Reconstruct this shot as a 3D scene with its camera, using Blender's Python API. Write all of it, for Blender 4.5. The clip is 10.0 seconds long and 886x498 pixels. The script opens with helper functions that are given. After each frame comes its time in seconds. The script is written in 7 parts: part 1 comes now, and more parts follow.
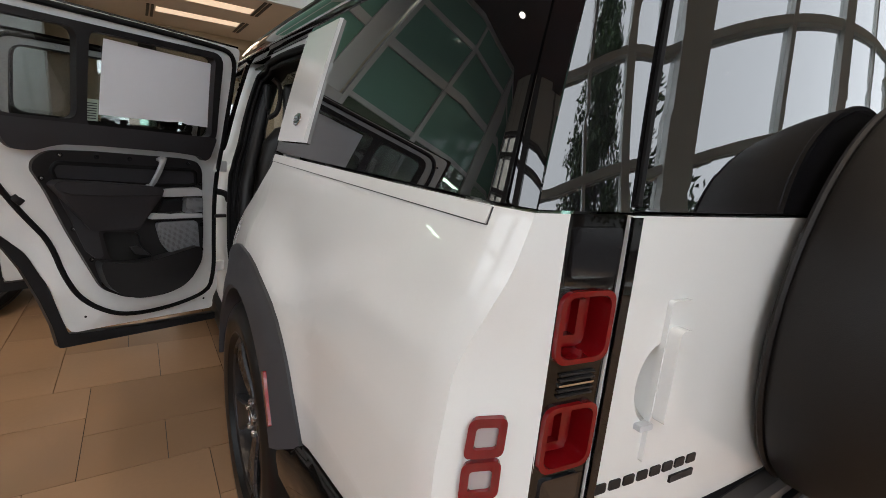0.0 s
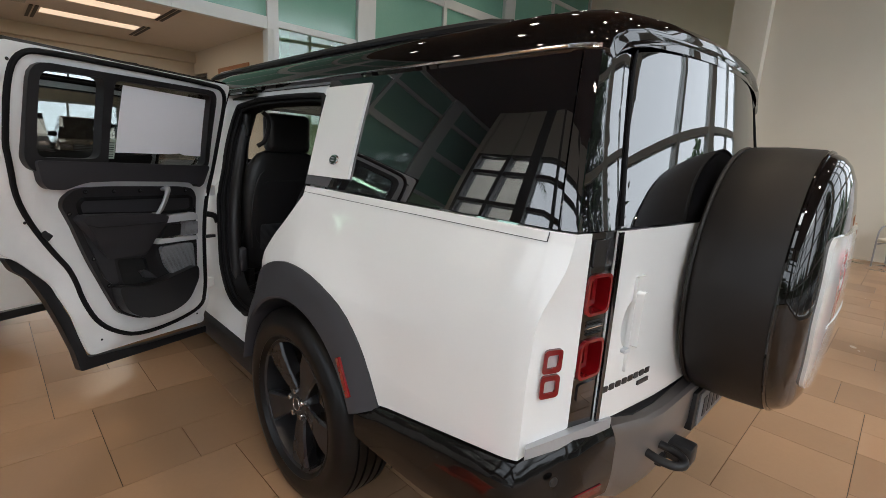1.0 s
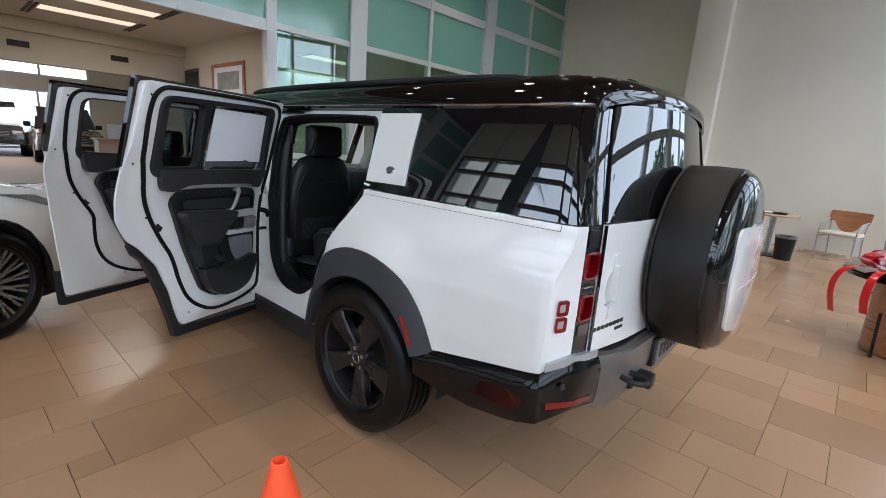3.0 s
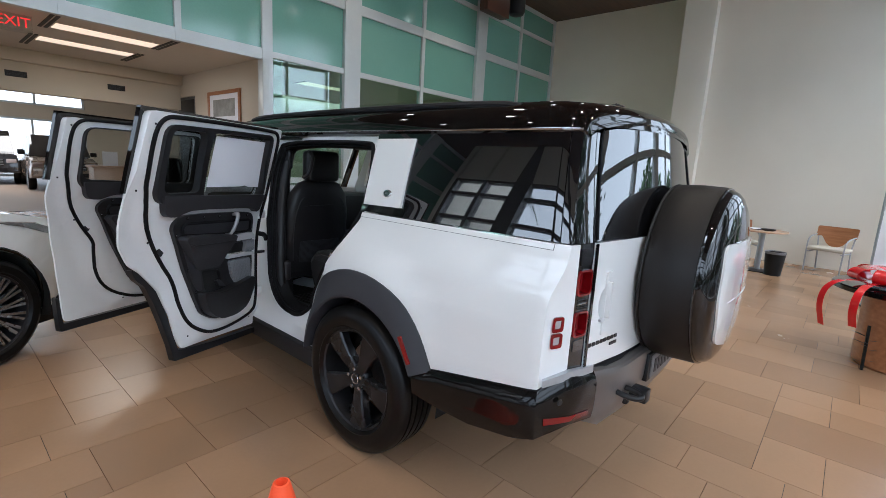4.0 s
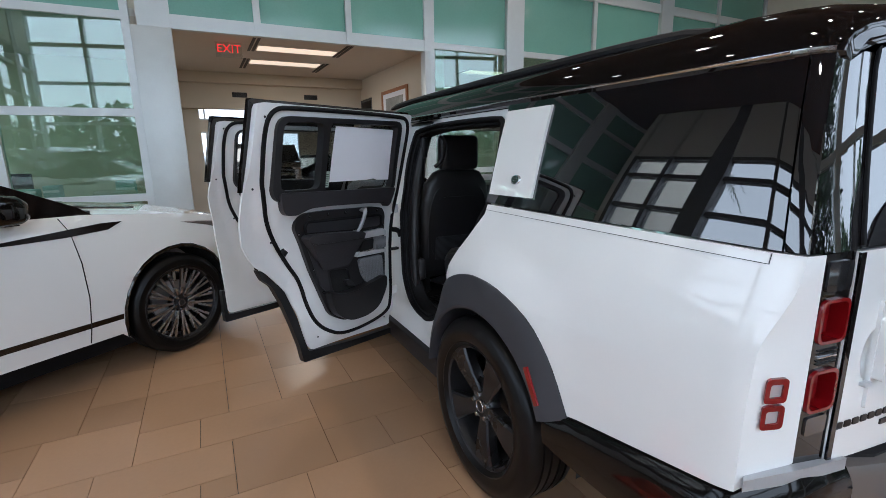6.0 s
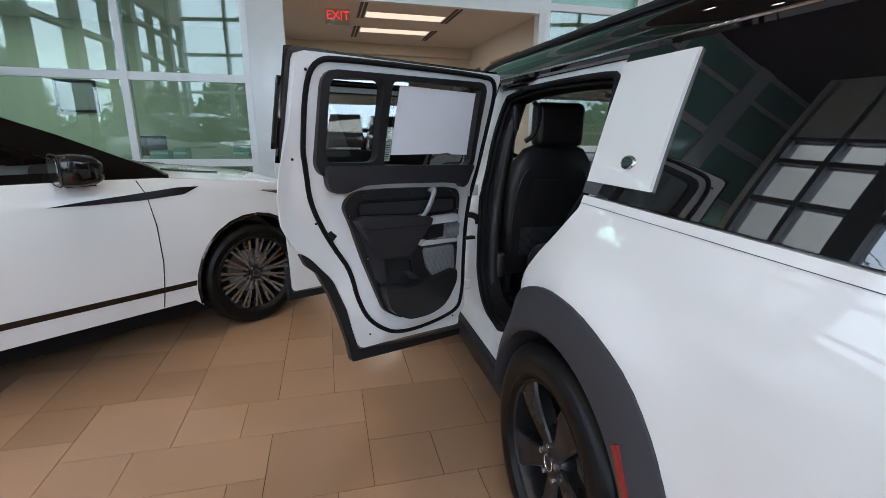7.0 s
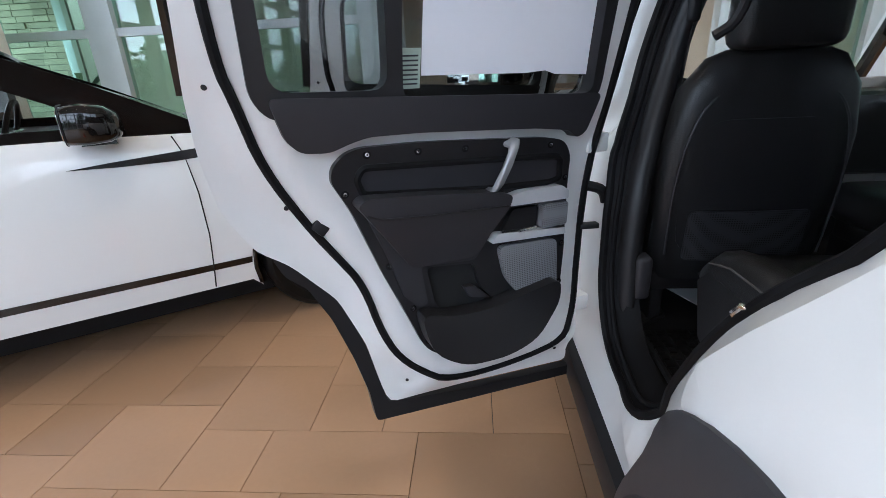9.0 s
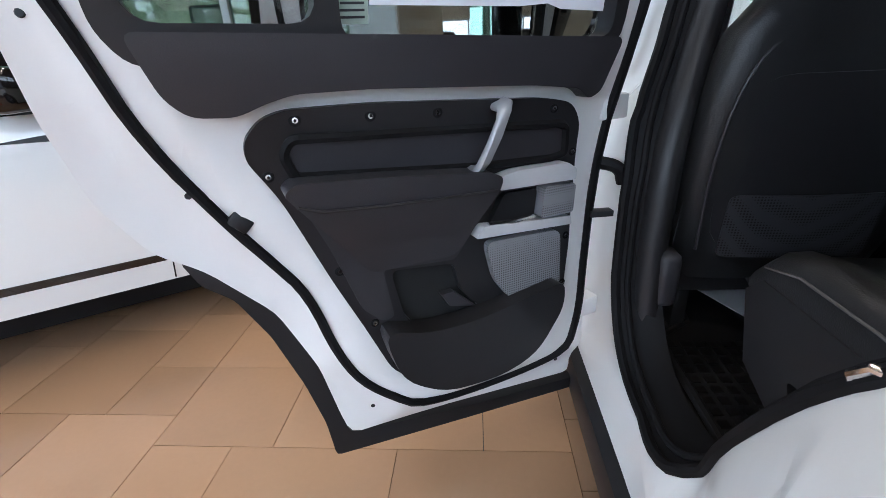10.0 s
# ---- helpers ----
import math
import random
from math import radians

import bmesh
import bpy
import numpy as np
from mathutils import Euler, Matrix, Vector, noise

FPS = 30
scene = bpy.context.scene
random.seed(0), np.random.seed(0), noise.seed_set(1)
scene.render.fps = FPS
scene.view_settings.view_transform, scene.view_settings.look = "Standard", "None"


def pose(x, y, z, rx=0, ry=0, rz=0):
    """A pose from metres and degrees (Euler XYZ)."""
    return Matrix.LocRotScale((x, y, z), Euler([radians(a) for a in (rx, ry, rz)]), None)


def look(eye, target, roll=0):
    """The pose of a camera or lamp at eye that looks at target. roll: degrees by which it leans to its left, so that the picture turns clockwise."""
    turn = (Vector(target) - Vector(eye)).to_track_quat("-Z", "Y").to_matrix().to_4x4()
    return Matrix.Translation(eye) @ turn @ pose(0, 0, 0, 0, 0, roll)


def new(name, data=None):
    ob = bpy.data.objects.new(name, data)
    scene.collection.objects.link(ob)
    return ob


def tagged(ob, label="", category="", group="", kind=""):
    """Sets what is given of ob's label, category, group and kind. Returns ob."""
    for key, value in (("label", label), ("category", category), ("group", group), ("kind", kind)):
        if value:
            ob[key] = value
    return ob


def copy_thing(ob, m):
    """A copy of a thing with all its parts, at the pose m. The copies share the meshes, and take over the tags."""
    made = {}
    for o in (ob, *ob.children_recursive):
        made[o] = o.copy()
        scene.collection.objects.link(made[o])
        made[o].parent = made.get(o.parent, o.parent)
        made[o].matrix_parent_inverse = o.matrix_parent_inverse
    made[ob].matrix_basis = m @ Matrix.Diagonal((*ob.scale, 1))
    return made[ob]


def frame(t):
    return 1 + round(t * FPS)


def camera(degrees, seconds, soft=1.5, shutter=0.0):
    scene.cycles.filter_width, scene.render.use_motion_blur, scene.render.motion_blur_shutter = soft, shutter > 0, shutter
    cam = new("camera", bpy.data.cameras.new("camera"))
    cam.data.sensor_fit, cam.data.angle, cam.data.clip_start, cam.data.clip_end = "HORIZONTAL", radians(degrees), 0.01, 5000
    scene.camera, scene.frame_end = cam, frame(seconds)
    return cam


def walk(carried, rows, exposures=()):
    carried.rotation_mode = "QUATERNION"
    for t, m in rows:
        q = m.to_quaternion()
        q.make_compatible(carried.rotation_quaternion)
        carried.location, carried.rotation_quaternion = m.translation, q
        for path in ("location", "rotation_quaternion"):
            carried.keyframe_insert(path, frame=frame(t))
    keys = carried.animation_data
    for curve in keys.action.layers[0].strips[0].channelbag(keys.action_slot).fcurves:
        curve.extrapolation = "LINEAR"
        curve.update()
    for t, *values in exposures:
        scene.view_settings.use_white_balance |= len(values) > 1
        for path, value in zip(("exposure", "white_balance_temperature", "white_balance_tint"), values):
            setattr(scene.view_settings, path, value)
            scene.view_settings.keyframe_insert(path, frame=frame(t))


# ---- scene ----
cam = camera(87.8, 10.0, soft=0.55)
PATH = [
    (0, (-1.252, -1.482, 1.355), (-0.162, 0.139, 0.924), 5.0),
    (0.5, (-1.527, -1.538, 1.396), (-0.205, -0.087, 1.009), 5.2),
    (1, (-1.788, -1.591, 1.453), (-0.401, -0.212, 1.037), 3.4),
    (1.5, (-1.953, -1.718, 1.476), (-0.55, -0.37, 1.014), 3.0),
    (2, (-2.115, -1.778, 1.505), (-0.691, -0.458, 1.028), 4.5),
    (2.5, (-2.279, -1.785, 1.529), (-0.839, -0.479, 1.057), 4.4),
    (4, (-2.427, -1.826, 1.546), (-0.942, -0.533, 1.195), 3.2),
    (4.5, (-2.398, -1.805, 1.543), (-0.919, -0.501, 1.207), 2.8),
    (5, (-2.272, -1.744, 1.533), (-0.876, -0.361, 1.161), 1.7),
    (5.5, (-2.087, -1.676, 1.523), (-0.912, -0.11, 1.116), 0.9),
    (6, (-1.954, -1.565, 1.515), (-1.061, 0.175, 1.097), -0.9),
    (6.2, (-1.909, -1.478, 1.505), (-1.088, 0.295, 1.083), -0.5),
    (7.5, (-1.474, -0.965, 1.471), (-1.245, 0.935, 0.889), 0.3),
    (8, (-1.369, -0.737, 1.443), (-1.346, 1.164, 0.822), -1.0),
    (8.5, (-1.317, -0.497, 1.416), (-1.421, 1.388, 0.756), -2.4),
    (9, (-1.258, -0.24, 1.359), (-1.405, 1.628, 0.66), -2.6),
    (9.5, (-1.217, -0.063, 1.337), (-1.391, 1.768, 0.551), -2.7),
    (10, (-1.215, 0.052, 1.297), (-1.364, 1.881, 0.5), -2.8),
]
EXPOSURES = [(0.0, 1.40, 6350, 12), (1.0, 1.50, 6200, 11), (2.5, 1.68, 5650, 10), (4.0, 1.66, 5450, 10), (5.0, 1.62, 5400, 10), (6.2, 1.60, 5450, 10), (7.3, 1.74, 5500, 11), (8.5, 1.88, 5430, 11), (10.0, 2.42, 5380, 11)]
walk(cam, [(t, look(eye, target, roll)) for t, eye, target, roll in PATH], EXPOSURES)

# ---- world, sun and light ----
world = bpy.data.worlds.new("sky")
scene.world = world
world.use_nodes = True
_wn = world.node_tree
_sky = _wn.nodes.new("ShaderNodeTexSky")
_sky.sky_type, _sky.sun_disc = "NISHITA", False
_sky.sun_elevation, _sky.sun_rotation = radians(54), radians(200)
_sky.air_density, _sky.dust_density, _sky.ozone_density = 1.0, 4.0, 1.0
_hs = _wn.nodes.new("ShaderNodeHueSaturation")
_hs.inputs["Saturation"].default_value = 0.25
_wn.links.new(_sky.outputs[0], _hs.inputs["Color"])
_cl = _wn.nodes.new("ShaderNodeMix")
_cl.data_type = "RGBA"
_cl.inputs["Factor"].default_value = 0.72
_wn.links.new(_hs.outputs[0], _cl.inputs["A"])
_cl.inputs["B"].default_value = (8.2, 8.5, 8.9, 1)
_wn.links.new(_cl.outputs["Result"], _wn.nodes["Background"].inputs[0])
_wn.nodes["Background"].inputs[1].default_value = 0.15
_sun = bpy.data.lights.new("sun", "SUN")
_sun.energy, _sun.angle, _sun.color = 0.6, radians(30), (1.0, 0.97, 0.93)
new("sun", _sun).matrix_world = look((-3, -8, 11.8), (0, 0, 0))


# ---- materials ----
def _mat(name):
    m = bpy.data.materials.new(name)
    m.use_nodes = True
    return m, m.node_tree.nodes, m.node_tree.links, m.node_tree.nodes["Principled BSDF"]


def surface(name, c, rough=0.5, metal=0.0, coat=0.0, vary=0.08, scale=6.0, fine=120.0, bump=0.0, spread=0.06, island=False, spec=0.5, ior=1.5):
    """A surface with a base colour that varies at two scales, and fine relief."""
    m, N, L, b = _mat(name)
    co = N.new("ShaderNodeTexCoord")
    big, small = N.new("ShaderNodeTexNoise"), N.new("ShaderNodeTexNoise")
    big.inputs["Scale"].default_value, small.inputs["Scale"].default_value = scale, fine
    big.inputs["Detail"].default_value, small.inputs["Detail"].default_value = 4, 3
    for n in (big, small):
        L.new(co.outputs["Object"], n.inputs["Vector"])
    add = N.new("ShaderNodeMath")
    add.operation = "MULTIPLY_ADD"
    L.new(big.outputs["Fac"], add.inputs[0])
    add.inputs[1].default_value = 0.65
    half = N.new("ShaderNodeMath")
    half.operation = "MULTIPLY"
    L.new(small.outputs["Fac"], half.inputs[0])
    half.inputs[1].default_value = 0.35
    L.new(half.outputs[0], add.inputs[2])
    val = add.outputs[0]
    if island:
        oi, geo, s1, fr = N.new("ShaderNodeObjectInfo"), N.new("ShaderNodeNewGeometry"), N.new("ShaderNodeMath"), N.new("ShaderNodeMath")
        s1.operation, fr.operation = "ADD", "FRACT"
        L.new(oi.outputs["Random"], s1.inputs[0])
        L.new(geo.outputs["Random Per Island"], s1.inputs[1])
        L.new(s1.outputs[0], fr.inputs[0])
        mix = N.new("ShaderNodeMath")
        mix.operation = "MULTIPLY_ADD"
        L.new(fr.outputs[0], mix.inputs[0])
        mix.inputs[1].default_value = 0.55
        sc = N.new("ShaderNodeMath")
        sc.operation = "MULTIPLY"
        L.new(val, sc.inputs[0])
        sc.inputs[1].default_value = 0.45
        L.new(sc.outputs[0], mix.inputs[2])
        val = mix.outputs[0]
    ramp = N.new("ShaderNodeMapRange")
    ramp.inputs["From Min"].default_value, ramp.inputs["From Max"].default_value = 0.25, 0.75
    ramp.inputs["To Min"].default_value, ramp.inputs["To Max"].default_value = 1 - vary, 1 + vary
    L.new(val, ramp.inputs["Value"])
    vm = N.new("ShaderNodeVectorMath")
    vm.operation = "SCALE"
    vm.inputs[0].default_value = c
    L.new(ramp.outputs[0], vm.inputs["Scale"])
    L.new(vm.outputs[0], b.inputs["Base Color"])
    rr = N.new("ShaderNodeMapRange")
    rr.inputs["To Min"].default_value, rr.inputs["To Max"].default_value = max(0.0, rough - spread), min(1.0, rough + spread)
    L.new(big.outputs["Fac"], rr.inputs["Value"])
    L.new(rr.outputs[0], b.inputs["Roughness"])
    b.inputs["Metallic"].default_value = metal
    b.inputs["Specular IOR Level"].default_value = spec
    b.inputs["IOR"].default_value = ior
    if coat:
        b.inputs["Coat Weight"].default_value, b.inputs["Coat Roughness"].default_value = coat, 0.02
    if bump:
        bp = N.new("ShaderNodeBump")
        bp.inputs["Strength"].default_value, bp.inputs["Distance"].default_value = bump, 0.002
        L.new(small.outputs["Fac"], bp.inputs["Height"])
        L.new(bp.outputs[0], b.inputs["Normal"])
    return m


def glass(name, tint, gloss=1.5, rough=0.0):
    """A thin pane: tinted see-through, with a Fresnel reflection."""
    m, N, L, b = _mat(name)
    N.remove(b)
    tr, gl, lw, mx = N.new("ShaderNodeBsdfTransparent"), N.new("ShaderNodeBsdfGlossy"), N.new("ShaderNodeLayerWeight"), N.new("ShaderNodeMixShader")
    pw, fr = N.new("ShaderNodeMath"), N.new("ShaderNodeMath")
    f0 = ((gloss - 1) / (gloss + 1)) ** 2
    pw.operation, fr.operation = "POWER", "MULTIPLY_ADD"
    pw.inputs[1].default_value, fr.inputs[1].default_value, fr.inputs[2].default_value = 5.0, 1 - f0, f0
    L.new(lw.outputs["Facing"], pw.inputs[0])
    L.new(pw.outputs[0], fr.inputs[0])
    tr.inputs[0].default_value = (*tint, 1)
    gl.inputs["Roughness"].default_value = rough
    L.new(fr.outputs[0], mx.inputs[0])
    L.new(tr.outputs[0], mx.inputs[1])
    L.new(gl.outputs[0], mx.inputs[2])
    L.new(mx.outputs[0], N["Material Output"].inputs["Surface"])
    return m


def glowing(name, c, strength):
    m, N, L, b = _mat(name)
    b.inputs["Base Color"].default_value = (*c, 1)
    b.inputs["Emission Color"].default_value, b.inputs["Emission Strength"].default_value = (*c, 1), strength
    return m


def dotted(name, dark, light, size):
    """A perforated metal grille: holes on a fine grid."""
    m, N, L, b = _mat(name)
    co, vo = N.new("ShaderNodeTexCoord"), N.new("ShaderNodeTexVoronoi")
    vo.inputs["Scale"].default_value, vo.inputs["Randomness"].default_value = 1 / size, 0.0
    cr = N.new("ShaderNodeValToRGB")
    cr.color_ramp.elements[0].position, cr.color_ramp.elements[0].color = 0.30, (*dark, 1)
    cr.color_ramp.elements[1].position, cr.color_ramp.elements[1].color = 0.36, (*light, 1)
    L.new(co.outputs["Object"], vo.inputs["Vector"])
    L.new(vo.outputs["Distance"], cr.inputs[0])
    L.new(cr.outputs[0], b.inputs["Base Color"])
    b.inputs["Roughness"].default_value, b.inputs["Metallic"].default_value = 0.45, 0.3
    return m


def grained(name, c1, c2, stretch, rough=0.45, coat=0.0):
    """Wood: a noise drawn out along one axis."""
    m, N, L, b = _mat(name)
    co, mp, no, cr = N.new("ShaderNodeTexCoord"), N.new("ShaderNodeMapping"), N.new("ShaderNodeTexNoise"), N.new("ShaderNodeValToRGB")
    mp.inputs["Scale"].default_value = stretch
    no.inputs["Scale"].default_value, no.inputs["Detail"].default_value = 3, 6
    cr.color_ramp.elements[0].position, cr.color_ramp.elements[0].color = 0.3, (*c1, 1)
    cr.color_ramp.elements[1].position, cr.color_ramp.elements[1].color = 0.7, (*c2, 1)
    L.new(co.outputs["Object"], mp.inputs[0])
    L.new(mp.outputs[0], no.inputs["Vector"])
    L.new(no.outputs["Fac"], cr.inputs[0])
    L.new(cr.outputs[0], b.inputs["Base Color"])
    b.inputs["Roughness"].default_value = rough
    b.inputs["Coat Weight"].default_value = coat
    return m


WHITE = surface("white_paint", (0.80, 0.80, 0.79), 0.22, coat=1.0, vary=0.012, scale=3, fine=300, spread=0.02)
JAMB = surface("white_jamb_paint", (0.78, 0.78, 0.77), 0.30, coat=0.5, vary=0.015, scale=5, fine=300, spread=0.03)
GLOSS = surface("gloss_black_paint", (0.006, 0.0052, 0.005), 0.02, vary=0.15, spread=0.01, spec=0.5, ior=1.55)
BUMPEREND = surface("black_bumper_paint", (0.006, 0.0055, 0.0055), 0.07, vary=0.15, spread=0.01, spec=0.28)
PRIV = surface("privacy_glass", (0.006, 0.006, 0.007), 0.012, vary=0.1, spread=0.006, spec=0.65, ior=1.9)
SATIN = surface("black_satin_plastic", (0.015, 0.015, 0.0165), 0.42, vary=0.12, fine=500, bump=0.05, spec=0.35)
ARCH = surface("dark_grey_cladding", (0.036, 0.036, 0.041), 0.50, vary=0.10, fine=600, bump=0.08, spec=0.4)
RUBBER = surface("black_rubber_seal", (0.009, 0.009, 0.010), 0.60, vary=0.15, spec=0.12)
TYRE = surface("tyre_rubber", (0.0055, 0.0052, 0.0052), 0.34, vary=0.25, scale=14, fine=220, bump=0.06, spec=0.20)
RIM = surface("dark_satin_alloy", (0.032, 0.0315, 0.034), 0.28, metal=0.6, vary=0.1)
SPOKE = surface("machined_spoke", (0.42, 0.42, 0.43), 0.26, metal=0.9, vary=0.08)
STEEL = surface("brake_steel", (0.45, 0.44, 0.43), 0.35, metal=1.0, vary=0.15, fine=80)
CHROME = surface("bright_metal", (0.72, 0.72, 0.74), 0.18, metal=1.0, vary=0.05)
SILVER = surface("satin_silver_plastic", (0.40, 0.41, 0.43), 0.36, metal=0.35, vary=0.05)
GREYTRIM = surface("pale_grey_trim", (0.52, 0.53, 0.55), 0.42, vary=0.05)
BUMPER = surface("bronze_grey_bumper", (0.175, 0.158, 0.150), 0.38, metal=0.45, vary=0.07, fine=700, coat=0.25)
LEATHER = surface("black_leather", (0.019, 0.019, 0.020), 0.36, vary=0.18, scale=12, fine=350, bump=0.35, spec=0.4)
TRIM = surface("charcoal_door_trim", (0.030, 0.029, 0.033), 0.45, vary=0.10, scale=10, fine=500, bump=0.25)
TRIMLO = surface("dark_lower_trim", (0.017, 0.0165, 0.018), 0.42, vary=0.12, fine=600, bump=0.15, spec=0.4)
CARPET = surface("black_carpet", (0.011, 0.011, 0.011), 0.95, vary=0.3, fine=800, bump=0.6)
COVER = surface("spare_vinyl", (0.010, 0.0082, 0.0078), 0.52, vary=0.08, scale=5, fine=700, bump=0.25, spec=0.35)
REDLENS = surface("red_lens", (0.22, 0.005, 0.007), 0.10, coat=1.0, vary=0.1)
REDDARK = surface("deep_red_lens", (0.17, 0.003, 0.005), 0.12, coat=0.3, vary=0.1)
CLEAR = surface("frosted_lamp_lens", (0.42, 0.36, 0.36), 0.16, coat=0.8, vary=0.06)
GRILLE = dotted("speaker_grille", (0.11, 0.11, 0.12), (0.30, 0.31, 0.33), 0.0060)
SEATNET = dotted("seat_back_net", (0.01, 0.01, 0.01), (0.05, 0.05, 0.055), 0.007)
PAPER = surface("white_paper", (0.86, 0.86, 0.90), 0.75, vary=0.012, fine=60)
CARGLASS = glass("clear_car_glass", (0.90, 0.92, 0.91))
DOORGLASS = glass("tinted_door_glass", (0.60, 0.62, 0.62))
PANE = glass("green_window_glass", (0.66, 0.84, 0.77), 2.0)
FROST = surface("green_spandrel_glass", (0.22, 0.46, 0.38), 0.10, vary=0.10, scale=0.8, fine=40, spec=0.8)
OUTPANE = glass("outer_window_glass", (0.97, 0.985, 0.98), 1.25)
FRAME = surface("white_aluminium_frame", (0.66, 0.70, 0.70), 0.35, metal=0.15, vary=0.04, fine=60)
DARKFRAME = surface("dark_window_mullion", (0.10, 0.10, 0.10), 0.4, vary=0.08)
WALL = surface("beige_wall_paint", (0.80, 0.755, 0.66), 0.78, vary=0.035, scale=1.2, fine=160, bump=0.12)
WALL2 = surface("cream_wall_paint", (0.64, 0.57, 0.46), 0.8, vary=0.03, scale=1.5, fine=160, bump=0.12)
SOFFIT = surface("white_ceiling_board", (0.70, 0.66, 0.60), 0.85, vary=0.03, fine=200, bump=0.15)
WOODCEIL = grained("reddish_ceiling_wood", (0.060, 0.020, 0.010), (0.105, 0.038, 0.019), (0.4, 7, 1), 0.45, 0.2)
TILE = surface("tan_stone_tile", (0.340, 0.207, 0.120), 0.24, vary=0.12, scale=2.5, fine=45, bump=0.10, spread=0.08, island=True)
GROUT = surface("dark_grout", (0.06, 0.045, 0.035), 0.85, vary=0.2, fine=200)
OUTGROUND = surface("outside_paving", (0.10, 0.10, 0.095), 0.9, vary=0.2, scale=0.3, fine=8)
WARM = glowing("warm_lamp_lens", (1.0, 0.76, 0.52), 0.30)
SPOT = glowing("downlight_lens", (1.0, 0.90, 0.75), 9.0)
EXITRED = glowing("exit_sign_red", (1.0, 0.03, 0.03), 0.30)
OAK = grained("honey_wood", (0.33, 0.13, 0.05), (0.46, 0.20, 0.085), (1, 9, 9), 0.35, 0.3)
PALEWOOD = grained("pale_wood_top", (0.45, 0.28, 0.17), (0.55, 0.36, 0.23), (1, 8, 8), 0.4, 0.2)
CREAM = surface("cream_cushion", (0.60, 0.55, 0.45), 0.85, vary=0.06, fine=300, bump=0.4)
REDFOIL = surface("red_ribbon", (0.62, 0.008, 0.012), 0.16, coat=0.8, vary=0.1)
ORANGE = surface("orange_cone_vinyl", (0.95, 0.10, 0.025), 0.45, vary=0.05, fine=200, bump=0.1)
BINBLACK = surface("black_bin_plastic", (0.008, 0.008, 0.008), 0.5, vary=0.1, spec=0.3)
BARK = surface("tree_bark", (0.10, 0.075, 0.055), 0.9, vary=0.3, scale=8, fine=60, bump=0.8)
LEAF = surface("leaf_green", (0.055, 0.105, 0.035), 0.55, vary=0.45, scale=3, fine=20)
STONE = surface("pale_wall_stone", (0.50, 0.43, 0.31), 0.85, vary=0.22, scale=5, fine=50, bump=0.6, island=True)
TANCAR = surface("bronze_car_paint", (0.30, 0.235, 0.18), 0.28, metal=0.5, coat=1.0, vary=0.05)
GREYCAR = surface("dark_grey_car_paint", (0.05, 0.05, 0.055), 0.28, metal=0.4, coat=1.0, vary=0.05)


# ---- building helpers ----
def part(name, bm, material, parent=None, label="", smooth=40):
    """Links a bmesh as one mesh object, under a thing or a part."""
    bmesh.ops.recalc_face_normals(bm, faces=bm.faces)
    me = bpy.data.meshes.new(name)
    if smooth:
        for f in bm.faces:
            f.smooth = True
        for e in bm.edges:
            if len(e.link_faces) == 2 and e.calc_face_angle(0) > radians(smooth):
                e.smooth = False
    bm.to_mesh(me)
    bm.free()
    me.materials.append(material)
    ob = new(name, me)
    ob.parent = parent
    return tagged(ob, label) if label else ob


def thing(name, label, category, m=None, group="", kind=""):
    ob = new(name)
    ob.empty_display_size = 0.2
    if m is not None:
        ob.matrix_world = m
    return tagged(ob, label, category, group, kind)


def box(lo, hi, bevel=0.0, m=None, bm=None, seg=2):
    b = bmesh.new()
    bmesh.ops.create_cube(b, size=1)
    for v in b.verts:
        v.co = Vector([(p + q) / 2 + c * (q - p) for p, q, c in zip(lo, hi, v.co)])
    if bevel:
        bmesh.ops.bevel(b, geom=b.edges[:], offset=bevel, segments=seg, profile=0.5, affect="EDGES")
    if m is not None:
        b.transform(m)
    return b if bm is None else merge(bm, b)


def merge(bm, other):
    me = bpy.data.meshes.new("tmp")
    other.to_mesh(me)
    other.free()
    bm.from_mesh(me)
    bpy.data.meshes.remove(me)
    return bm


def loft(rings, closed=True, caps=True, bm=None):
    """Skins a row of rings of points."""
    bm = bm or bmesh.new()
    vs = [[bm.verts.new(p) for p in r] for r in rings]
    n = len(vs[0])
    for a, b in zip(vs, vs[1:]):
        for i in range(n if closed else n - 1):
            j = (i + 1) % n
            bm.faces.new((a[i], a[j], b[j], b[i]))
    if caps and closed:
        bm.faces.new(vs[0])
        bm.faces.new(vs[-1])
    return bm


def turned(profile, n=48, m=None, bm=None, closed=False):
    """A body of revolution about z: profile rows of (radius, z)."""
    b = bmesh.new()
    rings = []
    for k in range(n):
        a = 2 * math.pi * k / n
        rings.append([b.verts.new((r * math.cos(a), r * math.sin(a), z)) for r, z in profile])
    for k in range(n):
        p, q = rings[k], rings[(k + 1) % n]
        for i in range(len(profile) - (0 if closed else 1)):
            j = (i + 1) % len(profile)
            b.faces.new((p[i], q[i], q[j], p[j]))
    bmesh.ops.remove_doubles(b, verts=b.verts, dist=1e-5)
    if m is not None:
        b.transform(m)
    return b if bm is None else merge(bm, b)


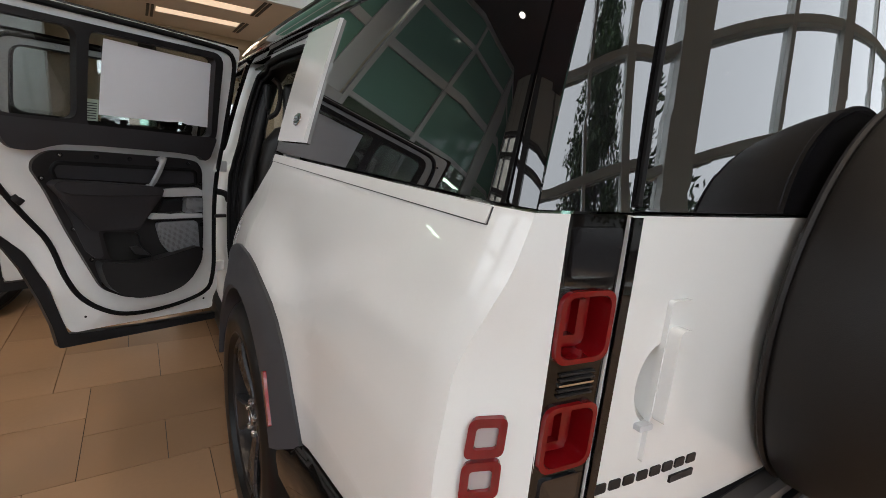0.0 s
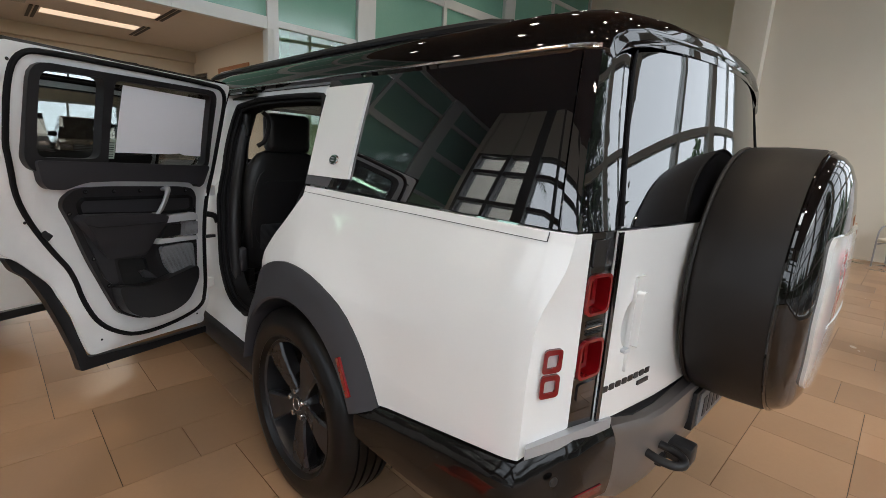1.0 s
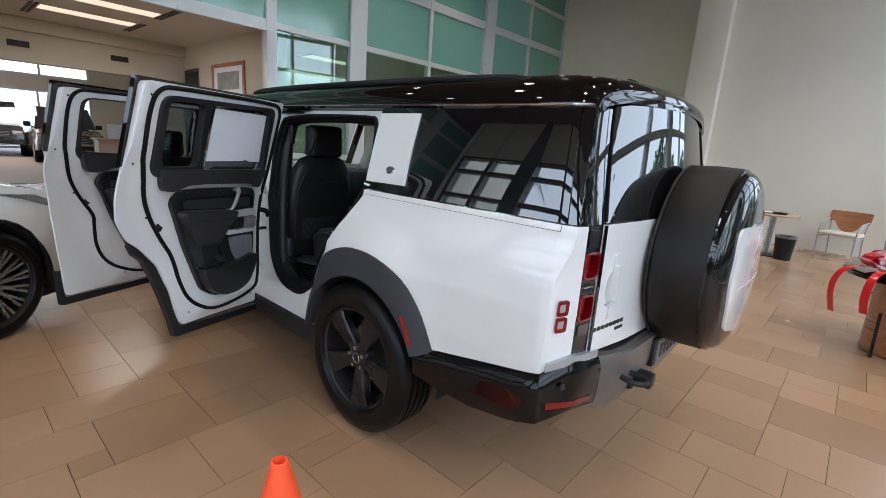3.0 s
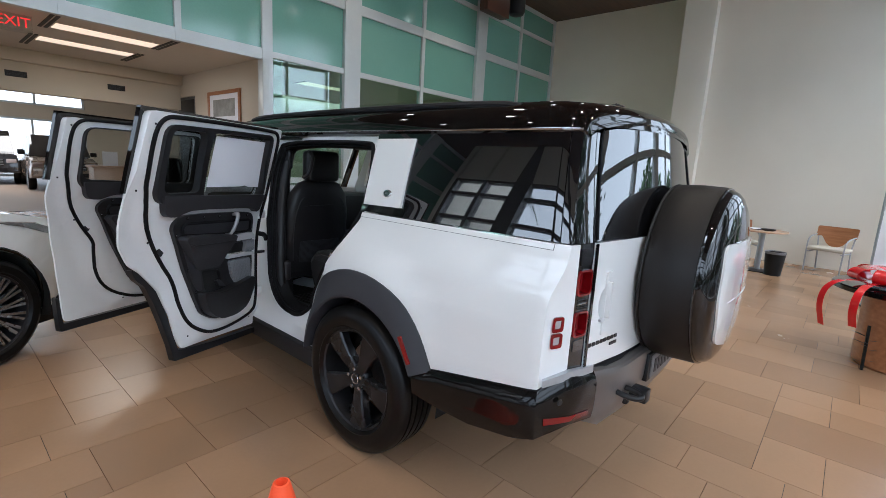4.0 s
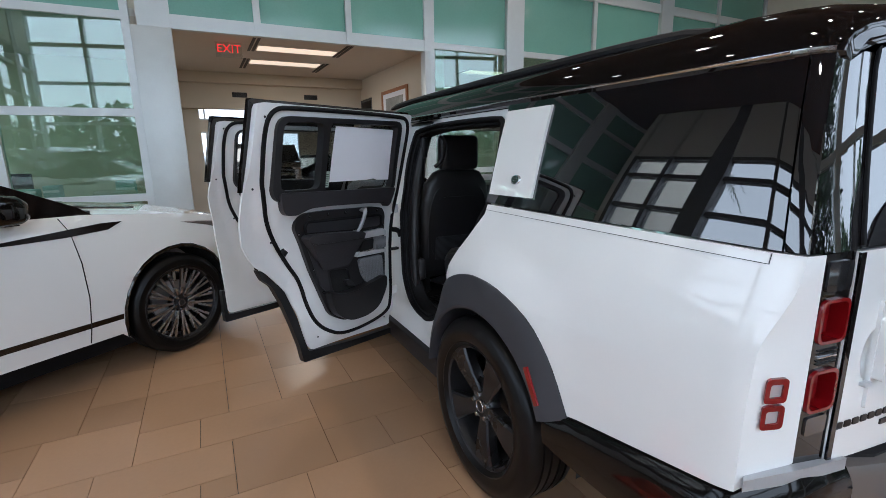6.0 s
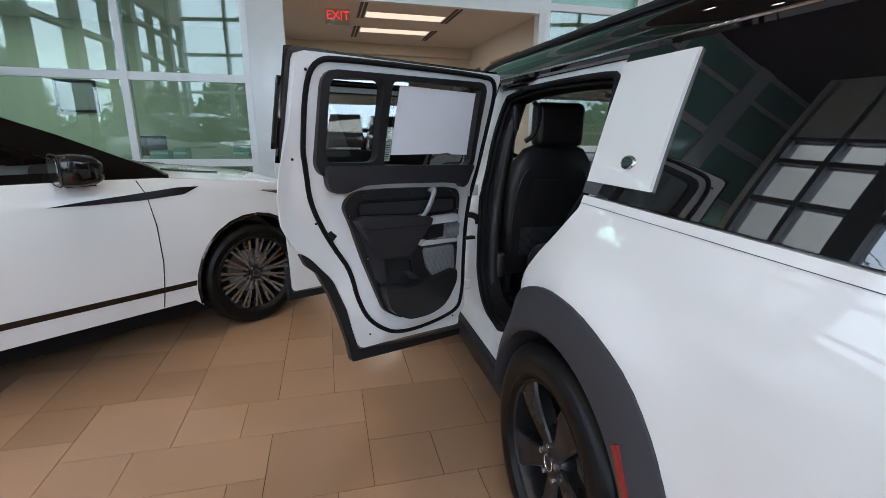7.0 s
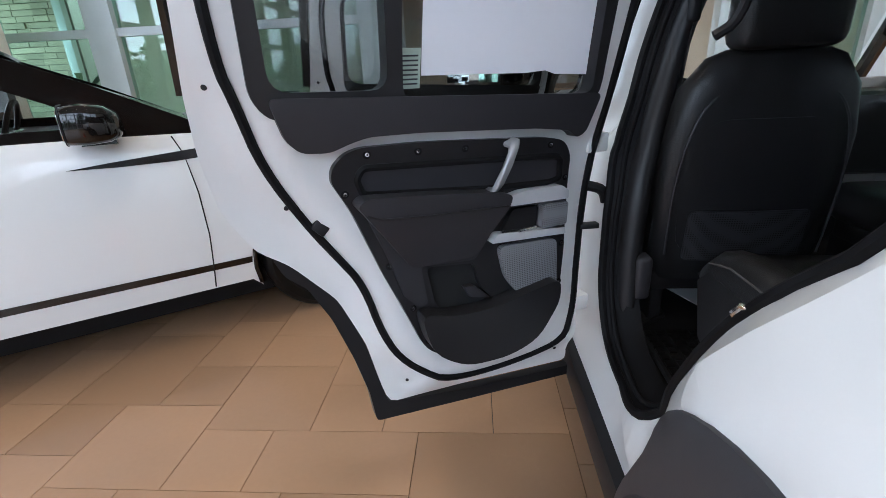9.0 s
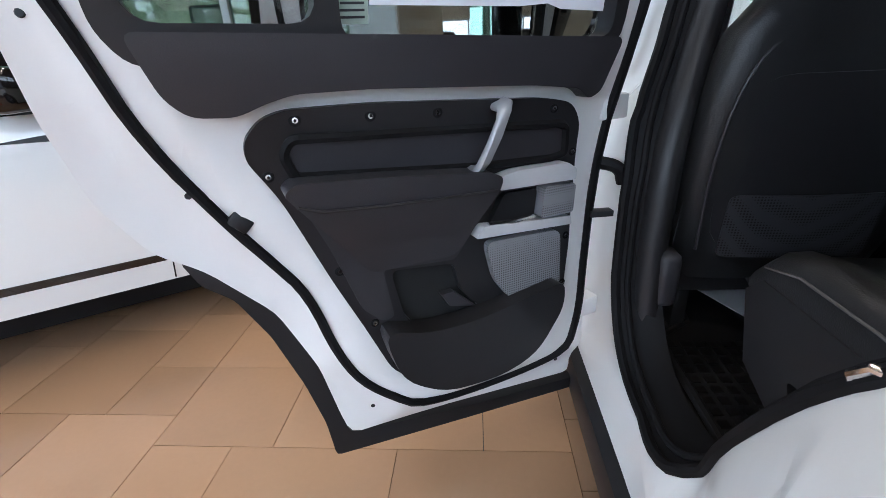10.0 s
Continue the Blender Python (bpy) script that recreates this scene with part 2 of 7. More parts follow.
def smoothed(pts, n=2, loop=False):
    """Chaikin corner cutting."""
    for _ in range(n):
        out = []
        m = len(pts)
        for i in range(m if loop else m - 1):
            p, q = Vector(pts[i]), Vector(pts[(i + 1) % m])
            out += [p * 0.75 + q * 0.25, p * 0.25 + q * 0.75]
        pts = out if loop else [Vector(pts[0]), *out, Vector(pts[-1])]
    return [tuple(p) for p in pts]


def tube(path, r, n=8, loop=False, bm=None, flat=1.0):
    """A round bar along a path."""
    bm = bm or bmesh.new()
    P = [Vector(p) for p in path]
    m, rings, up = len(P), [], None
    for i, p in enumerate(P):
        d = (P[(i + 1) % m] - P[i - 1]) if loop or 0 < i < m - 1 else (P[1] - P[0] if i == 0 else P[-1] - P[-2])
        d.normalize()
        if up is None:
            up = Vector((0, 0, 1)) if abs(d.z) < 0.9 else Vector((1, 0, 0))
        a = d.cross(up).normalized()
        up = a.cross(d).normalized()
        rad = r[i] if isinstance(r, (list, tuple)) else r
        rings.append([p + (a * math.cos(2 * math.pi * k / n) + up * math.sin(2 * math.pi * k / n) * flat) * rad for k in range(n)])
    if loop:
        rings.append(rings[0])
    return loft(rings, caps=not loop, bm=bm)


def panel(outline, mapper, thick=0.02, holes=(), ucuts=(), vcuts=(), bm=None):
    """A sheet with the given outline in (u, v) and holes in it, cut into strips, bent by mapper(u, v, depth) and given its thickness."""
    b = bmesh.new()
    edges = []
    for lp in (outline, *holes):
        vs = [b.verts.new((u, v, 0)) for u, v in lp]
        edges += [b.edges.new((vs[i], vs[(i + 1) % len(vs)])) for i in range(len(vs))]
    bmesh.ops.triangle_fill(b, edges=edges, use_beauty=True)
    for cuts, no in ((ucuts, (1, 0, 0)), (vcuts, (0, 1, 0))):
        for c in cuts:
            bmesh.ops.bisect_plane(b, geom=b.verts[:] + b.edges[:] + b.faces[:], dist=1e-5, plane_co=(c * no[0], c * no[1], 0), plane_no=no)
    flat = [(v.co.x, v.co.y) for v in b.verts]
    b.verts.index_update()
    faces = [[v.index for v in f.verts] for f in b.faces]
    rim = [(e.verts[0].index, e.verts[1].index) for e in b.edges if len(e.link_faces) == 1]
    b.free()
    out = bm or bmesh.new()
    top = [out.verts.new(mapper(u, v, 0.0)) for u, v in flat]
    low = [out.verts.new(mapper(u, v, thick)) for u, v in flat]
    for f in faces:
        out.faces.new([top[i] for i in f])
        out.faces.new([low[i] for i in reversed(f)])
    for i, j in rim:
        out.faces.new((top[i], top[j], low[j], low[i]))
    return out


def rounded(pts, r=0.03, seg=4):
    """A polygon with its corners rounded by r."""
    out, m = [], len(pts)
    for i in range(m):
        p, a, b = Vector(pts[i]), Vector(pts[i - 1]), Vector(pts[(i + 1) % m])
        da, db = (a - p), (b - p)
        k = min(r, da.length * 0.45, db.length * 0.45)
        s, e = p + da.normalized() * k, p + db.normalized() * k
        for j in range(seg + 1):
            t = j / seg
            out.append(tuple((1 - t) ** 2 * s + 2 * t * (1 - t) * p + t * t * e))
    return out


def rect(x0, y0, x1, y1, r=0.0, seg=4):
    q = [(x0, y0), (x1, y0), (x1, y1), (x0, y1)]
    return rounded(q, r, seg) if r else q


def lerp(x, xs, ys):
    return float(np.interp(x, xs, ys))


def words(name, text, size, m, material, parent, label="", depth=0.004, squash=1.0):
    cu = bpy.data.curves.new(name, "FONT")
    cu.body, cu.size, cu.extrude, cu.align_x, cu.align_y = text, size, depth, "CENTER", "CENTER"
    ob = new("tmp_text", cu)
    me = bpy.data.meshes.new_from_object(ob.evaluated_get(bpy.context.evaluated_depsgraph_get()))
    bpy.data.objects.remove(ob)
    me.transform(m @ Matrix.Diagonal((1, squash, 1, 1)))
    me.materials.clear()
    me.materials.append(material)
    o = new(name, me)
    o.parent = parent
    return tagged(o, label) if label else o


# ---- the building ----
EAST, WEST, SOUTH, NORTH, TOP = 11.3, -6.6, -6.8, 6.0, 6.2
ground = tagged(part("ground", box((-80, -80, -0.32), (80, 80, -0.30)), OUTGROUND), "grey paving outside the showroom windows", "ground", kind="structure")
floor = tagged(part("floor", box((-10.8, SOUTH - 0.3, -0.30), (EAST + 0.2, 28.0, -0.012)), GROUT), "tan stone tile showroom floor in mixed rectangular sizes", "floor", kind="structure")
tagged(part("ceiling", panel([(WEST - 0.3, SOUTH - 0.35), (9.4, -3.1), (EAST + 0.2, -2.6), (EAST + 0.2, NORTH + 0.2), (WEST - 0.3, NORTH + 0.2)], lambda x, y, d: (x, y, TOP + d), 0.15), WOODCEIL), "dark reddish wood ceiling of the tall showroom", "ceiling", kind="structure")
tagged(part("wall_east_recess", box((EAST, 1.4, -0.012), (EAST + 0.2, NORTH + 0.2, TOP)), WALL), "tall plain beige painted wall set back", "wall", kind="structure")
tagged(part("wall_east", box((9.15, -2.95, -0.012), (9.35, 0.88, TOP)), WALL), "tall plain beige painted wall", "wall", kind="structure")
tagged(part("pilaster", box((8.92, 0.88, -0.012), (EAST, 1.50, TOP), 0.012), WALL), "beige painted wall return standing out from the wall", "wall", kind="structure")


def window_wall(name, a, b, z0, z1, across, place, posts, rails, wide, frame, pane_mat, spandrel, depth=0.12, label=""):
    """A framed glass wall in a vertical plane: posts and rails as bars, a pane in every field. across(u, w, d) gives the place."""
    root = thing(name, label, "window wall", kind="structure")

    def bar(u0, u1, v0, v1, d0, d1):
        b = bmesh.new()
        p = [Vector(place(u, v, d)) for d in (d0, d1) for v in (v0, v1) for u in (u0, u1)]
        vs = [b.verts.new(q) for q in p]
        for f in ((0, 1, 3, 2), (4, 6, 7, 5), (0, 4, 5, 1), (2, 3, 7, 6), (0, 2, 6, 4), (1, 5, 7, 3)):
            b.faces.new([vs[i] for i in f])
        return b

    for u in posts:
        w = 0.19 if u in wide else 0.045
        part("post", bar(u - w, u + w, z0, z1, -depth / 2 - (0.03 if u in wide else 0), depth / 2), frame, root)
    for v in rails:
        for u0, u1 in zip(posts, posts[1:]):
            w0, w1 = (0.19 if u0 in wide else 0.045), (0.19 if u1 in wide else 0.045)
            part("rail", bar(u0 + w0, u1 - w1, v - (0.09 if frame is FRAME and v in (3.25, 4.48) else 0.05), v + (0.09 if frame is FRAME and v in (3.25, 4.48) else 0.05), -depth / 2 + 0.01, depth / 2 - 0.01), frame, root)
    for u0, u1 in zip(posts, posts[1:]):
        w0, w1 = (0.19 if u0 in wide else 0.045), (0.19 if u1 in wide else 0.045)
        for v0, v1 in zip(rails, rails[1:]):
            o = part("pane", bar(u0 + w0, u1 - w1, v0 + 0.05, v1 - 0.05, -0.006, 0.006), spandrel if v0 >= across else pane_mat, root)
            if pane_mat is OUTPANE:
                o.visible_shadow = False
    return root


# Inner glass walls on the north side: to the right of the wide opening, above it, and to the left of it.
NP = lambda u, v, d: (u, NORTH + d, v)
window_wall("window_north_east", 1.7, EAST, 0.0, TOP, 3.2, NP, [1.75, 3.46, 5.45, 7.55, 9.4, 11.25], [0.05, 1.15, 2.2, 3.27, 4.48, 5.50, 6.15], (3.46, 7.55), FRAME, PANE, FROST, label="white framed wall of green tinted glass panes")
window_wall("window_over_opening", -2.1, 1.7, 3.16, TOP, 3.0, NP, [-2.3, -1.02, 0.32, 1.66], [3.25, 4.48, 5.50, 6.15], (-2.3,), FRAME, PANE, FROST, label="white framed green glass panes above the wide opening")
window_wall("window_north_west", WEST, -2.3, 0.0, TOP, 3.15, NP, [-8.95, -7.45, -5.97, -4.12, -2.62], [0.05, 0.95, 2.07, 3.27, 4.48, 5.50, 6.15], (-5.97,), FRAME, PANE, FROST, label="white framed wall of green tinted office glass")
tagged(part("opening_post", box((-2.575, NORTH - 0.09, -0.012), (-2.11, NORTH + 0.09, 3.16), 0.006), FRAME), "wide white metal post beside the opening", "door frame", kind="structure")
tagged(part("opening_post", box((1.60, NORTH - 0.09, -0.012), (1.704, NORTH + 0.09, 3.16), 0.006), FRAME), "white metal post beside the opening", "door frame", kind="structure")
# Outer windows, west and south, with dark frames; they show in the paintwork.
WP = lambda u, v, d: (WEST - d, u, v)
window_wall("window_west", SOUTH, NORTH, 0.0, TOP, 99, WP, [-6.75, -5.2, -3.6, -2.0, -0.4, 1.3, 3.2, 4.15, 4.95], [0.05, 1.15, 2.3, 3.35, 4.22, 4.75], (-5.2, -2.0, 1.3, 3.2), DARKFRAME, OUTPANE, OUTPANE, 0.2, "tall dark framed showroom windows to the outside")
SP = lambda u, v, d: (WEST + 0.9721 * u + 0.2346 * d, SOUTH + 0.2346 * u - 0.9721 * d, v)
window_wall("window_south", WEST, EAST, 0.0, TOP, 99, SP, [0.1, 1.7, 3.3, 4.9, 6.5, 8.1, 9.7, 11.3, 12.9, 14.5, 16.1], [0.05, 1.3, 2.6, 3.9, 5.1, 6.0], (3.3, 6.5, 9.7, 12.9), FRAME, OUTPANE, OUTPANE, 0.2, "tall framed showroom windows to the outside")
tagged(part("wall_west_head", box((WEST - 0.15, SOUTH - 0.3, 4.78), (WEST + 0.1, 5.0, TOP), 0.0), WALL), "beige wall band above the windows", "wall", kind="structure")

# A shallow north-west bay, added to fit the camera's view of the office glass.
tagged(part("wall_bay_south", box((-9.0, 5.0, -0.012), (WEST + 0.1, 5.12, TOP)), WALL), "beige painted wall of the corner bay added to fit the view", "wall", kind="structure")
tagged(part("wall_bay_west", box((-9.15, 5.0, -0.012), (-9.0, NORTH - 0.06, TOP)), WALL), "beige painted end wall of the corner bay added to fit the view", "wall", kind="structure")
tagged(part("ceiling_bay", box((-9.15, 5.0, TOP), (WEST - 0.3, NORTH + 0.2, TOP + 0.15)), WOODCEIL), "dark reddish wood ceiling of the corner bay added to fit the view", "ceiling", kind="structure")

# Recessed downlights in the high ceiling.
DOWNLIGHT = 36.0
for ix in range(6):
    for iy in range(4):
        x, y = -4.3 + 2.6 * ix, -3.1 + 2.6 * iy
        if y < -6.3 + 0.2414 * (x + 6.6) or (x > 8.8 and y < 1.6):
            continue
        d = thing("downlight", "round recessed ceiling downlight, lit", "ceiling light", pose(x, y, TOP), "downlights in the high ceiling")
        part("trim_ring", turned([(0.115, 0.0), (0.115, -0.012), (0.09, -0.012), (0.09, -0.001)], 20), FRAME, d)
        part("lens", turned([(0.0, -0.006), (0.088, -0.006)], 20), SPOT, d)
        if ix < 5:
            lamp = bpy.data.lights.new("downlight_lamp", "SPOT")
            lamp.energy, lamp.color, lamp.spot_size, lamp.spot_blend, lamp.shadow_soft_size = DOWNLIGHT, (1.0, 0.80, 0.56), radians(100), 0.7, 0.085
            new("downlight_lamp", lamp).matrix_world = pose(x, y, TOP - 0.03)

# The lower room behind the wide opening.
H2 = 3.30
tagged(part("ceiling_low", box((-10.8, NORTH + 0.12, H2), (7.0, 10.45, H2 + 0.1)), SOFFIT), "white board ceiling of the lower room", "ceiling", kind="structure")
tagged(part("ceiling_far", box((-9.0, 10.6, 4.2), (7.0, 28.0, 4.3)), SOFFIT), "white board ceiling of the far room", "ceiling", kind="structure")
tagged(part("wall_corridor", box((1.90, NORTH + 0.10, -0.012), (2.05, 9.6, H2)), WALL2), "cream painted side wall beside the opening", "wall", kind="structure")
tagged(part("wall_corridor_far", box((1.90, 10.75, -0.012), (2.05, 12.0, 4.2)), WALL2), "cream painted wall beyond a doorway", "wall", kind="structure")
tagged(part("beam", box((-9.0, 10.45, 2.53), (1.90, 10.75, 4.3)), WALL2), "cream painted wall above the far opening", "wall", kind="structure")
tagged(part("doorway_head", box((1.90, 9.6, 2.82), (2.05, 10.45, H2)), WALL2), "cream wall above a doorway", "wall", kind="structure")
tagged(part("soffit_beam", box((-9.0, 10.30, 3.07), (1.90, 10.45, H2), 0.01), WALL2), "cream painted beam under the low ceiling", "wall", kind="structure")
tagged(part("wall_office", box((-2.60, NORTH + 0.10, -0.012), (-2.40, 7.4, H2)), WALL2), "cream painted wall end behind the window post", "wall", kind="structure")
tagged(part("wall_office_back", box((-9.0, 10.75, -0.012), (-1.87, 10.95, 4.2)), WALL2), "cream painted back wall of the office", "wall", kind="structure")
tagged(part("wall_side_room", box((2.05, 10.75, -0.012), (7.0, 10.95, H2)), WALL2), "cream back wall behind the green glass", "wall", kind="structure")
tagged(part("wall_far", box((3.5, 27.8, -0.012), (7.0, 28.0, 4.2)), WALL2), "cream wall beside the far windows", "wall", kind="structure")
tagged(part("wall_far_head", box((-9.0, 27.8, 2.75), (3.5, 28.0, 3.35)), WALL2), "cream wall band between the far windows", "wall", kind="structure")
tagged(part("wall_west_low", box((-10.9, 9.5, -0.012), (-10.8, 28.0, 4.2)), WALL2), "cream side wall", "wall", kind="structure")
# Unseen window, assumed from the bright stone wall, letting daylight into the office.
window_wall("window_office_west", NORTH, 9.5, 0.0, H2, 99, lambda u, v, d: (-10.85 - d, u, v), [6.15, 7.8, 9.45], [0.05, 1.2, 2.3, 3.25], (), FRAME, OUTPANE, OUTPANE, 0.1, "unseen white framed window, assumed to light the office")
tagged(part("wall_east_low", box((7.0, NORTH + 0.1, -0.012), (7.1, 28.0, 4.2)), WALL2), "cream side wall of the far room", "wall", kind="structure")
tagged(part("wall_north_high", box((-9.3, NORTH + 0.9, H2 + 0.1), (EAST + 0.2, NORTH + 1.0, TOP + 0.15)), WALL2), "cream wall behind the high green panes", "wall", kind="structure")
FP = lambda u, v, d: (u, 27.9 + d, v)
window_wall("window_far_high", -9.0, 3.5, 3.35, 4.2, 99, FP, [-8.95, -6.5, -4.0, -1.5, 1.6, 3.45], [3.40, 4.15], (), FRAME, OUTPANE, OUTPANE, 0.1, "bright strip of high windows at the far end")
window_wall("window_far", -9.0, 3.5, 0.0, 2.75, 99, FP, [-8.95, -6.5, -4.0, -1.5, 1.45, 3.45], [0.05, 2.7], (), FRAME, OUTPANE, OUTPANE, 0.1, "bright windows at the far end of the building")
for x in (-0.99, 0.62):
    v = thing("ceiling_vent", "small dark slotted wall vent", "vent", pose(x, 10.45, 2.84), "vents on the beam")
    part("frame", box((-0.16, -0.012, -0.055), (0.16, 0.0, 0.055), 0.004), SATIN, v)
    for k in range(4):
        part("slat", box((-0.145, -0.02, -0.04 + k * 0.024), (0.145, -0.012, -0.028 + k * 0.024)), ARCH, v)
for y, s0, s1 in ((7.45, -0.80, 0.28), (8.78, -0.30, 0.80)):
    t = thing("ceiling_light", "recessed warm lit ceiling light with dark end slots", "ceiling light", pose(-0.20, y, H2), "troffers of the lower room")
    part("diffuser", box((-0.67, -0.19, -0.008), (0.67, 0.19, 0.0)), WARM, t)
    for x in (-0.79, -0.72, 0.72, 0.79):
        part("slot", box((x - 0.022, s0, -0.010), (x + 0.022, s1, 0.0)), SATIN, t)
_l = bpy.data.lights.new("troffer_light", "AREA")
_l.shape, _l.size, _l.size_y, _l.energy, _l.color = "RECTANGLE", 1.2, 1.1, 9, (1.0, 0.85, 0.66)
new("troffer_light", _l).matrix_world = look((-0.12, 8.35, H2 - 0.03), (-0.12, 8.35, 0))
_l = bpy.data.lights.new("side_room_light", "AREA")
_l.shape, _l.size, _l.size_y, _l.energy, _l.color = "RECTANGLE", 1.3, 0.4, 9, (1.0, 0.88, 0.72)
new("side_room_light", _l).matrix_world = look((4.4, 8.2, H2 - 0.03), (4.4, 8.2, 0))
t = thing("ceiling_light", "recessed warm lit ceiling light behind the green glass", "ceiling light", pose(4.4, 8.2, H2), "troffers of the lower room")
part("diffuser", box((-0.67, -0.19, -0.008), (0.67, 0.19, 0.0)), WARM, t)
for x in (-0.72, 0.72):
    part("slot", box((x - 0.022, -0.3, -0.010), (x + 0.022, 0.3, 0.0)), SATIN, t)
# Fill lamp with an added, unseen ceiling panel, to brighten the office.
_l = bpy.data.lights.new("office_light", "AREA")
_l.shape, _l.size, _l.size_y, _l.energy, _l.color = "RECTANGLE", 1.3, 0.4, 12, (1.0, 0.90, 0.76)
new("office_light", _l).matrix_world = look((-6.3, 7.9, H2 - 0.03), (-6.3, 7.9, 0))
t = thing("ceiling_light", "added warm lit ceiling panel, unseen, brightening the office", "ceiling light", pose(-6.3, 7.9, H2), "troffers of the lower room")
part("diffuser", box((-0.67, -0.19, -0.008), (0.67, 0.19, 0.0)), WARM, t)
# Area lamp added inside the unseen west window to brighten the stone wall.
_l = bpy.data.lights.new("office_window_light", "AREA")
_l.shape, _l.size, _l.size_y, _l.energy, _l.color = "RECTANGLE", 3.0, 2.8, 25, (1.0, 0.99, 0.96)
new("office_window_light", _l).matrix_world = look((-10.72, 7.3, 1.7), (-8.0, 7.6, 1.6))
# Fill lamp and glowing panel, added out of sight to brighten the far room.
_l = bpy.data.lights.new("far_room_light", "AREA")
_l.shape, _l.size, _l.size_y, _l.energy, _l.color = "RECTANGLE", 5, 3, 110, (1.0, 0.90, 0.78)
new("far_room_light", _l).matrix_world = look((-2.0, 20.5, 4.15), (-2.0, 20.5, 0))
part_box = thing("far_ceiling_light", "added glowing panel, out of sight, brightening the far room", "ceiling light", pose(-2.0, 20.5, 4.2))
part("diffuser", box((-2.5, -1.5, -0.02), (2.5, 1.5, 0.0)), glowing("far_fill_glow", (1.0, 0.85, 0.66), 0.3), part_box)
e = thing("exit_sign", "red lit exit sign on a clear plate under the ceiling", "exit sign", pose(-1.345, 7.2, H2 + 0.06))
part("plate", box((-0.20, -0.008, -0.30), (0.20, 0.008, -0.04), 0.003), CARGLASS, e)
part("housing", box((-0.24, -0.03, -0.035), (0.24, 0.03, 0.0), 0.005), FRAME, e)
words("lettering", "EXIT", 0.18, pose(0, -0.012, -0.165, 90, 0, 0), EXITRED, e, "red lit letters")
pic = thing("picture", "small framed print in a brown wooden frame with white mount", "picture", pose(1.895, 8.10, 2.49, 0, 0, -90))
part("frame", panel(rect(-0.75, -0.34, 0.75, 0.34), lambda u, v, d: (u, -0.03 + d, v), 0.03, [rect(-0.67, -0.27, 0.67, 0.27)]), OAK, pic)
part("mount", box((-0.67, -0.012, -0.27), (0.67, -0.004, 0.27)), PAPER, pic)
part("print", box((-0.50, -0.016, -0.17), (0.50, -0.012, 0.17)), surface("faded_print", (0.30, 0.30, 0.28), 0.6, vary=0.5, scale=5), pic)
# ---- the white off-road car ----
def width(z):
    return lerp(z, [0.38, 0.55, 0.75, 0.95, 1.08, 1.18, 1.25, 1.29, 1.72], [0.925, 0.948, 0.956, 0.952, 0.936, 0.911, 0.886, 0.872, 0.750]) + (0.022 * (z - 1.29) * (1.72 - z) / 0.185 if 1.29 < z < 1.72 else 0.0)


def shear(z):
    return max(0.0, z - 1.28) * 0.125


def flare(a, z):
    """How far the rear wing swells out towards the wheel arch."""
    t = min(1.0, max(0.0, (0.80 - math.hypot(a, z - 0.40)) / 0.20))
    return t * t * (3 - 2 * t) * lerp(a, [-0.42, -0.28, 0.0, 0.20, 0.36, 0.45, 0.55], [0.0, 0.030, 0.044, 0.036, 0.020, 0.010, 0.0])


def skin(sgn, out=0.0):
    """Maps (distance behind the rear axle, height, depth) onto the body's side, round the rear corner and on to the tail."""

    def place(a, z, d):
        d = d - out
        w = width(z) + flare(a, z) - d
        edge = lerp(z, [1.28, 1.72], [0.81, 0.70]) - 0.2 * d
        s = min(1.0, max(0.0, (z - 1.06) / 0.17))
        s = s * s * (3 - 2 * s)
        top = min(1.0, max(0.0, (z - 1.29) / 0.43))
        cx, cy = w - 0.007 - 0.008 * s - 0.012 * top, 1.05 + 0.037 * s - 0.012 * top
        if a <= 1.0:
            x, y = w, -a
        elif a < 1.055:
            t = (a - 1.0) / 0.055
            x, y = w * (1 - t * t) + cx * t * t, -(1.0 + (cy - 1.0) * t) + d * t * 0.5
        elif a < 1.205:
            t = (a - 1.055) / 0.15
            x, y = cx * (1 - t) + edge * t, -(cy + (1.098 - cy) * t) + d * (0.5 + 0.5 * t)
        else:
            x, y = edge - (a - 1.205), -1.098 - 0.10 * (a - 1.205) + d
        return (sgn * x, y + shear(z) * min(1.0, max(0.0, (a - 0.2) / 0.7)), z)

    return place


def tail(out=0.0):
    def place(x, z, d):
        round_off = lerp(z, [1.28, 1.80], [0.0, 0.0509]) * (abs(x) / 0.68) ** 2
        return (x, -1.098 - 0.067 * (1 - min(1.0, abs(x) / 0.81) ** 1.8) + shear(z) + round_off + d - out, z)

    return place


def corner(sgn):
    """The gently bowed glass between the side and rear windows."""

    def place(t, z, d):
        x1 = lerp(z, [1.29, 1.735], [0.705, 0.598])
        top = min(1.0, max(0.0, (z - 1.29) / 0.43))
        p, q = Vector((width(z) - 0.017 - 0.012 * top, -1.088 + 0.012 * top + shear(z))), Vector((x1, tail(0.003)(x1, z, 0)[1]))
        n = Vector((q.y - p.y, p.x - q.x)) * -1
        n.normalize()
        n = -n if n.x < 0 else n
        c = p.lerp(q, t) + n * (0.005 * 4 * t * (1 - t) - d)
        return (sgn * c.x, c.y, z)

    return place


def soft(bm, offset=0.01, angle=50, seg=2):
    """Rounds the sharp edges."""
    es = [e for e in bm.edges if len(e.link_faces) == 2 and e.calc_face_angle(0) > radians(angle)]
    bmesh.ops.bevel(bm, geom=es, offset=offset, segments=seg, profile=0.5, affect="EDGES", clamp_overlap=True)
    return bm


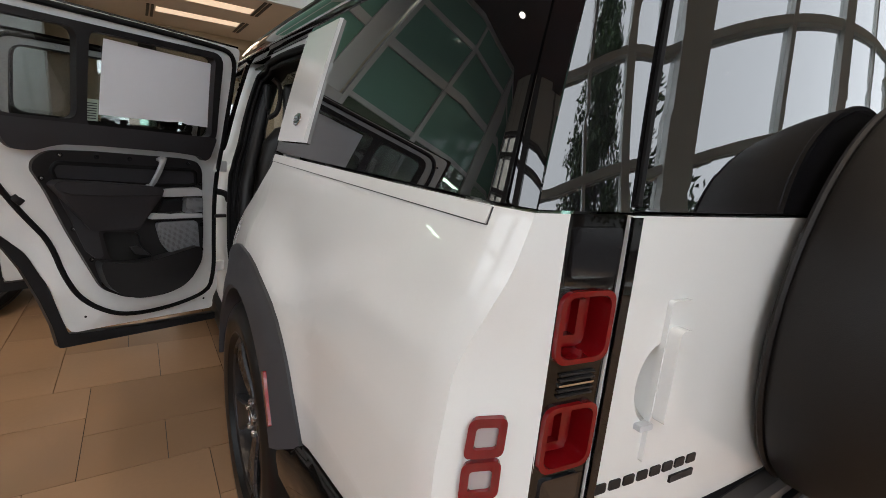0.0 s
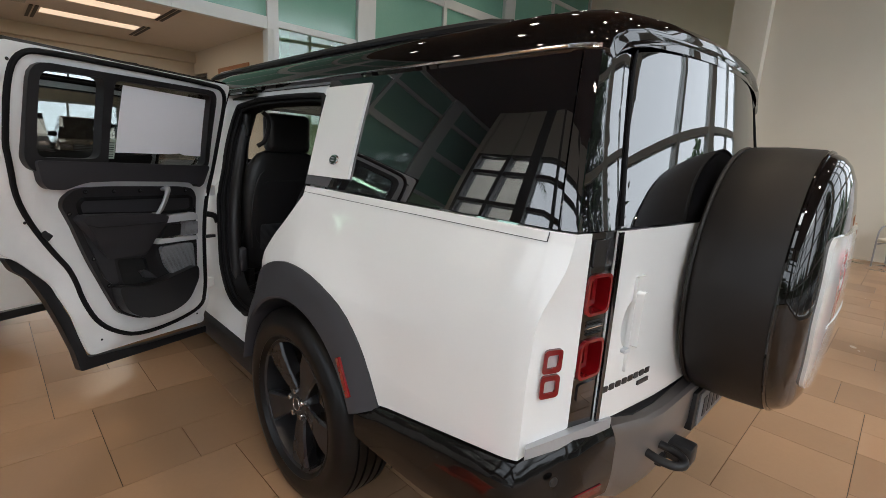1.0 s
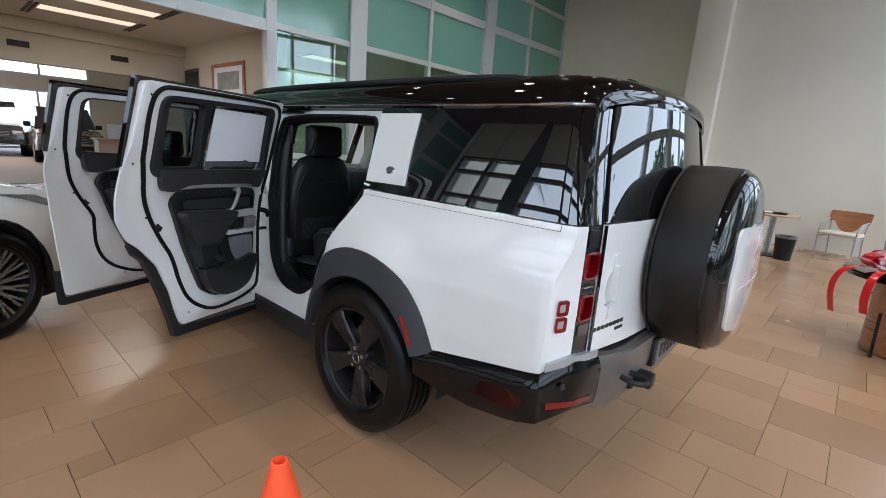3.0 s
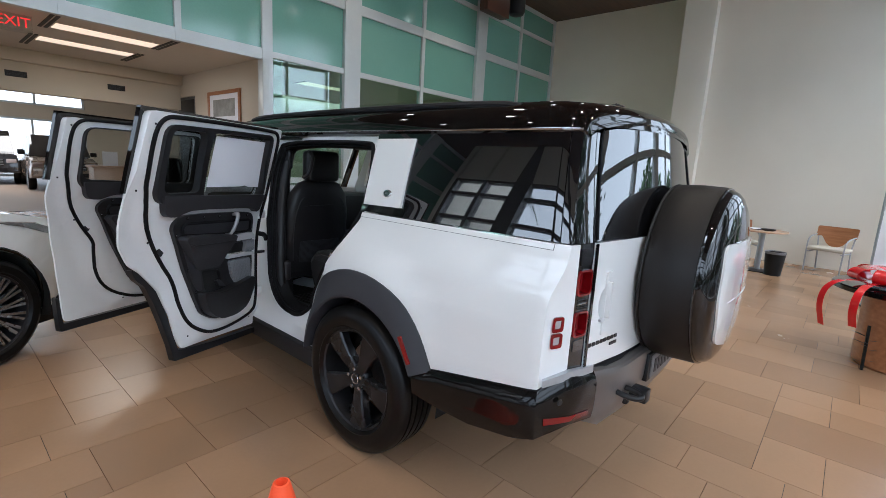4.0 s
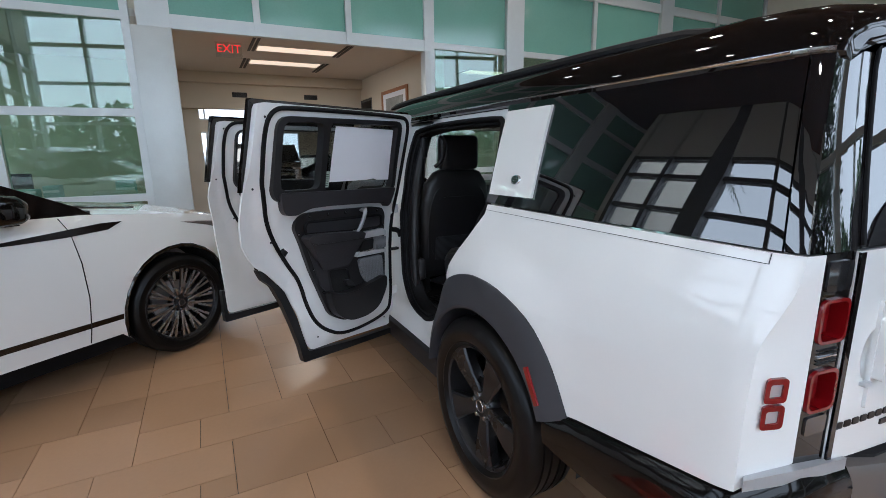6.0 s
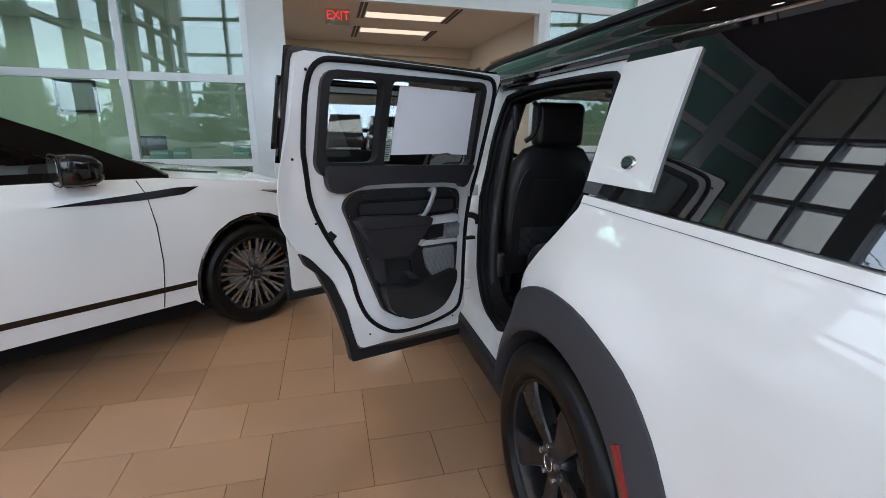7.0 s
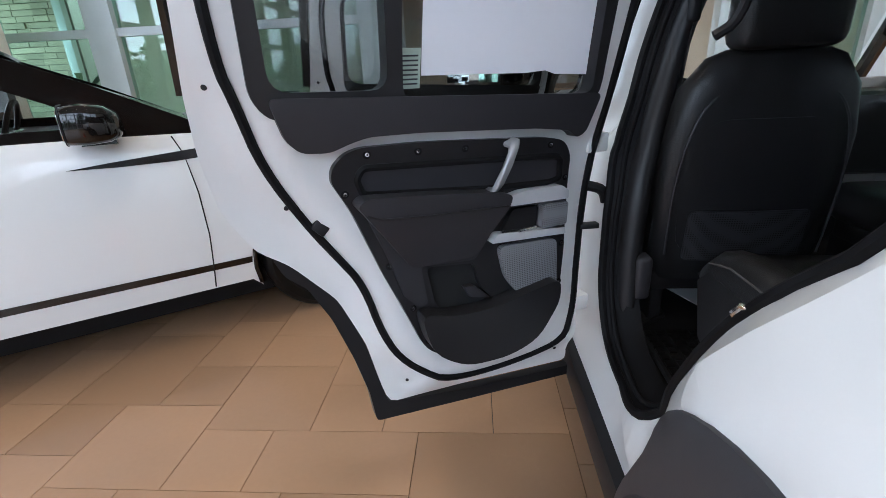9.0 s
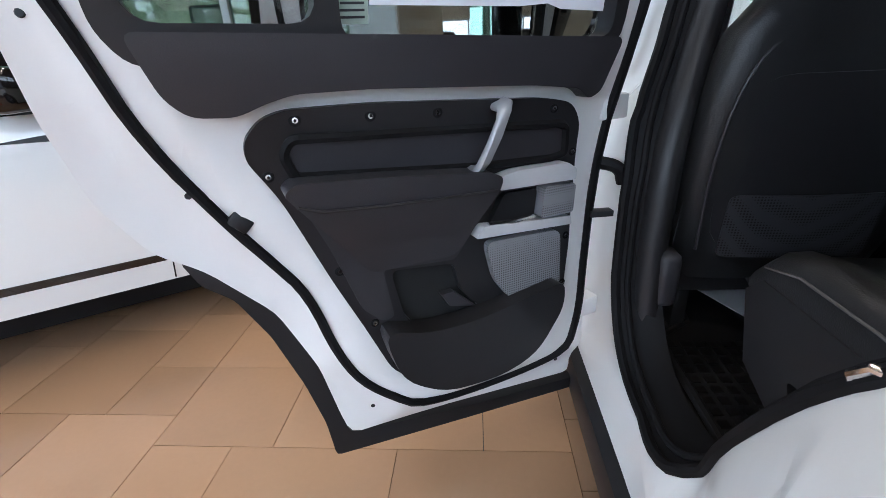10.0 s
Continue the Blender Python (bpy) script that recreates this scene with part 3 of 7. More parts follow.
ZC = [0.5, 0.6, 0.7, 0.8, 0.88, 0.95, 1.0, 1.05, 1.1, 1.15, 1.2, 1.24, 1.27, 1.31, 1.35, 1.40, 1.45, 1.50, 1.55, 1.60, 1.65, 1.69]
AC = [-0.2, 0.2, 0.4, 0.7, 0.9, 1.0, 1.015, 1.03, 1.045, 1.055, 1.09, 1.13, 1.17, 1.205]
ARCH_OUT = smoothed([(0.485, 0.46), (0.455, 0.66), (0.36, 0.875), (0.195, 0.978), (-0.035, 1.012), (-0.295, 0.945), (-0.44, 0.80), (-0.515, 0.625)], 2)

car = thing("off_road_car", "white off-road car with black roof and two open doors", "car")


def wheel_parts(w, radius=0.402, rimr=0.276, half=0.128, spokes=5, rim_mat=None, thin=False):
    """A wheel about its own z axis, which points outward: tyre, rim with spokes, brake disc, cap and nuts."""
    rim_mat = rim_mat or RIM
    k = radius - rimr
    prof = [(rimr - 0.004, half - 0.03), (rimr + 0.06 * k, half - 0.014), (rimr + 0.12 * k, half - 0.006), (rimr + 0.16 * k, half - 0.008), (rimr + 0.42 * k, half), (rimr + 0.60 * k, half - 0.001), (rimr + 0.64 * k, half - 0.004), (rimr + 0.76 * k, half - 0.008), (rimr + 0.90 * k, half - 0.020), (radius - 0.003, half - 0.036)]
    tread = []
    for g in (0.62, 0.22, -0.22, -0.62):
        z = g * (half - 0.03)
        tread += [(radius, z + 0.006), (radius - 0.009, z + 0.005), (radius - 0.009, z - 0.005), (radius, z - 0.006)]
    tyre = part("tyre", turned(prof + tread + [(r, -z) for r, z in reversed(prof)], 72), TYRE, w, "black road tyre", 32)
    b = bmesh.new()
    for i in range(64):
        a = 2 * math.pi * i / 64
        for s in (-1, 1):
            box((radius - 0.012, -0.012, -0.018), (radius - 0.0015, 0.012, 0.018), m=pose(0, 0, 0, 0, 0, math.degrees(a)) @ pose(0, 0, s * (half - 0.022), 0, s * 24, 14), bm=b)
    tagged(part("tread_block", b, TYRE, tyre), kind="stuff")
    part("rim", turned([(rimr + 0.004, half - 0.030), (rimr - 0.004, half - 0.022), (rimr - 0.014, half - 0.028), (rimr - 0.020, half - 0.06), (rimr - 0.034, 0.0), (rimr - 0.030, -half + 0.04), (rimr, -half + 0.03)], 64), rim_mat, w, "alloy wheel rim")
    part("brake_disc", turned([(0.0, -0.02), (0.165, -0.02), (0.172, -0.03), (0.165, -0.045), (0.0, -0.045)], 40), STEEL, w, "steel brake disc")
    part("caliper", box((0.10, -0.065, -0.055), (0.178, 0.065, 0.005), 0.015, pose(0, 0, 0, 0, 0, -20)), STEEL, w)
    for i in range(spokes):
        a = 360 * i / spokes + 90
        if thin:
            for s in (-1, 1):
                pts = [(0.055, s * 0.012, half - 0.050), (0.13, s * 0.022, half - 0.040), (rimr - 0.02, s * 0.034, half - 0.030)]
                b = loft([[(x, y - ww, z), (x, y + ww, z), (x, y + ww * 0.8, z - 0.025), (x, y - ww * 0.8, z - 0.025)] for (x, y, z), ww in zip(pts, (0.007, 0.0075, 0.010))])
                b.transform(pose(0, 0, 0, 0, 0, a))
                part("spoke", b, SPOKE, w)
        else:
            rings = []
            for x, ww, z in ((0.036, 0.030, half - 0.044), (0.075, 0.033, half - 0.046), (0.135, 0.043, half - 0.036), (0.205, 0.060, half - 0.028), (rimr - 0.010, 0.072, half - 0.030)):
                rings.append([(x, -ww, z - 0.008), (x, -ww * 0.84, z), (x, ww * 0.84, z), (x, ww, z - 0.008), (x, ww * 0.82, z - 0.055), (x, -ww * 0.82, z - 0.055)])
            b = loft(rings)
            b.transform(pose(0, 0, 0, 0, 0, a))
            part("spoke", b, rim_mat, w, smooth=25)
    part("hub", turned([(0.0, half - 0.044), (0.060, half - 0.046), (0.072, half - 0.06), (0.075, half - 0.10), (0.0, half - 0.10)], 32), rim_mat, w)
    part("centre_cap", turned([(0.0, half - 0.034), (0.026, half - 0.036), (0.031, half - 0.046)], 28), RIM, w, "round wheel centre cap")
    part("cap_ring", tube([(0.026 * math.cos(a), 0.026 * math.sin(a), half - 0.035) for a in np.linspace(0, 2 * math.pi, 25)[:-1]], 0.002, 6, loop=True), CHROME, w)
    for i in range(5):
        a = 2 * math.pi * (i + 0.5) / 5 + math.pi / 2
        part("nut", turned([(0.0, half - 0.030), (0.010, half - 0.030), (0.012, half - 0.036), (0.012, half - 0.06)], 8, pose(0.055 * math.cos(a), 0.055 * math.sin(a), 0)), SPOKE, w)


wheels = {}
for nm, sx, y in (("rl", -1, 0.0), ("rr", 1, 0.0), ("fl", -1, 3.02), ("fr", 1, 3.02)):
    w = new("wheel")
    w.parent = car
    w.matrix_local = pose(sx * 0.880, y + 0.015, 0.402, 0, sx * 90, 0) @ pose(0, 0, 0, 0, 0, 26)
    tagged(w, "dark five spoke alloy wheel")
    wheels[nm] = w
wheel_parts(wheels["rl"])
for k in ("rr", "fl", "fr"):
    for o in list(wheels["rl"].children):
        c = o.copy()
        scene.collection.objects.link(c)
        c.parent = wheels[k]
        for oo in o.children:
            cc = oo.copy()
            scene.collection.objects.link(cc)
            cc.parent = c

def bumper_out(a, z):
    """How far the bumper corner stands out: its top edge rolls over, its foot tucks in."""
    u = lerp(a, [0.43, 1.05, 1.205, 1.39], [0.620, 0.730, 0.788, 0.752]) - z
    return 0.006 + 0.030 * math.sin(min(1.0, max(0.0, u / 0.06)) * math.pi / 2) - 0.02 * max(0.0, (u - 0.13) / 0.12) ** 2


QUARTER = [(0.490, 0.632), (1.05, 0.735), (1.205, 0.795), (1.205, 1.288), (-0.107, 1.284), (-0.112, 1.245), (-0.222, 1.095), (-0.302, 0.985), (-0.310, 0.92)] + [(-y, z - 0.012) for y, z in ARCH_OUT if z > 0.70 and y < 0.33]
for sgn in (-1, 1):
    part("quarter_panel", panel(QUARTER, skin(sgn), 0.025, ucuts=AC + [-0.25, -0.15, -0.1, -0.05, 0.0, 0.05, 0.1, 0.15, 0.25, 0.3, 0.35, 0.45, 0.5, 0.55, 0.6], vcuts=ZC + [0.65, 0.75, 0.84, 0.915, 0.975, 1.025, 1.075, 1.125]), WHITE, car, "white painted rear wing")
    part("shoulder_strip", panel(rect(-0.107, 1.264, 1.015, 1.2865), skin(sgn, 0.003), 0.006, ucuts=AC, vcuts=[1.27]), WHITE, car)
    part("shoulder_seam", panel([(-0.107, 1.2620), (1.0166, 1.2620), (1.0166, 1.2855), (1.0154, 1.2855), (1.0154, 1.2634), (-0.107, 1.2634)], skin(sgn, 0.0012), 0.004, ucuts=AC), ARCH, car, "thin dark seam under the shoulder")
    part("corner_strip", panel([(1.029, 1.292), (1.055, 1.292), (1.055, 1.712), (1.029, 1.712)], skin(sgn, -0.003), 0.008, ucuts=AC, vcuts=ZC), PRIV, car, "dark gloss strip at the body corner")
    part("side_window", panel([(-0.13, 1.292), (1.026, 1.292), (1.026, 1.712), (-0.13, 1.712)], skin(sgn, -0.004), 0.012, ucuts=AC, vcuts=ZC), PRIV, car, "dark privacy glass side window")
    part("corner_window", panel(rect(0.0, 1.292, 1.0, 1.712), corner(sgn), 0.012, ucuts=[0.125, 0.25, 0.375, 0.5, 0.625, 0.75, 0.875], vcuts=[1.32 + 0.03 * i for i in range(14)]), PRIV, car, "dark glossy corner glass")
    part("window_trim", panel([(-0.13, 1.712), (1.055, 1.712), (1.055, 1.722), (-0.13, 1.722)], skin(sgn, 0.002), 0.02, ucuts=AC), CHROME, car)
    # cladding over the wheel
    n = len(ARCH_OUT)
    inner = []
    for y, z in ARCH_OUT:
        a = math.atan2(z - 0.40, y)
        inner.append((0.452 * math.cos(a), 0.40 + 0.452 * math.sin(a)))
    rails = []
    for i in range(n):
        (yo, zo), (yi, zi) = ARCH_OUT[i], inner[i]
        mid = lambda t: (yo + (yi - yo) * t, zo + (zi - zo) * t)
        q = []
        for t, x in ((0.0, width(zo) - 0.01), (0.0, width(zo) + flare(-yo, zo) + 0.008), (0.10, width(zo) + flare(-yo, zo) + 0.014), (0.5, 1.004), (0.92, 1.012), (1.0, 1.004), (1.0, 0.80)):
            y, z = mid(t)
            q.append((sgn * x, y, z))
        rails.append(q)
    part("wheel_arch", loft(rails, closed=False), ARCH, car, "dark grey plastic wheel arch cladding")
    b = loft([[(sgn * x, 0.475 * math.cos(t), 0.40 + 0.475 * math.sin(t)) for t in np.linspace(-0.15, math.pi + 0.15, 24)] for x in (0.55, 0.86)], closed=False)
    merge(b, box((sgn * 0.55 - 0.01, -0.5, 0.35), (sgn * 0.55 + 0.01, 0.5, 0.9)))
    part("wheel_well", b, CARPET, car)
    part("side_marker", soft(panel(rect(-0.068, -0.011, 0.068, 0.011, 0.004), lambda u, v, d: Vector((sgn * (1.012 - d + 0.002), -0.385 - 0.50 * u - 0.866 * v, 0.700 - 0.866 * u + 0.50 * v)), 0.02), 0.004), REDLENS, car, "red side marker lamp")
    # lower bumper end, wrapping round the corner
    part("bumper_end", panel([(0.43, 0.50), (0.55, 0.475), (0.75, 0.470), (0.95, 0.505), (1.06, 0.548), (1.205, 0.565), (1.39, 0.535), (1.39, 0.752), (1.205, 0.788), (1.05, 0.730), (0.490, 0.626), (0.43, 0.60)], lambda a, z, d, f=sgn: skin(f, bumper_out(a, z))(a, z, d), 0.05, ucuts=AC + [0.5, 0.6, 0.8], vcuts=[0.485 + 0.0125 * i for i in range(24)]), BUMPEREND, car, "gloss black bumper corner")
    part("bumper_under", panel([(0.70, 0.475), (0.72, 0.452), (0.77, 0.447), (0.95, 0.478), (1.06, 0.52), (1.205, 0.54), (1.39, 0.51), (1.39, 0.55), (1.205, 0.58), (1.0, 0.55), (0.77, 0.50), (0.70, 0.50)], skin(sgn, -0.016), 0.05, ucuts=AC), SATIN, car)
    part("reflector", soft(panel([(1.09, 0.600), (1.345, 0.566), (1.345, 0.590), (1.09, 0.628)], lambda a, z, d, f=sgn: skin(f, bumper_out(a, z) + 0.003)(a, z, d), 0.012, ucuts=AC), 0.003), REDDARK, car, "long red bumper reflector")
    part("sensor", turned([(0.0, 0.004), (0.011, 0.004), (0.013, 0.0)], 16, pose(sgn * 0.890, -1.118, 0.690, 90, 0, sgn * 16)), SATIN, car)
    part("step_insert", soft(panel([(1.075, 0.748), (1.205, 0.757), (1.375, 0.742), (1.375, 0.772), (1.205, 0.792), (1.075, 0.776)], skin(sgn, 0.020), 0.03, ucuts=AC), 0.006), SILVER, car, "grey step insert on the bumper")
    # lamps
    col = part("lamp_column", panel([(0.812, 0.785), (0.712, 0.765), (0.712, 1.290), (0.812, 1.288)], lambda x, z, d, s=sgn: (s * x, tail(0.0)(x, z, d)[1], z), 0.05, [rect(0.7165, z0 + 0.0005, 0.8075, z1 - 0.0005, 0.022) for z0, z1 in ((1.085, 1.188), (0.918, 1.022))]), GLOSS, car, "gloss black column of tail lamps")
    tl = lambda x, z, d, s=sgn: (s * x, tail(0.004)(x, z, d)[1], z)
    for z0, z1 in ((1.085, 1.188), (0.918, 1.022)):
        lamp = part("tail_lamp", soft(panel(rect(0.716, z0, 0.808, z1, 0.022), lambda x, z, d, s=sgn: (s * x, tail(0.007)(x, z, d)[1], z), 0.045, [rect(0.7235, z0 + 0.0075, 0.8005, z1 - 0.0075, 0.018)]), 0.003), REDDARK, col, "red square tail lamp")
        part("bowl", panel(rect(0.721, z0 + 0.005, 0.803, z1 - 0.005, 0.018), lambda x, z, d, s=sgn: (s * x, tail(-0.030)(x, z, d)[1], z), 0.006), REDLENS, col)
        part("inner_lens", soft(panel([(0.742, z0 + 0.018), (0.790, z0 + 0.018), (0.790, z0 + 0.032), (0.756, z0 + 0.032), (0.756, z1 - 0.02), (0.742, z1 - 0.02)], lambda x, z, d, s=sgn: (s * x, tail(-0.017)(x, z, d)[1], z), 0.013), 0.002), REDDARK, col)
    part("fog_lamp", panel(rect(0.722, 1.205, 0.800, 1.272, 0.010), tl, 0.006), surface("smoked_lens", (0.015, 0.015, 0.017), 0.04), col)
    for k in range(5):
        part("lamp_rib", panel(rect(0.730, 1.035 + k * 0.008, 0.790, 1.038 + k * 0.008), tl, 0.004), CHROME if k == 2 else SATIN, col)
    part("lower_lens", panel(rect(0.728, 0.86, 0.796, 0.905, 0.008), tl, 0.006), surface("dark_lens", (0.01, 0.01, 0.012), 0.04, coat=1.0), col)
    for zc in (0.986, 0.922):
        sl = part("side_lamp", soft(panel(rect(1.096, zc - 0.029, 1.152, zc + 0.029, 0.012), skin(sgn, 0.009), 0.012, [rect(1.108, zc - 0.016, 1.140, zc + 0.016, 0.006)]), 0.002), REDDARK, car, "small square lamp with red rim")
        part("lens", panel(rect(1.103, zc - 0.020, 1.144, zc + 0.020, 0.008), skin(sgn, 0.003), 0.006), CLEAR, sl, "frosted white lens")
    # white panel in the side window, with its oval badge
    part("signature_panel", soft(panel([(-0.108, 1.330), (0.176, 1.334), (0.166, 1.676), (-0.118, 1.674)], skin(sgn, 0.006), 0.012, vcuts=ZC), 0.003), WHITE, car, "white square panel over the side window")
    bd = part("badge", turned([(0.0, 0.004), (0.020, 0.004), (0.026, 0.002), (0.027, 0.0)], 28, pose(sgn * (width(1.398) + 0.007), -0.060, 1.398, 0, sgn * 74, 0) @ Matrix.Diagonal((0.72, 1.15, 1, 1))), CHROME, car, "small oval badge with plain dark field")
    part("badge_field", turned([(0.0, 0.0055), (0.0190, 0.0055), (0.0195, 0.003)], 28, pose(sgn * (width(1.398) + 0.007), -0.060, 1.398, 0, sgn * 74, 0) @ Matrix.Diagonal((0.72, 1.15, 1, 1))), surface("dark_green_enamel", (0.025, 0.05, 0.038), 0.35), bd)
    for k in (-1, 1):
        part("badge_bar", box((k * 0.0045 - 0.0018, -0.013, 0.0055), (k * 0.0045 + 0.0018, 0.013, 0.0066), 0.0, pose(sgn * (width(1.398) + 0.007), -0.060, 1.398, 0, sgn * 74, 0)), CHROME, bd)

# tail
tg = new("tailgate")
tg.parent = car
tagged(tg, "white side-hinged tailgate")
BOWL = [(-0.600 - 0.046 * math.sin(t), 1.030 - 0.068 * math.cos(t)) for t in np.linspace(0.0, math.pi, 15)]
for sgn in (-1, 1):
    part("column_edge", panel(rect(0.6935, 0.778, 0.709, 1.286), lambda x, z, d, f=sgn: (f * x, tail(0.0085)(x, z, d)[1], z), 0.006, vcuts=[0.9, 1.0, 1.1, 1.2]), GLOSS, tg, "gloss black edge strip")
part("tailgate_skin", panel([(-0.709, 0.772), (-0.4, 0.760), (0.4, 0.760), (0.709, 0.772), (0.709, 1.288), (-0.709, 1.288)], tail(0.006), 0.04, [BOWL], ucuts=[-0.6, -0.45, -0.3, -0.15, 0, 0.15, 0.3, 0.45, 0.6], vcuts=[0.9, 1.0, 1.1, 1.2]), WHITE, tg)
part("rear_window", panel([(-0.700, 1.294), (0.700, 1.294), (0.593, 1.735), (0.578, 1.758), (0.550, 1.768), (-0.550, 1.768), (-0.578, 1.758), (-0.593, 1.735)], tail(0.004), 0.012, ucuts=[-0.66 + 0.055 * i for i in range(25)], vcuts=[1.32 + 0.03 * i for i in range(14)]), PRIV, tg, "dark privacy glass rear window")
part("window_seal", tube(smoothed([(x, tail(0.006)(x, z, 0)[1], z) for x, z in ((-0.700, 1.30), (-0.655, 1.5), (-0.598, 1.735), (-0.552, 1.772), (0.552, 1.772), (0.598, 1.735), (0.655, 1.5), (0.700, 1.30))], 1), 0.005, 6), RUBBER, tg)
part("handle_base", soft(panel(rect(-0.610, 0.895, -0.562, 1.165, 0.008), tail(0.014), 0.010, vcuts=[1.0, 1.1]), 0.004), WHITE, tg, "white tailgate handle")
part("handle_grip", soft(panel(rect(-0.608, 0.972, -0.580, 1.125, 0.01), tail(0.034), 0.024, vcuts=[1.0, 1.05]), 0.007), WHITE, tg)
part("handle_recess", loft([[tail(0.006)(-0.585 + (x + 0.585) * k, 1.030 + (z - 1.030) * (0.3 + 0.7 * k), dd) for x, z in BOWL] for k, dd in ((1.0, 0.0), (0.96, 0.012), (0.80, 0.025), (0.45, 0.034), (0.0, 0.036))], closed=False), WHITE, tg)
part("lock_button", panel(rect(-0.634, 0.957, -0.606, 0.968, 0.003), tail(0.018), 0.012), GREYTRIM, tg)
for k in range(8):
    x = -0.695 + k * 0.0305
    part("name_bar", panel(rect(x, 0.856, x + 0.0235, 0.873, 0.003, 2), tail(0.0085), 0.004), SATIN, tg, "plain dark bar")
part("name_bar_small", panel(rect(-0.520, 0.830, -0.460, 0.843), tail(0.010), 0.004), SATIN, tg)

# centre bumper, step, tow gear
rings = []
for x in (-0.665, -0.655, -0.62, -0.57, -0.50, -0.40, -0.2, 0, 0.2, 0.40, 0.50, 0.57, 0.62, 0.655, 0.665):
    o = lerp(abs(x), [0.0, 0.38, 0.50, 0.60, 0.665], [0.104, 0.100, 0.082, 0.042, 0.010])
    zb = lerp(abs(x), [0.0, 0.5, 0.665], [0.42, 0.44, 0.52])
    rings.append([(x, -1.04, 0.755), (x, -1.10 - o * 0.86, 0.733), (x, -1.10 - o * 0.97, 0.722), (x, -1.10 - o, 0.700), (x, -1.10 - o * 0.96, 0.60), (x, -1.10 - o * 0.72, zb + 0.05), (x, -1.10 - o * 0.3, zb), (x, -1.02, zb)])
part("bumper", loft(rings), BUMPER, car, "bronze grey centre bumper", 32)
part("step_pad", panel([(-0.64, 0.0), (-0.52, 0.70), (-0.4, 0.86), (0.4, 0.86), (0.52, 0.70), (0.64, 0.0)], lambda x, t, d: (x, -1.085 - t * 0.085, 0.7545 - t * 0.014 - d), 0.012, ucuts=[-0.5, -0.3, 0, 0.3, 0.5]), SATIN, car, "black ribbed bumper step")
part("plate_holder", box((-0.16, -1.216, 0.565), (0.30, -1.190, 0.705), 0.006), SATIN, car)
# The white plate is coloured grey for the shade under the spare wheel.
plate = part("number_plate", box((-0.13, -1.222, 0.575), (0.27, -1.216, 0.695), 0.004), surface("plate_with_painted_shade", (0.20, 0.20, 0.21), 0.5), car, "number plate greyed for shade, with plain bars")
for k in range(6):
    part("plate_bar", box((-0.09 + k * 0.055, -1.2245, 0.60), (-0.055 + k * 0.055, -1.222, 0.67)), ARCH, plate)
part("tow_eye", tube(smoothed([(-0.46, -1.15, 0.612), (-0.475, -1.25, 0.606), (-0.43, -1.287, 0.604), (-0.385, -1.25, 0.606), (-0.395, -1.15, 0.612)], 2), 0.013, 10), SATIN, car, "black steel towing eye")
part("hitch_receiver", box((-0.300, -1.262, 0.515), (-0.235, -1.10, 0.580), 0.008), SATIN, car, "black square tow hitch receiver")
part("tow_socket", box((-0.36, -1.20, 0.51), (-0.32, -1.16, 0.55), 0.01), SATIN, car)

# spare wheel on the tail, under its cover
SX, SZ, SR = 0.06, 1.10, 0.425
sp = new("spare_wheel")
sp.parent = car
sp.matrix_local = pose(SX, -1.150, SZ, 90, 0, 0)
tagged(sp, "spare wheel in a black vinyl cover with a white centre plate")
part("mount", box((-0.20, -0.22, -0.02), (0.20, 0.22, 0.04), 0.02), SATIN, sp)
part("cover", turned([(SR - 0.10, 0.02), (SR - 0.015, 0.028), (SR, 0.05), (SR + 0.003, 0.14), (SR - 0.001, 0.235), (SR - 0.010, 0.252)], 96), COVER, sp, "black vinyl tyre cover")
part("cover_hem", tube([(SR * math.cos(t) * 0.985, SR * math.sin(t) * 0.985, 0.03) for t in np.linspace(0, 2 * math.pi, 97)[:-1]], 0.007, 6, loop=True), COVER, sp)
part("bead", tube([((SR - 0.008) * math.cos(t), (SR - 0.008) * math.sin(t), 0.250) for t in np.linspace(0, 2 * math.pi, 97)[:-1]], 0.006, 6, loop=True), GLOSS, sp)
part("cap", turned([(SR - 0.010, 0.244), (SR - 0.014, 0.266), (SR - 0.024, 0.284), (SR - 0.045, 0.301), (SR - 0.085, 0.317), (SR - 0.16, 0.329), (0.15, 0.337), (0.0, 0.340)], 96), GLOSS, sp, "gloss black domed cap")
zcap = lambda r: lerp(r, [0.0, 0.15, SR - 0.16, SR - 0.085, SR - 0.045, SR - 0.024], [0.340, 0.337, 0.329, 0.317, 0.301, 0.284])
plateo = rounded([(-0.300, 0.190), (0.300, 0.190), (0.325, -0.04), (0.245, -0.255), (0.0, -0.312), (-0.245, -0.255), (-0.325, -0.04)], 0.05, 4)
part("centre_plate", soft(panel(plateo, lambda u, v, d: (u, v, zcap(math.hypot(u, v)) + 0.010 - d), 0.014, ucuts=[-0.25, -0.15, -0.05, 0.05, 0.15, 0.25], vcuts=[-0.25, -0.2, -0.15, -0.1, -0.05, 0.0, 0.05, 0.1, 0.15]), 0.005), WHITE, sp, "white painted centre plate")
part("plate_crease", panel(rect(-0.2, -0.075, 0.3, -0.067), lambda u, v, d: (u, v, zcap(math.hypot(u, v)) + 0.0125 - d), 0.004, ucuts=[-0.1, 0, 0.1, 0.2]), WHITE, sp)

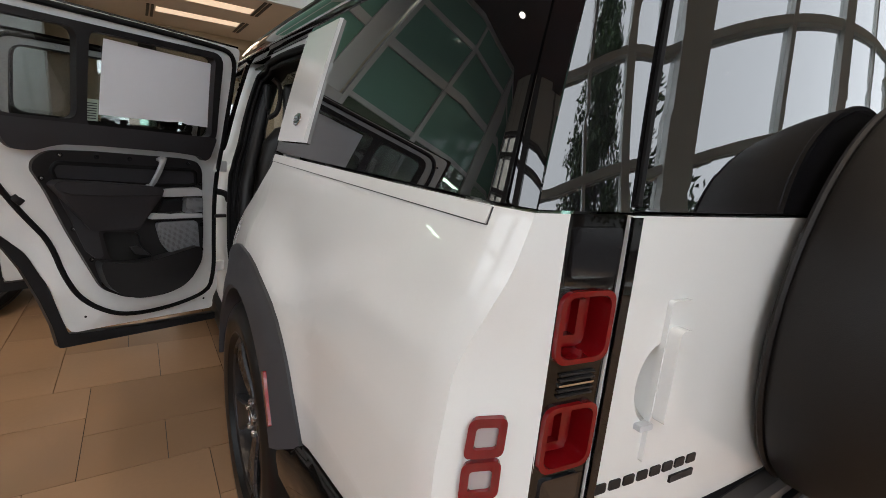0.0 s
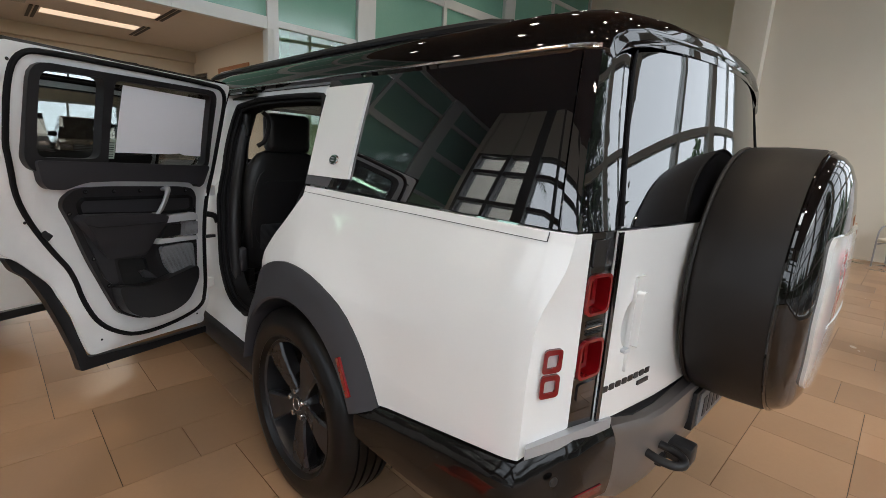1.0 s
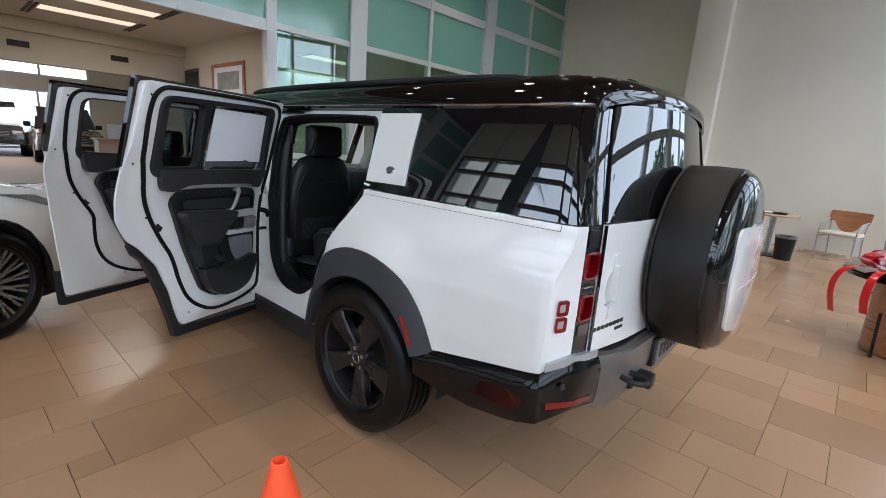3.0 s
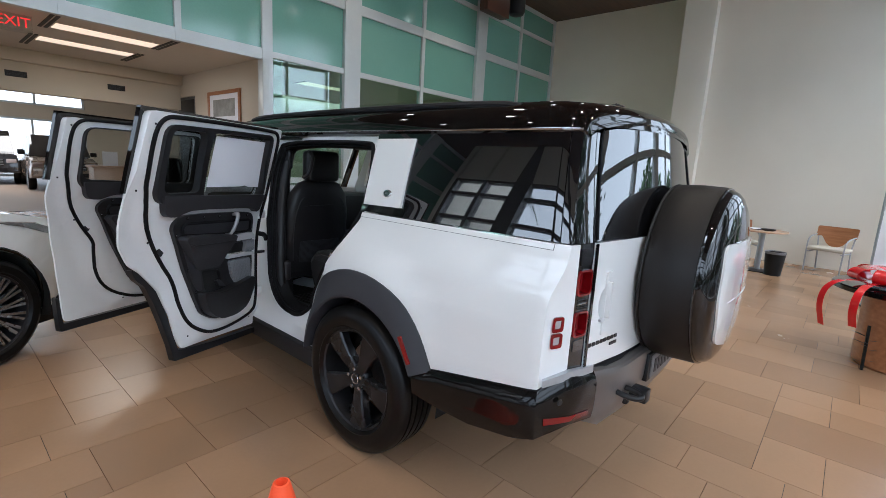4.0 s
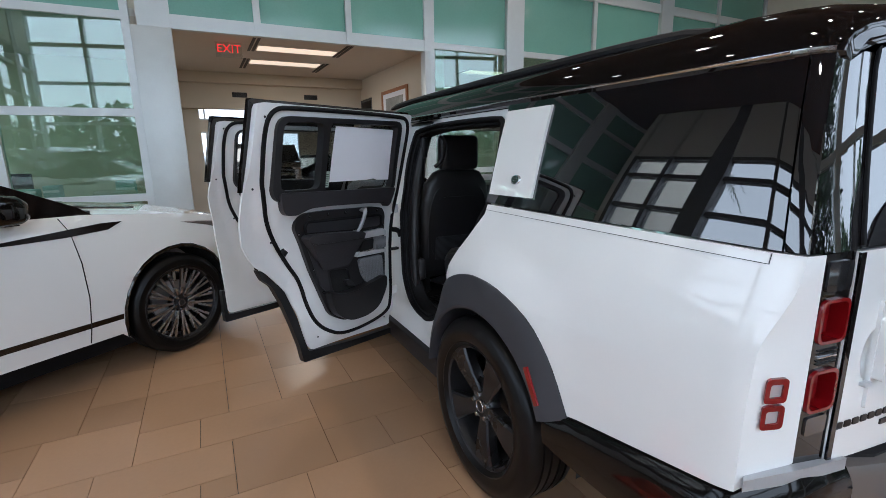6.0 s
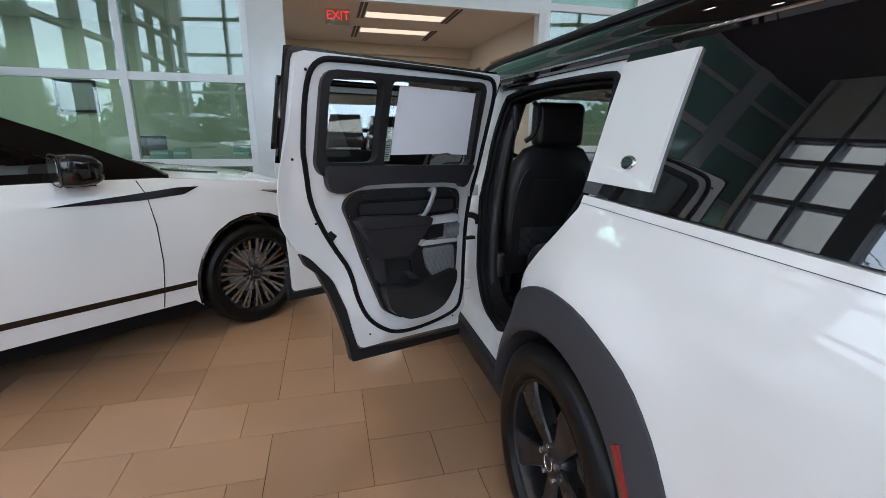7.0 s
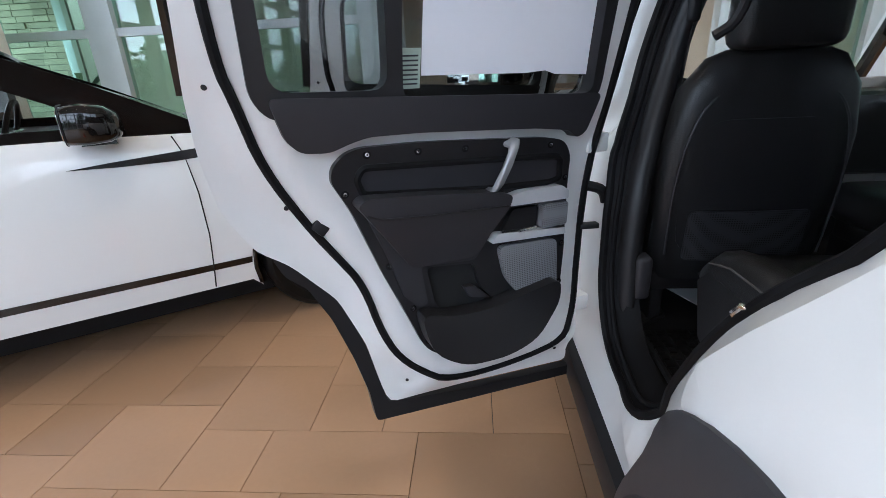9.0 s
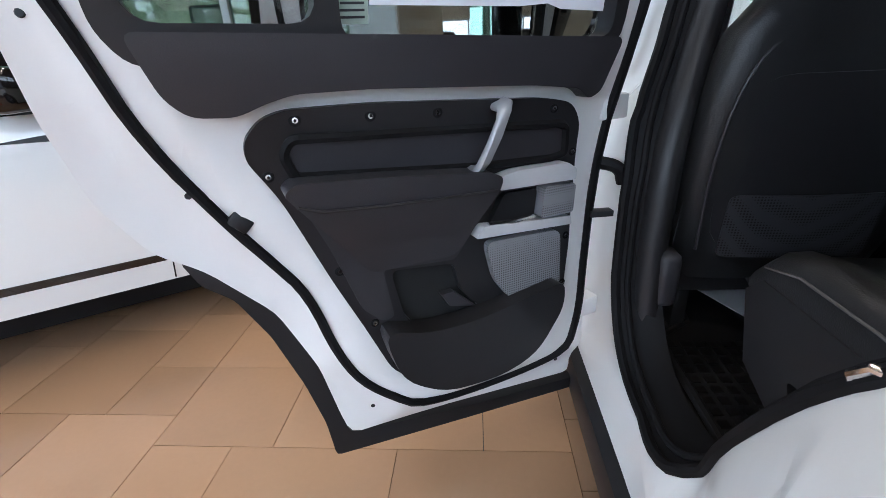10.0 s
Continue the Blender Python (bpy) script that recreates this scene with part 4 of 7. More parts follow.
# roof
half = [(0.752, 1.700), (0.757, 1.718), (0.748, 1.752), (0.722, 1.790), (0.680, 1.822), (0.600, 1.852), (0.42, 1.872), (0.20, 1.882), (0.0, 1.885)]
rings = []
for y, dz, wx, lo in ((2.30, -0.16, 0.86, 0.0), (2.10, -0.06, 0.94, 0.0), (1.8, -0.015, 0.985, 0), (1.3, 0, 1, 0), (0.6, 0, 1, 0), (0.0, 0, 1, 0), (-0.5, 0, 1, 0), (-0.75, -0.003, 0.998, 0), (-0.86, -0.009, 0.992, 0), (-0.93, -0.019, 0.984, 0), (-0.975, -0.034, 0.976, 0), (-1.01, -0.055, 0.966, 0), (-1.03, -0.078, 0.955, 0), (-1.036, -0.102, 0.948, 0)):
    up = [(x * wx, max(1.70 + lo, z + dz * (z - 1.70) / 0.19)) for x, z in half]
    bow = lambda x: y - (0.075 * max(0.0, 1 - (abs(x) / 0.70) ** 1.9) * lerp(y, [-1.02, -0.75], [1.0, 0.0]))
    ring = [(-x, bow(x), z) for x, z in up] + [(x, bow(x), z) for x, z in reversed(up[:-1])]
    ring += [(x * 0.97, bow(x), max(1.69, z - 0.03)) for x, z in up[:-1]] + [(-x * 0.97, bow(x), max(1.69, z - 0.03)) for x, z in reversed(up)]
    rings.append(ring)
part("roof", loft(rings), GLOSS, car, "gloss black roof", 30)
for sgn in (-1, 1):
    part("roof_rail", tube(smoothed([(sgn * 0.650, 1.75, 1.818), (sgn * 0.648, 1.62, 1.842), (sgn * 0.645, 0.5, 1.852), (sgn * 0.642, -0.55, 1.846), (sgn * 0.640, -0.68, 1.824)], 2), 0.016, 8), SATIN, car, "black roof rail")
    part("roof_seam", tube([(sgn * 0.7585, y, 1.7165) for y in (1.9, 1.0, 0.0, -0.95)], 0.004, 6), CHROME, car)
part("roof_fin", soft(loft([[(x + s * w, y, z) for s in (-1, 1)] + [(x + s * w * 0.5, y + 0.012, z + h) for s in (1, -1)] for x, y, z, w, h in ((0, -0.70, 1.886, 0.01, 0.006), (0, -0.78, 1.884, 0.030, 0.018), (0, -0.86, 1.878, 0.032, 0.036), (0, -0.89, 1.874, 0.028, 0.030), (0, -0.91, 1.868, 0.016, 0.012))]), 0.004), SATIN, car, "black roof aerial fin")

# side frame round the rear door opening, right side doors, cabin shell
OPEN = smoothed([(-1.245, 1.60), (-1.215, 1.655), (-0.22, 1.660), (-0.165, 1.630), (-0.118, 1.34), (-0.160, 1.24), (-0.435, 1.00), (-0.570, 0.78), (-0.650, 0.590), (-0.76, 0.540), (-0.91, 0.533), (-1.035, 0.585), (-1.100, 0.70), (-1.118, 0.85), (-1.122, 0.97), (-1.146, 1.08), (-1.19, 1.20), (-1.238, 1.33), (-1.255, 1.46)], 2, True)
FRAME_OUT = [(-1.345, 0.40), (-0.50, 0.40), (-0.485, 0.58), (-0.44, 0.72), (-0.36, 0.86), (-0.270, 0.99), (-0.200, 1.07), (-0.085, 1.24), (-0.085, 1.270), (-0.100, 1.290), (-0.100, 1.704), (-1.345, 1.704)]


def jamb(out):
    """The door frame's faces: they turn inward towards the opening at its front end."""
    base = skin(-1, out)
    wing = lambda z: lerp(z, [0.58, 0.72, 0.86, 0.99, 1.07, 1.24, 1.29], [-0.485, -0.44, -0.36, -0.27, -0.20, -0.085, -0.10])

    def place(a, z, d):
        ahead = lerp(a, [-1.345, -1.27, -1.23, -1.12], [0.0, 0.012, 0.035, 0.060]) if z < 1.15 else lerp(a, [-1.345, -1.31, -1.26], [0.0, 0.030, 0.055])
        front = max(ahead, 0.060 * lerp(a, [-1.12, -1.06], [0.0, 1.0])) * lerp(z, [0.42, 0.53], [0.0, 1.0]) * (lerp(a, [-0.85, -0.65], [1.0, 0.0]) if z < 1.0 else lerp(a, [-1.1, -0.8], [1.0, 0.0]))
        rear = lerp(wing(z) - a, [0.03, 0.17], [0.0, 0.085]) * lerp(a, [-0.85, -0.65], [0.0, 1.0]) * lerp(z, [0.50, 0.62, 1.15, 1.27], [0.0, 1.0, 1.0, 0.0])
        return base(a, z, d + front + rear)

    return place


part("side_frame", panel(FRAME_OUT, jamb(-0.030), 0.045, [OPEN], ucuts=[-1.31, -1.28, -1.25, -1.21, -1.17, -1.14, -1.11, -1.08, -1.05, -1.0, -0.95, -0.9, -0.85, -0.8, -0.75, -0.7, -0.65, -0.6, -0.55, -0.5, -0.45, -0.4, -0.35, -0.3, -0.25, -0.2], vcuts=ZC), JAMB, car, "white painted door frame")
part("door_seal", tube([jamb(-0.026)(a, z, 0) for a, z in OPEN], 0.012, 8, loop=True), RUBBER, car, "black rubber door seal")
inward = lambda a, z, m: (a + m * lerp(a, [-1.05, -0.55], [1.0, -1.0]), z + m * lerp(z, [0.65, 0.85, 1.45, 1.62], [1.0, 0.0, 0.0, -1.0]))
part("inner_seal", tube([jamb(-0.048)(*inward(a, z, 0.020), 0) for a, z in OPEN], 0.008, 8, loop=True), RUBBER, car, "second black rubber lip")
jr = [[jamb(-0.034)(*inward(a, z, m), d) for m, d in ((0.004, 0.0), (0.016, 0.022), (0.020, 0.040), (0.030, 0.052), (0.034, 0.090))] for a, z in OPEN]
part("inner_trim", loft(jr + [jr[0]], closed=False), RUBBER, car, "black trim inside the door opening", 70)
post = [[(-width(z) + 0.125 + m, -a, z) for m, a in ((0.0, e + 0.028), (0.012, e + 0.052), (0.040, e + 0.060), (0.065, e + 0.035), (0.070, e - 0.05), (0.0, e - 0.06))] for z, e in ((0.54, -1.08), (0.70, -1.10), (0.85, -1.118), (0.97, -1.122), (1.08, -1.146), (1.20, -1.19), (1.33, -1.238), (1.46, -1.255), (1.68, -1.25))]
part("pillar_trim", loft(post), TRIMLO, car, "black plastic pillar cover", 70)
part("belt_strap", panel([(-0.02, 0.0), (0.02, 0.0), (0.02, 1.0), (-0.02, 1.0)], lambda u, t, d: (-0.735 + 0.09 * t + d, 1.16 + u + 0.06 * t, 0.78 + 0.80 * t), 0.002, vcuts=[0.5]), SEATNET, car, "black seat belt webbing")
part("belt_guide", soft(box((-0.675, 1.185, 1.47), (-0.640, 1.255, 1.60)), 0.012, seg=3), SATIN, car, "black belt guide on the pillar")
part("sill_trim", box((-0.835, 0.50, 0.405), (-0.76, 2.3, 0.500), 0.015), TRIMLO, car)
part("sill", box((-0.935, 0.47, 0.285), (-0.70, 2.62, 0.402), 0.02), SATIN, car, "black plastic sill")
part("sill_far", box((0.70, 0.47, 0.285), (0.935, 2.62, 0.44), 0.02), SATIN, car)
part("b_pillar", panel([(-1.347, 0.40), (-1.347, 1.704), (-1.40, 1.704), (-1.42, 1.2), (-1.44, 0.40)], skin(-1, -0.032), 0.10, vcuts=ZC), JAMB, car, "white door pillar")
part("hinge_strip", panel([(-1.275, 1.24), (-1.275, 1.69), (-1.305, 1.69), (-1.305, 1.24)], skin(-1, -0.010), 0.02, vcuts=ZC), GLOSS, car)
W1 = rounded([(-1.16, 1.31), (-0.25, 1.31), (-0.22, 1.66), (-1.14, 1.66)], 0.04)
W2 = rounded([(-2.20, 1.29), (-1.32, 1.31), (-1.30, 1.66), (-1.95, 1.66)], 0.04)
part("far_side", panel([(-2.36, 0.44), (-0.50, 0.44), (-0.485, 0.58), (-0.44, 0.72), (-0.36, 0.86), (-0.13, 1.24), (-0.112, 1.704), (-1.98, 1.704), (-2.36, 1.27)], skin(1, -0.004), 0.06, [W1, W2], vcuts=ZC), WHITE, car, "closed white doors of the far side")
for wo in (W1, W2):
    part("door_window", panel(wo, skin(1, -0.02), 0.006, vcuts=ZC), CARGLASS, car, "clear door window")
part("front_body", soft(loft([[(-w, y, 0.45), (w, y, 0.45), (w * 1.01, y, 0.8), (w * 0.97, y, z - 0.08), (w * 0.85, y, z), (-w * 0.85, y, z), (-w * 0.97, y, z - 0.08), (-w * 1.01, y, 0.8)] for y, w, z in ((2.36, 0.945, 1.27), (2.9, 0.95, 1.25), (3.6, 0.94, 1.20), (3.84, 0.86, 1.12))]), 0.02), WHITE, car, "white bonnet and front wings")
part("windscreen", panel([(-0.80, 0.0), (0.80, 0.0), (0.70, 1.0), (-0.70, 1.0)], lambda x, t, d: (x, 2.62 - 0.36 * t - d, 1.27 + 0.45 * t), 0.006, ucuts=[-0.4, 0, 0.4]), CARGLASS, car, "clear windscreen")
for sgn in (-1, 1):
    part("front_pillar", tube([(sgn * 0.84, 2.60, 1.25), (sgn * 0.75, 2.25, 1.70)], 0.035, 8), GLOSS, car)
part("underbody", box((-0.74, -0.55, 0.30), (0.74, 3.7, 0.47), 0.03), CARPET, car)
part("cabin_floor", box((-0.80, -0.9, 0.47), (0.80, 2.5, 0.550)), CARPET, car, "black carpeted cabin floor")
part("headliner", panel(rect(-0.70, -0.95, 0.70, 2.2), lambda x, y, d: (x, y, 1.80 - 0.12 * (x / 0.7) ** 4 - d), 0.01, ucuts=[-0.6, -0.4, 0, 0.4, 0.6]), TRIMLO, car)
part("load_floor", box((-0.78, -1.04, 0.47), (0.78, -0.25, 0.80), 0.02), CARPET, car)
part("dashboard", soft(box((-0.78, 1.98, 0.85), (0.78, 2.5, 1.22)), 0.05), TRIMLO, car, "black dashboard")
part("steering_wheel", tube([(-0.42 + 0.185 * math.cos(t), 1.86 + 0.05 * math.sin(t), 1.13 + 0.175 * math.sin(t)) for t in np.linspace(0, 2 * math.pi, 33)[:-1]], 0.016, 8, loop=True), LEATHER, car, "black steering wheel")
mat = part("floor_mat", box((-0.745, 0.70, 0.550), (-0.26, 1.42, 0.560), 0.004), RUBBER, car, "black rubber floor mat with raised squares")
b = bmesh.new()
for i in range(12):
    for j in range(11):
        box((-0.725 + i * 0.035, 0.73 + j * 0.035, 0.560), (-0.703 + i * 0.035, 0.752 + j * 0.035, 0.5635), bm=b)
tagged(part("mat_rib", b, TYRE, mat, "raised mat squares"), kind="stuff")
part("mat_edge", tube([(-0.745, 0.72, 0.562), (-0.735, 1.12, 0.562), (-0.63, 1.20, 0.562), (-0.60, 1.42, 0.562)], 0.010, 6), SATIN, mat)
part("leaflet", box((-0.11, -0.13, 0.0), (0.11, 0.13, 0.004), 0.0, pose(-0.40, 1.36, 0.563, 2, 0, 24)), PAPER, car, "white paper left on the cabin floor")


def car_seat(x, y, z, rear=False):
    s = new("seat")
    s.parent = car
    s.matrix_local = pose(x, y, z)
    tagged(s, "black leather car seat with headrest")
    rings = []
    for h, w, t, yy in ((0.0, 0.235, 0.075, 0.03), (0.10, 0.255, 0.085, 0.01), (0.30, 0.265, 0.085, -0.015), (0.45, 0.255, 0.075, -0.04), (0.58, 0.225, 0.062, -0.06), (0.655, 0.17, 0.045, -0.07), (0.675, 0.12, 0.03, -0.07)):
        rings.append([(w * math.copysign(abs(math.cos(a)) ** 0.45, math.cos(a)), yy + t * math.copysign(abs(math.sin(a)) ** 0.55, math.sin(a)), h + 0.12) for a in np.linspace(0, 2 * math.pi, 29)[:-1]])
    part("backrest", loft(rings), LEATHER, s, smooth=60)
    so = rounded([(-0.19, 0.20), (0.19, 0.20), (0.205, 0.45), (0.17, 0.60), (-0.17, 0.60), (-0.205, 0.45)], 0.07)
    yb = lambda v: lerp(v, [0.1, 0.22, 0.42, 0.57, 0.70], [-0.062, -0.082, -0.104, -0.118, -0.122])
    part("back_shell", soft(panel(so, lambda u, v, d: (u, yb(v) - 0.008 + d + 0.03 * (u / 0.25) ** 2, v + 0.02), 0.03, ucuts=[-0.1, 0, 0.1], vcuts=[0.3, 0.4, 0.5]), 0.008), TRIMLO, s, "smooth black seat back shell")
    part("net_pocket", panel(rect(-0.17, 0.20, 0.17, 0.36, 0.02), lambda u, v, d: (u, yb(v) - 0.014 + d + 0.03 * (u / 0.25) ** 2, v), 0.004, ucuts=[-0.1, 0, 0.1]), SEATNET, s, "black mesh back pocket")
    part("piping", tube(smoothed([(-0.22, yb(0.22), 0.22), (-0.228, yb(0.45), 0.47), (-0.19, yb(0.60), 0.65), (-0.10, yb(0.66) + 0.01, 0.715), (0.10, yb(0.66) + 0.01, 0.715), (0.19, yb(0.60), 0.65), (0.228, yb(0.45), 0.47), (0.22, yb(0.22), 0.22)], 2), 0.0035, 6), TRIM, s)
    hr = box((-0.135, -0.150, 0.79), (0.135, -0.045, 1.01), 0.035, seg=3)
    part("headrest", hr, LEATHER, s, "black leather headrest", 70)
    for sx in (-0.075, 0.075):
        part("headrest_post", tube([(sx, -0.08, 0.72), (sx, -0.095, 0.82)], 0.0075, 8), CHROME, s, "chrome headrest post")
    part("cushion", box((-0.26, 0.02, 0.14), (0.26, 0.52, 0.30), 0.05, seg=3), LEATHER, s, smooth=70)
    part("base", box((-0.235, -0.03, 0.07), (0.235, 0.48, 0.17), 0.02), TRIMLO, s)
    for sx in (-0.20, 0.20):
        part("seat_rail", box((sx - 0.02, -0.02, -0.05), (sx + 0.02, 0.50, 0.08), 0.008), SATIN, s)
    part("recline_cover", soft(turned([(0.0, 0.02), (0.035, 0.018), (0.05, 0.0)], 20, pose(-0.262, 0.03, 0.22, 0, -90, 0) @ Matrix.Diagonal((1.6, 1, 1, 1))), 0.004), SATIN, s)
    return s


car_seat(-0.465, 1.20, 0.60)
car_seat(0.445, 1.20, 0.60)
for x in (-0.365, 0.365):
    s = new("rear_seat")
    s.parent = car
    s.matrix_local = pose(x - (0.02 if x < 0 else -0.02), 0.32, 0.68)
    tagged(s, "black leather rear bench seat")
    rings = []
    for y, h in ((0.0, 0.215), (0.08, 0.25), (0.28, 0.268), (0.44, 0.268), (0.52, 0.252), (0.56, 0.215), (0.575, 0.175)):
        lo = 0.13 if y < 0.5 else 0.13 + (y - 0.5) * 0.5
        top = [(-0.305, -0.045), (-0.298, -0.015), (-0.275, 0.004), (-0.235, 0.006), (-0.205, -0.006), (-0.12, -0.010), (0.12, -0.010), (0.205, -0.006), (0.235, 0.006), (0.275, 0.004), (0.298, -0.015), (0.305, -0.045)]
        rings.append([(u, y, max(lo + 0.01, h + v)) for u, v in top] + [(0.295, y, lo), (-0.295, y, lo)])
    part("cushion", loft(rings), LEATHER, s, smooth=55)
    for u in (-0.212, 0.212):
        part("bolster_seam", tube(smoothed([(u, 0.04, 0.232), (u, 0.28, 0.262), (u, 0.44, 0.262), (u * 0.98, 0.525, 0.244), (u * 0.96, 0.566, 0.20)], 1), 0.0035, 6), TRIM, s, "stitched seam")
    part("side_shield", soft(panel([(0.02, -0.125), (0.36, -0.125), (0.40, -0.03), (0.52, 0.02), (0.565, 0.16), (0.52, 0.20), (0.06, 0.20)], lambda u, v, d: (-0.306 + d, u, v), 0.05, [rounded([(0.22, 0.0), (0.36, 0.0), (0.40, 0.07), (0.26, 0.09)], 0.015)]), 0.008), TRIMLO, s, "black plastic seat side shield")
    part("stitch", tube([(-0.302, 0.08, 0.225), (-0.302, 0.28, 0.245), (-0.302, 0.44, 0.245), (-0.302, 0.53, 0.222)], 0.0025, 6), surface("seat_stitching", (0.10, 0.095, 0.09), 0.6), s, "grey stitching")
    part("backrest", box((-0.29, -0.14, 0.20), (0.29, 0.02, 0.80), 0.05, pose(0, 0, 0, 9, 0, 0), seg=3), LEATHER, s, smooth=70)
    part("isofix_loop", tube(smoothed([(-0.30, 0.16, 0.27), (-0.345, 0.16, 0.275), (-0.345, 0.21, 0.275), (-0.30, 0.21, 0.27)], 1), 0.006, 8), CHROME, s, "bright metal seat loop")
part("grab_handle", tube(smoothed([(-0.70, 0.90, 1.60), (-0.66, 0.90, 1.57), (-0.665, 0.94, 1.45), (-0.71, 0.95, 1.42)], 2), 0.012, 8), TRIMLO, car)
part("seat_foot", box((-0.62, 0.40, 0.55), (-0.10, 0.74, 0.82), 0.02), CARPET, car)
part("door_striker", tube(smoothed([(-0.815, 0.392, 0.985), (-0.852, 0.412, 1.018), (-0.852, 0.448, 0.978), (-0.815, 0.428, 0.945)], 1), 0.006, 8), CHROME, car, "bright metal door striker loop")
part("belt_anchor", soft(box((-0.790, 1.04, 0.70), (-0.740, 1.11, 0.84)), 0.018, seg=3), TRIM, car, "black belt anchor cover")


# ---- doors ----
def open_door(hinge, turn, rear):
    dr = new("rear_door" if rear else "front_door")
    dr.parent = car
    dr.matrix_local = pose(*hinge, 0, 0, turn)
    tagged(dr, "open white rear door with black trim, a sheet of white paper on its window" if rear else "open white front door with black trim")
    k = 1.0 if rear else 1.13
    hx = -hinge[0]
    nsk = lambda z: width(z) - hx

    def at(s, z, n):
        """Distance from the hinge, height, and how far outward of the body's skin."""
        return Vector((-(nsk(z) + n), -s * k, z))

    sheet = lambda n: (lambda s, z, d: at(s, z, n + d))
    if rear:
        shell = [(0.02, 1.722), (1.04, 1.722), (1.05, 1.477), (1.062, 1.342), (1.062, 1.22), (1.043, 1.09), (0.987, 0.985), (0.915, 0.932), (0.81, 0.81), (0.745, 0.65), (0.715, 0.50), (0.70, 0.447), (0.03, 0.38)]
        lip = [(0.955, 0.955), (0.93, 0.897), (0.88, 0.852), (0.828, 0.745), (0.782, 0.605), (0.752, 0.485), (0.742, 0.388), (0.40, 0.350), (0.0, 0.308), (0.0, 0.345), (0.39, 0.387), (0.70, 0.437), (0.715, 0.51), (0.745, 0.645), (0.808, 0.81), (0.878, 0.922)]
        low = [(0.742, 0.85), (0.702, 0.68), (0.645, 0.575), (0.54, 0.495)]
    else:
        shell = [(0.02, 1.71), (1.03, 1.71), (1.045, 1.40), (1.055, 1.25), (1.02, 1.10), (0.995, 0.85), (0.985, 0.60), (0.988, 0.44), (0.03, 0.39)]
        lip = [(1.003, 0.60), (1.012, 0.383), (0.02, 0.335), (0.02, 0.375), (0.985, 0.428), (0.985, 0.60)]
        low = [(0.80, 0.87), (0.79, 0.69), (0.72, 0.575), (0.58, 0.495)]
    edge_s = lambda z: lerp(z, [0.50, 0.58, 0.66, 0.85, 1.03, 1.19, 1.34, 1.6], [0.58, 0.645, 0.70, 0.742, 0.858, 0.943, 0.975, 1.0]) if rear else lerp(z, [0.5, 0.69, 0.96, 1.13, 1.34, 1.6], [0.66, 0.79, 0.84, 0.918, 0.975, 1.0])
    ease = lambda t: (lambda q: q * q * (3 - 2 * q))(min(1.0, max(0.0, t)))

    def flank(s, z):
        """How far the shell's inner face stands outward: it falls away beyond the seal and towards the sill."""
        side = 0.022 * ease((s - edge_s(z) + 0.06) / 0.06) + 0.026 * ease((s - edge_s(z) - 0.005) / 0.055)
        return -0.055 + max(side * lerp(z, [1.30, 1.45], [1.0, 0.25]), 0.060 * ease((0.53 - z) / 0.12))

    hole = rounded([(0.93, 1.357), (0.935, 1.66), (0.12, 1.668), (0.09, 1.297), (0.90, 1.312)], 0.06)
    zc = [0.5, 0.6, 0.75, 0.9, 1.0, 1.1, 1.18, 1.25, 1.29, 1.4, 1.5, 1.6]
    part("door_shell", soft(panel(rounded(shell, 0.025, 2), lambda s, z, d: at(s, z, flank(s, z) + d * (max(-0.001, flank(s, z) + 0.012) - flank(s, z)) / 0.054), 0.054, [hole], ucuts=[0.55, 0.6, 0.64, 0.68, 0.71, 0.74, 0.77, 0.80, 0.83, 0.86, 0.89, 0.92, 0.945, 0.97, 0.99, 1.01, 1.03], vcuts=zc + [0.42, 0.45, 0.48, 0.53, 0.56, 0.65, 0.7, 0.8, 0.85, 0.95, 1.05, 1.14, 1.21, 1.34]), 0.006, 60), JAMB, dr, "white painted door shell")
    part("outer_frame", panel([(0.0, 1.27), (0.950, 1.288), (0.962, 1.3425), (1.072, 1.347), (1.058, 1.738), (0.0, 1.738)], sheet(-0.012), 0.022, [hole], vcuts=zc), GLOSS, dr, "black outer window frame")
    part("lower_lip", soft(panel(rounded(lip, 0.012, 2), sheet(0.008), 0.034, vcuts=zc), 0.008, 60), SATIN, dr, "black plastic edge along the door bottom")
    seal = smoothed([(0.03, 1.60), (0.055, 1.69), (0.14, 1.709), (0.90, 1.709), (0.975, 1.695), (1.003, 1.62), (0.996, 1.40), (0.975, 1.33), (0.943, 1.19), (0.858, 1.03), (0.80, 0.94)] + low + [(0.40, 0.458), (0.22, 0.460), (0.085, 0.50), (0.05, 0.60), (0.04, 0.72), (0.035, 1.2)], 2, True)
    part("seal", tube([at(s, z, flank(s, z) - 0.004) for s, z in seal], 0.0105, 8, loop=True), RUBBER, dr, "black rubber seal")
    q = rounded([(0.912, 1.344), (0.921, 1.648), (0.692, 1.654), (0.674, 1.338)], 0.040)
    mn = rounded([(0.640, 1.315), (0.652, 1.654), (0.150, 1.657), (0.112, 1.304)], 0.03)
    if not rear:
        mn = rounded([(0.925, 1.350), (0.930, 1.658), (0.124, 1.664), (0.096, 1.302)], 0.05)
    wide, high = (0.020, 0.012) if rear else (0.006, 0.005)
    frm = [(s + (wide if s > 0.5 else -0.008), z + (high if z > 1.5 else -0.02)) for s, z in hole]
    part("window_frame", soft(panel(frm, sheet(-0.075), 0.045, [q, mn] if rear else [mn], vcuts=[1.4, 1.5, 1.6]), 0.008, 60), TRIMLO, dr, "black inner window frame")
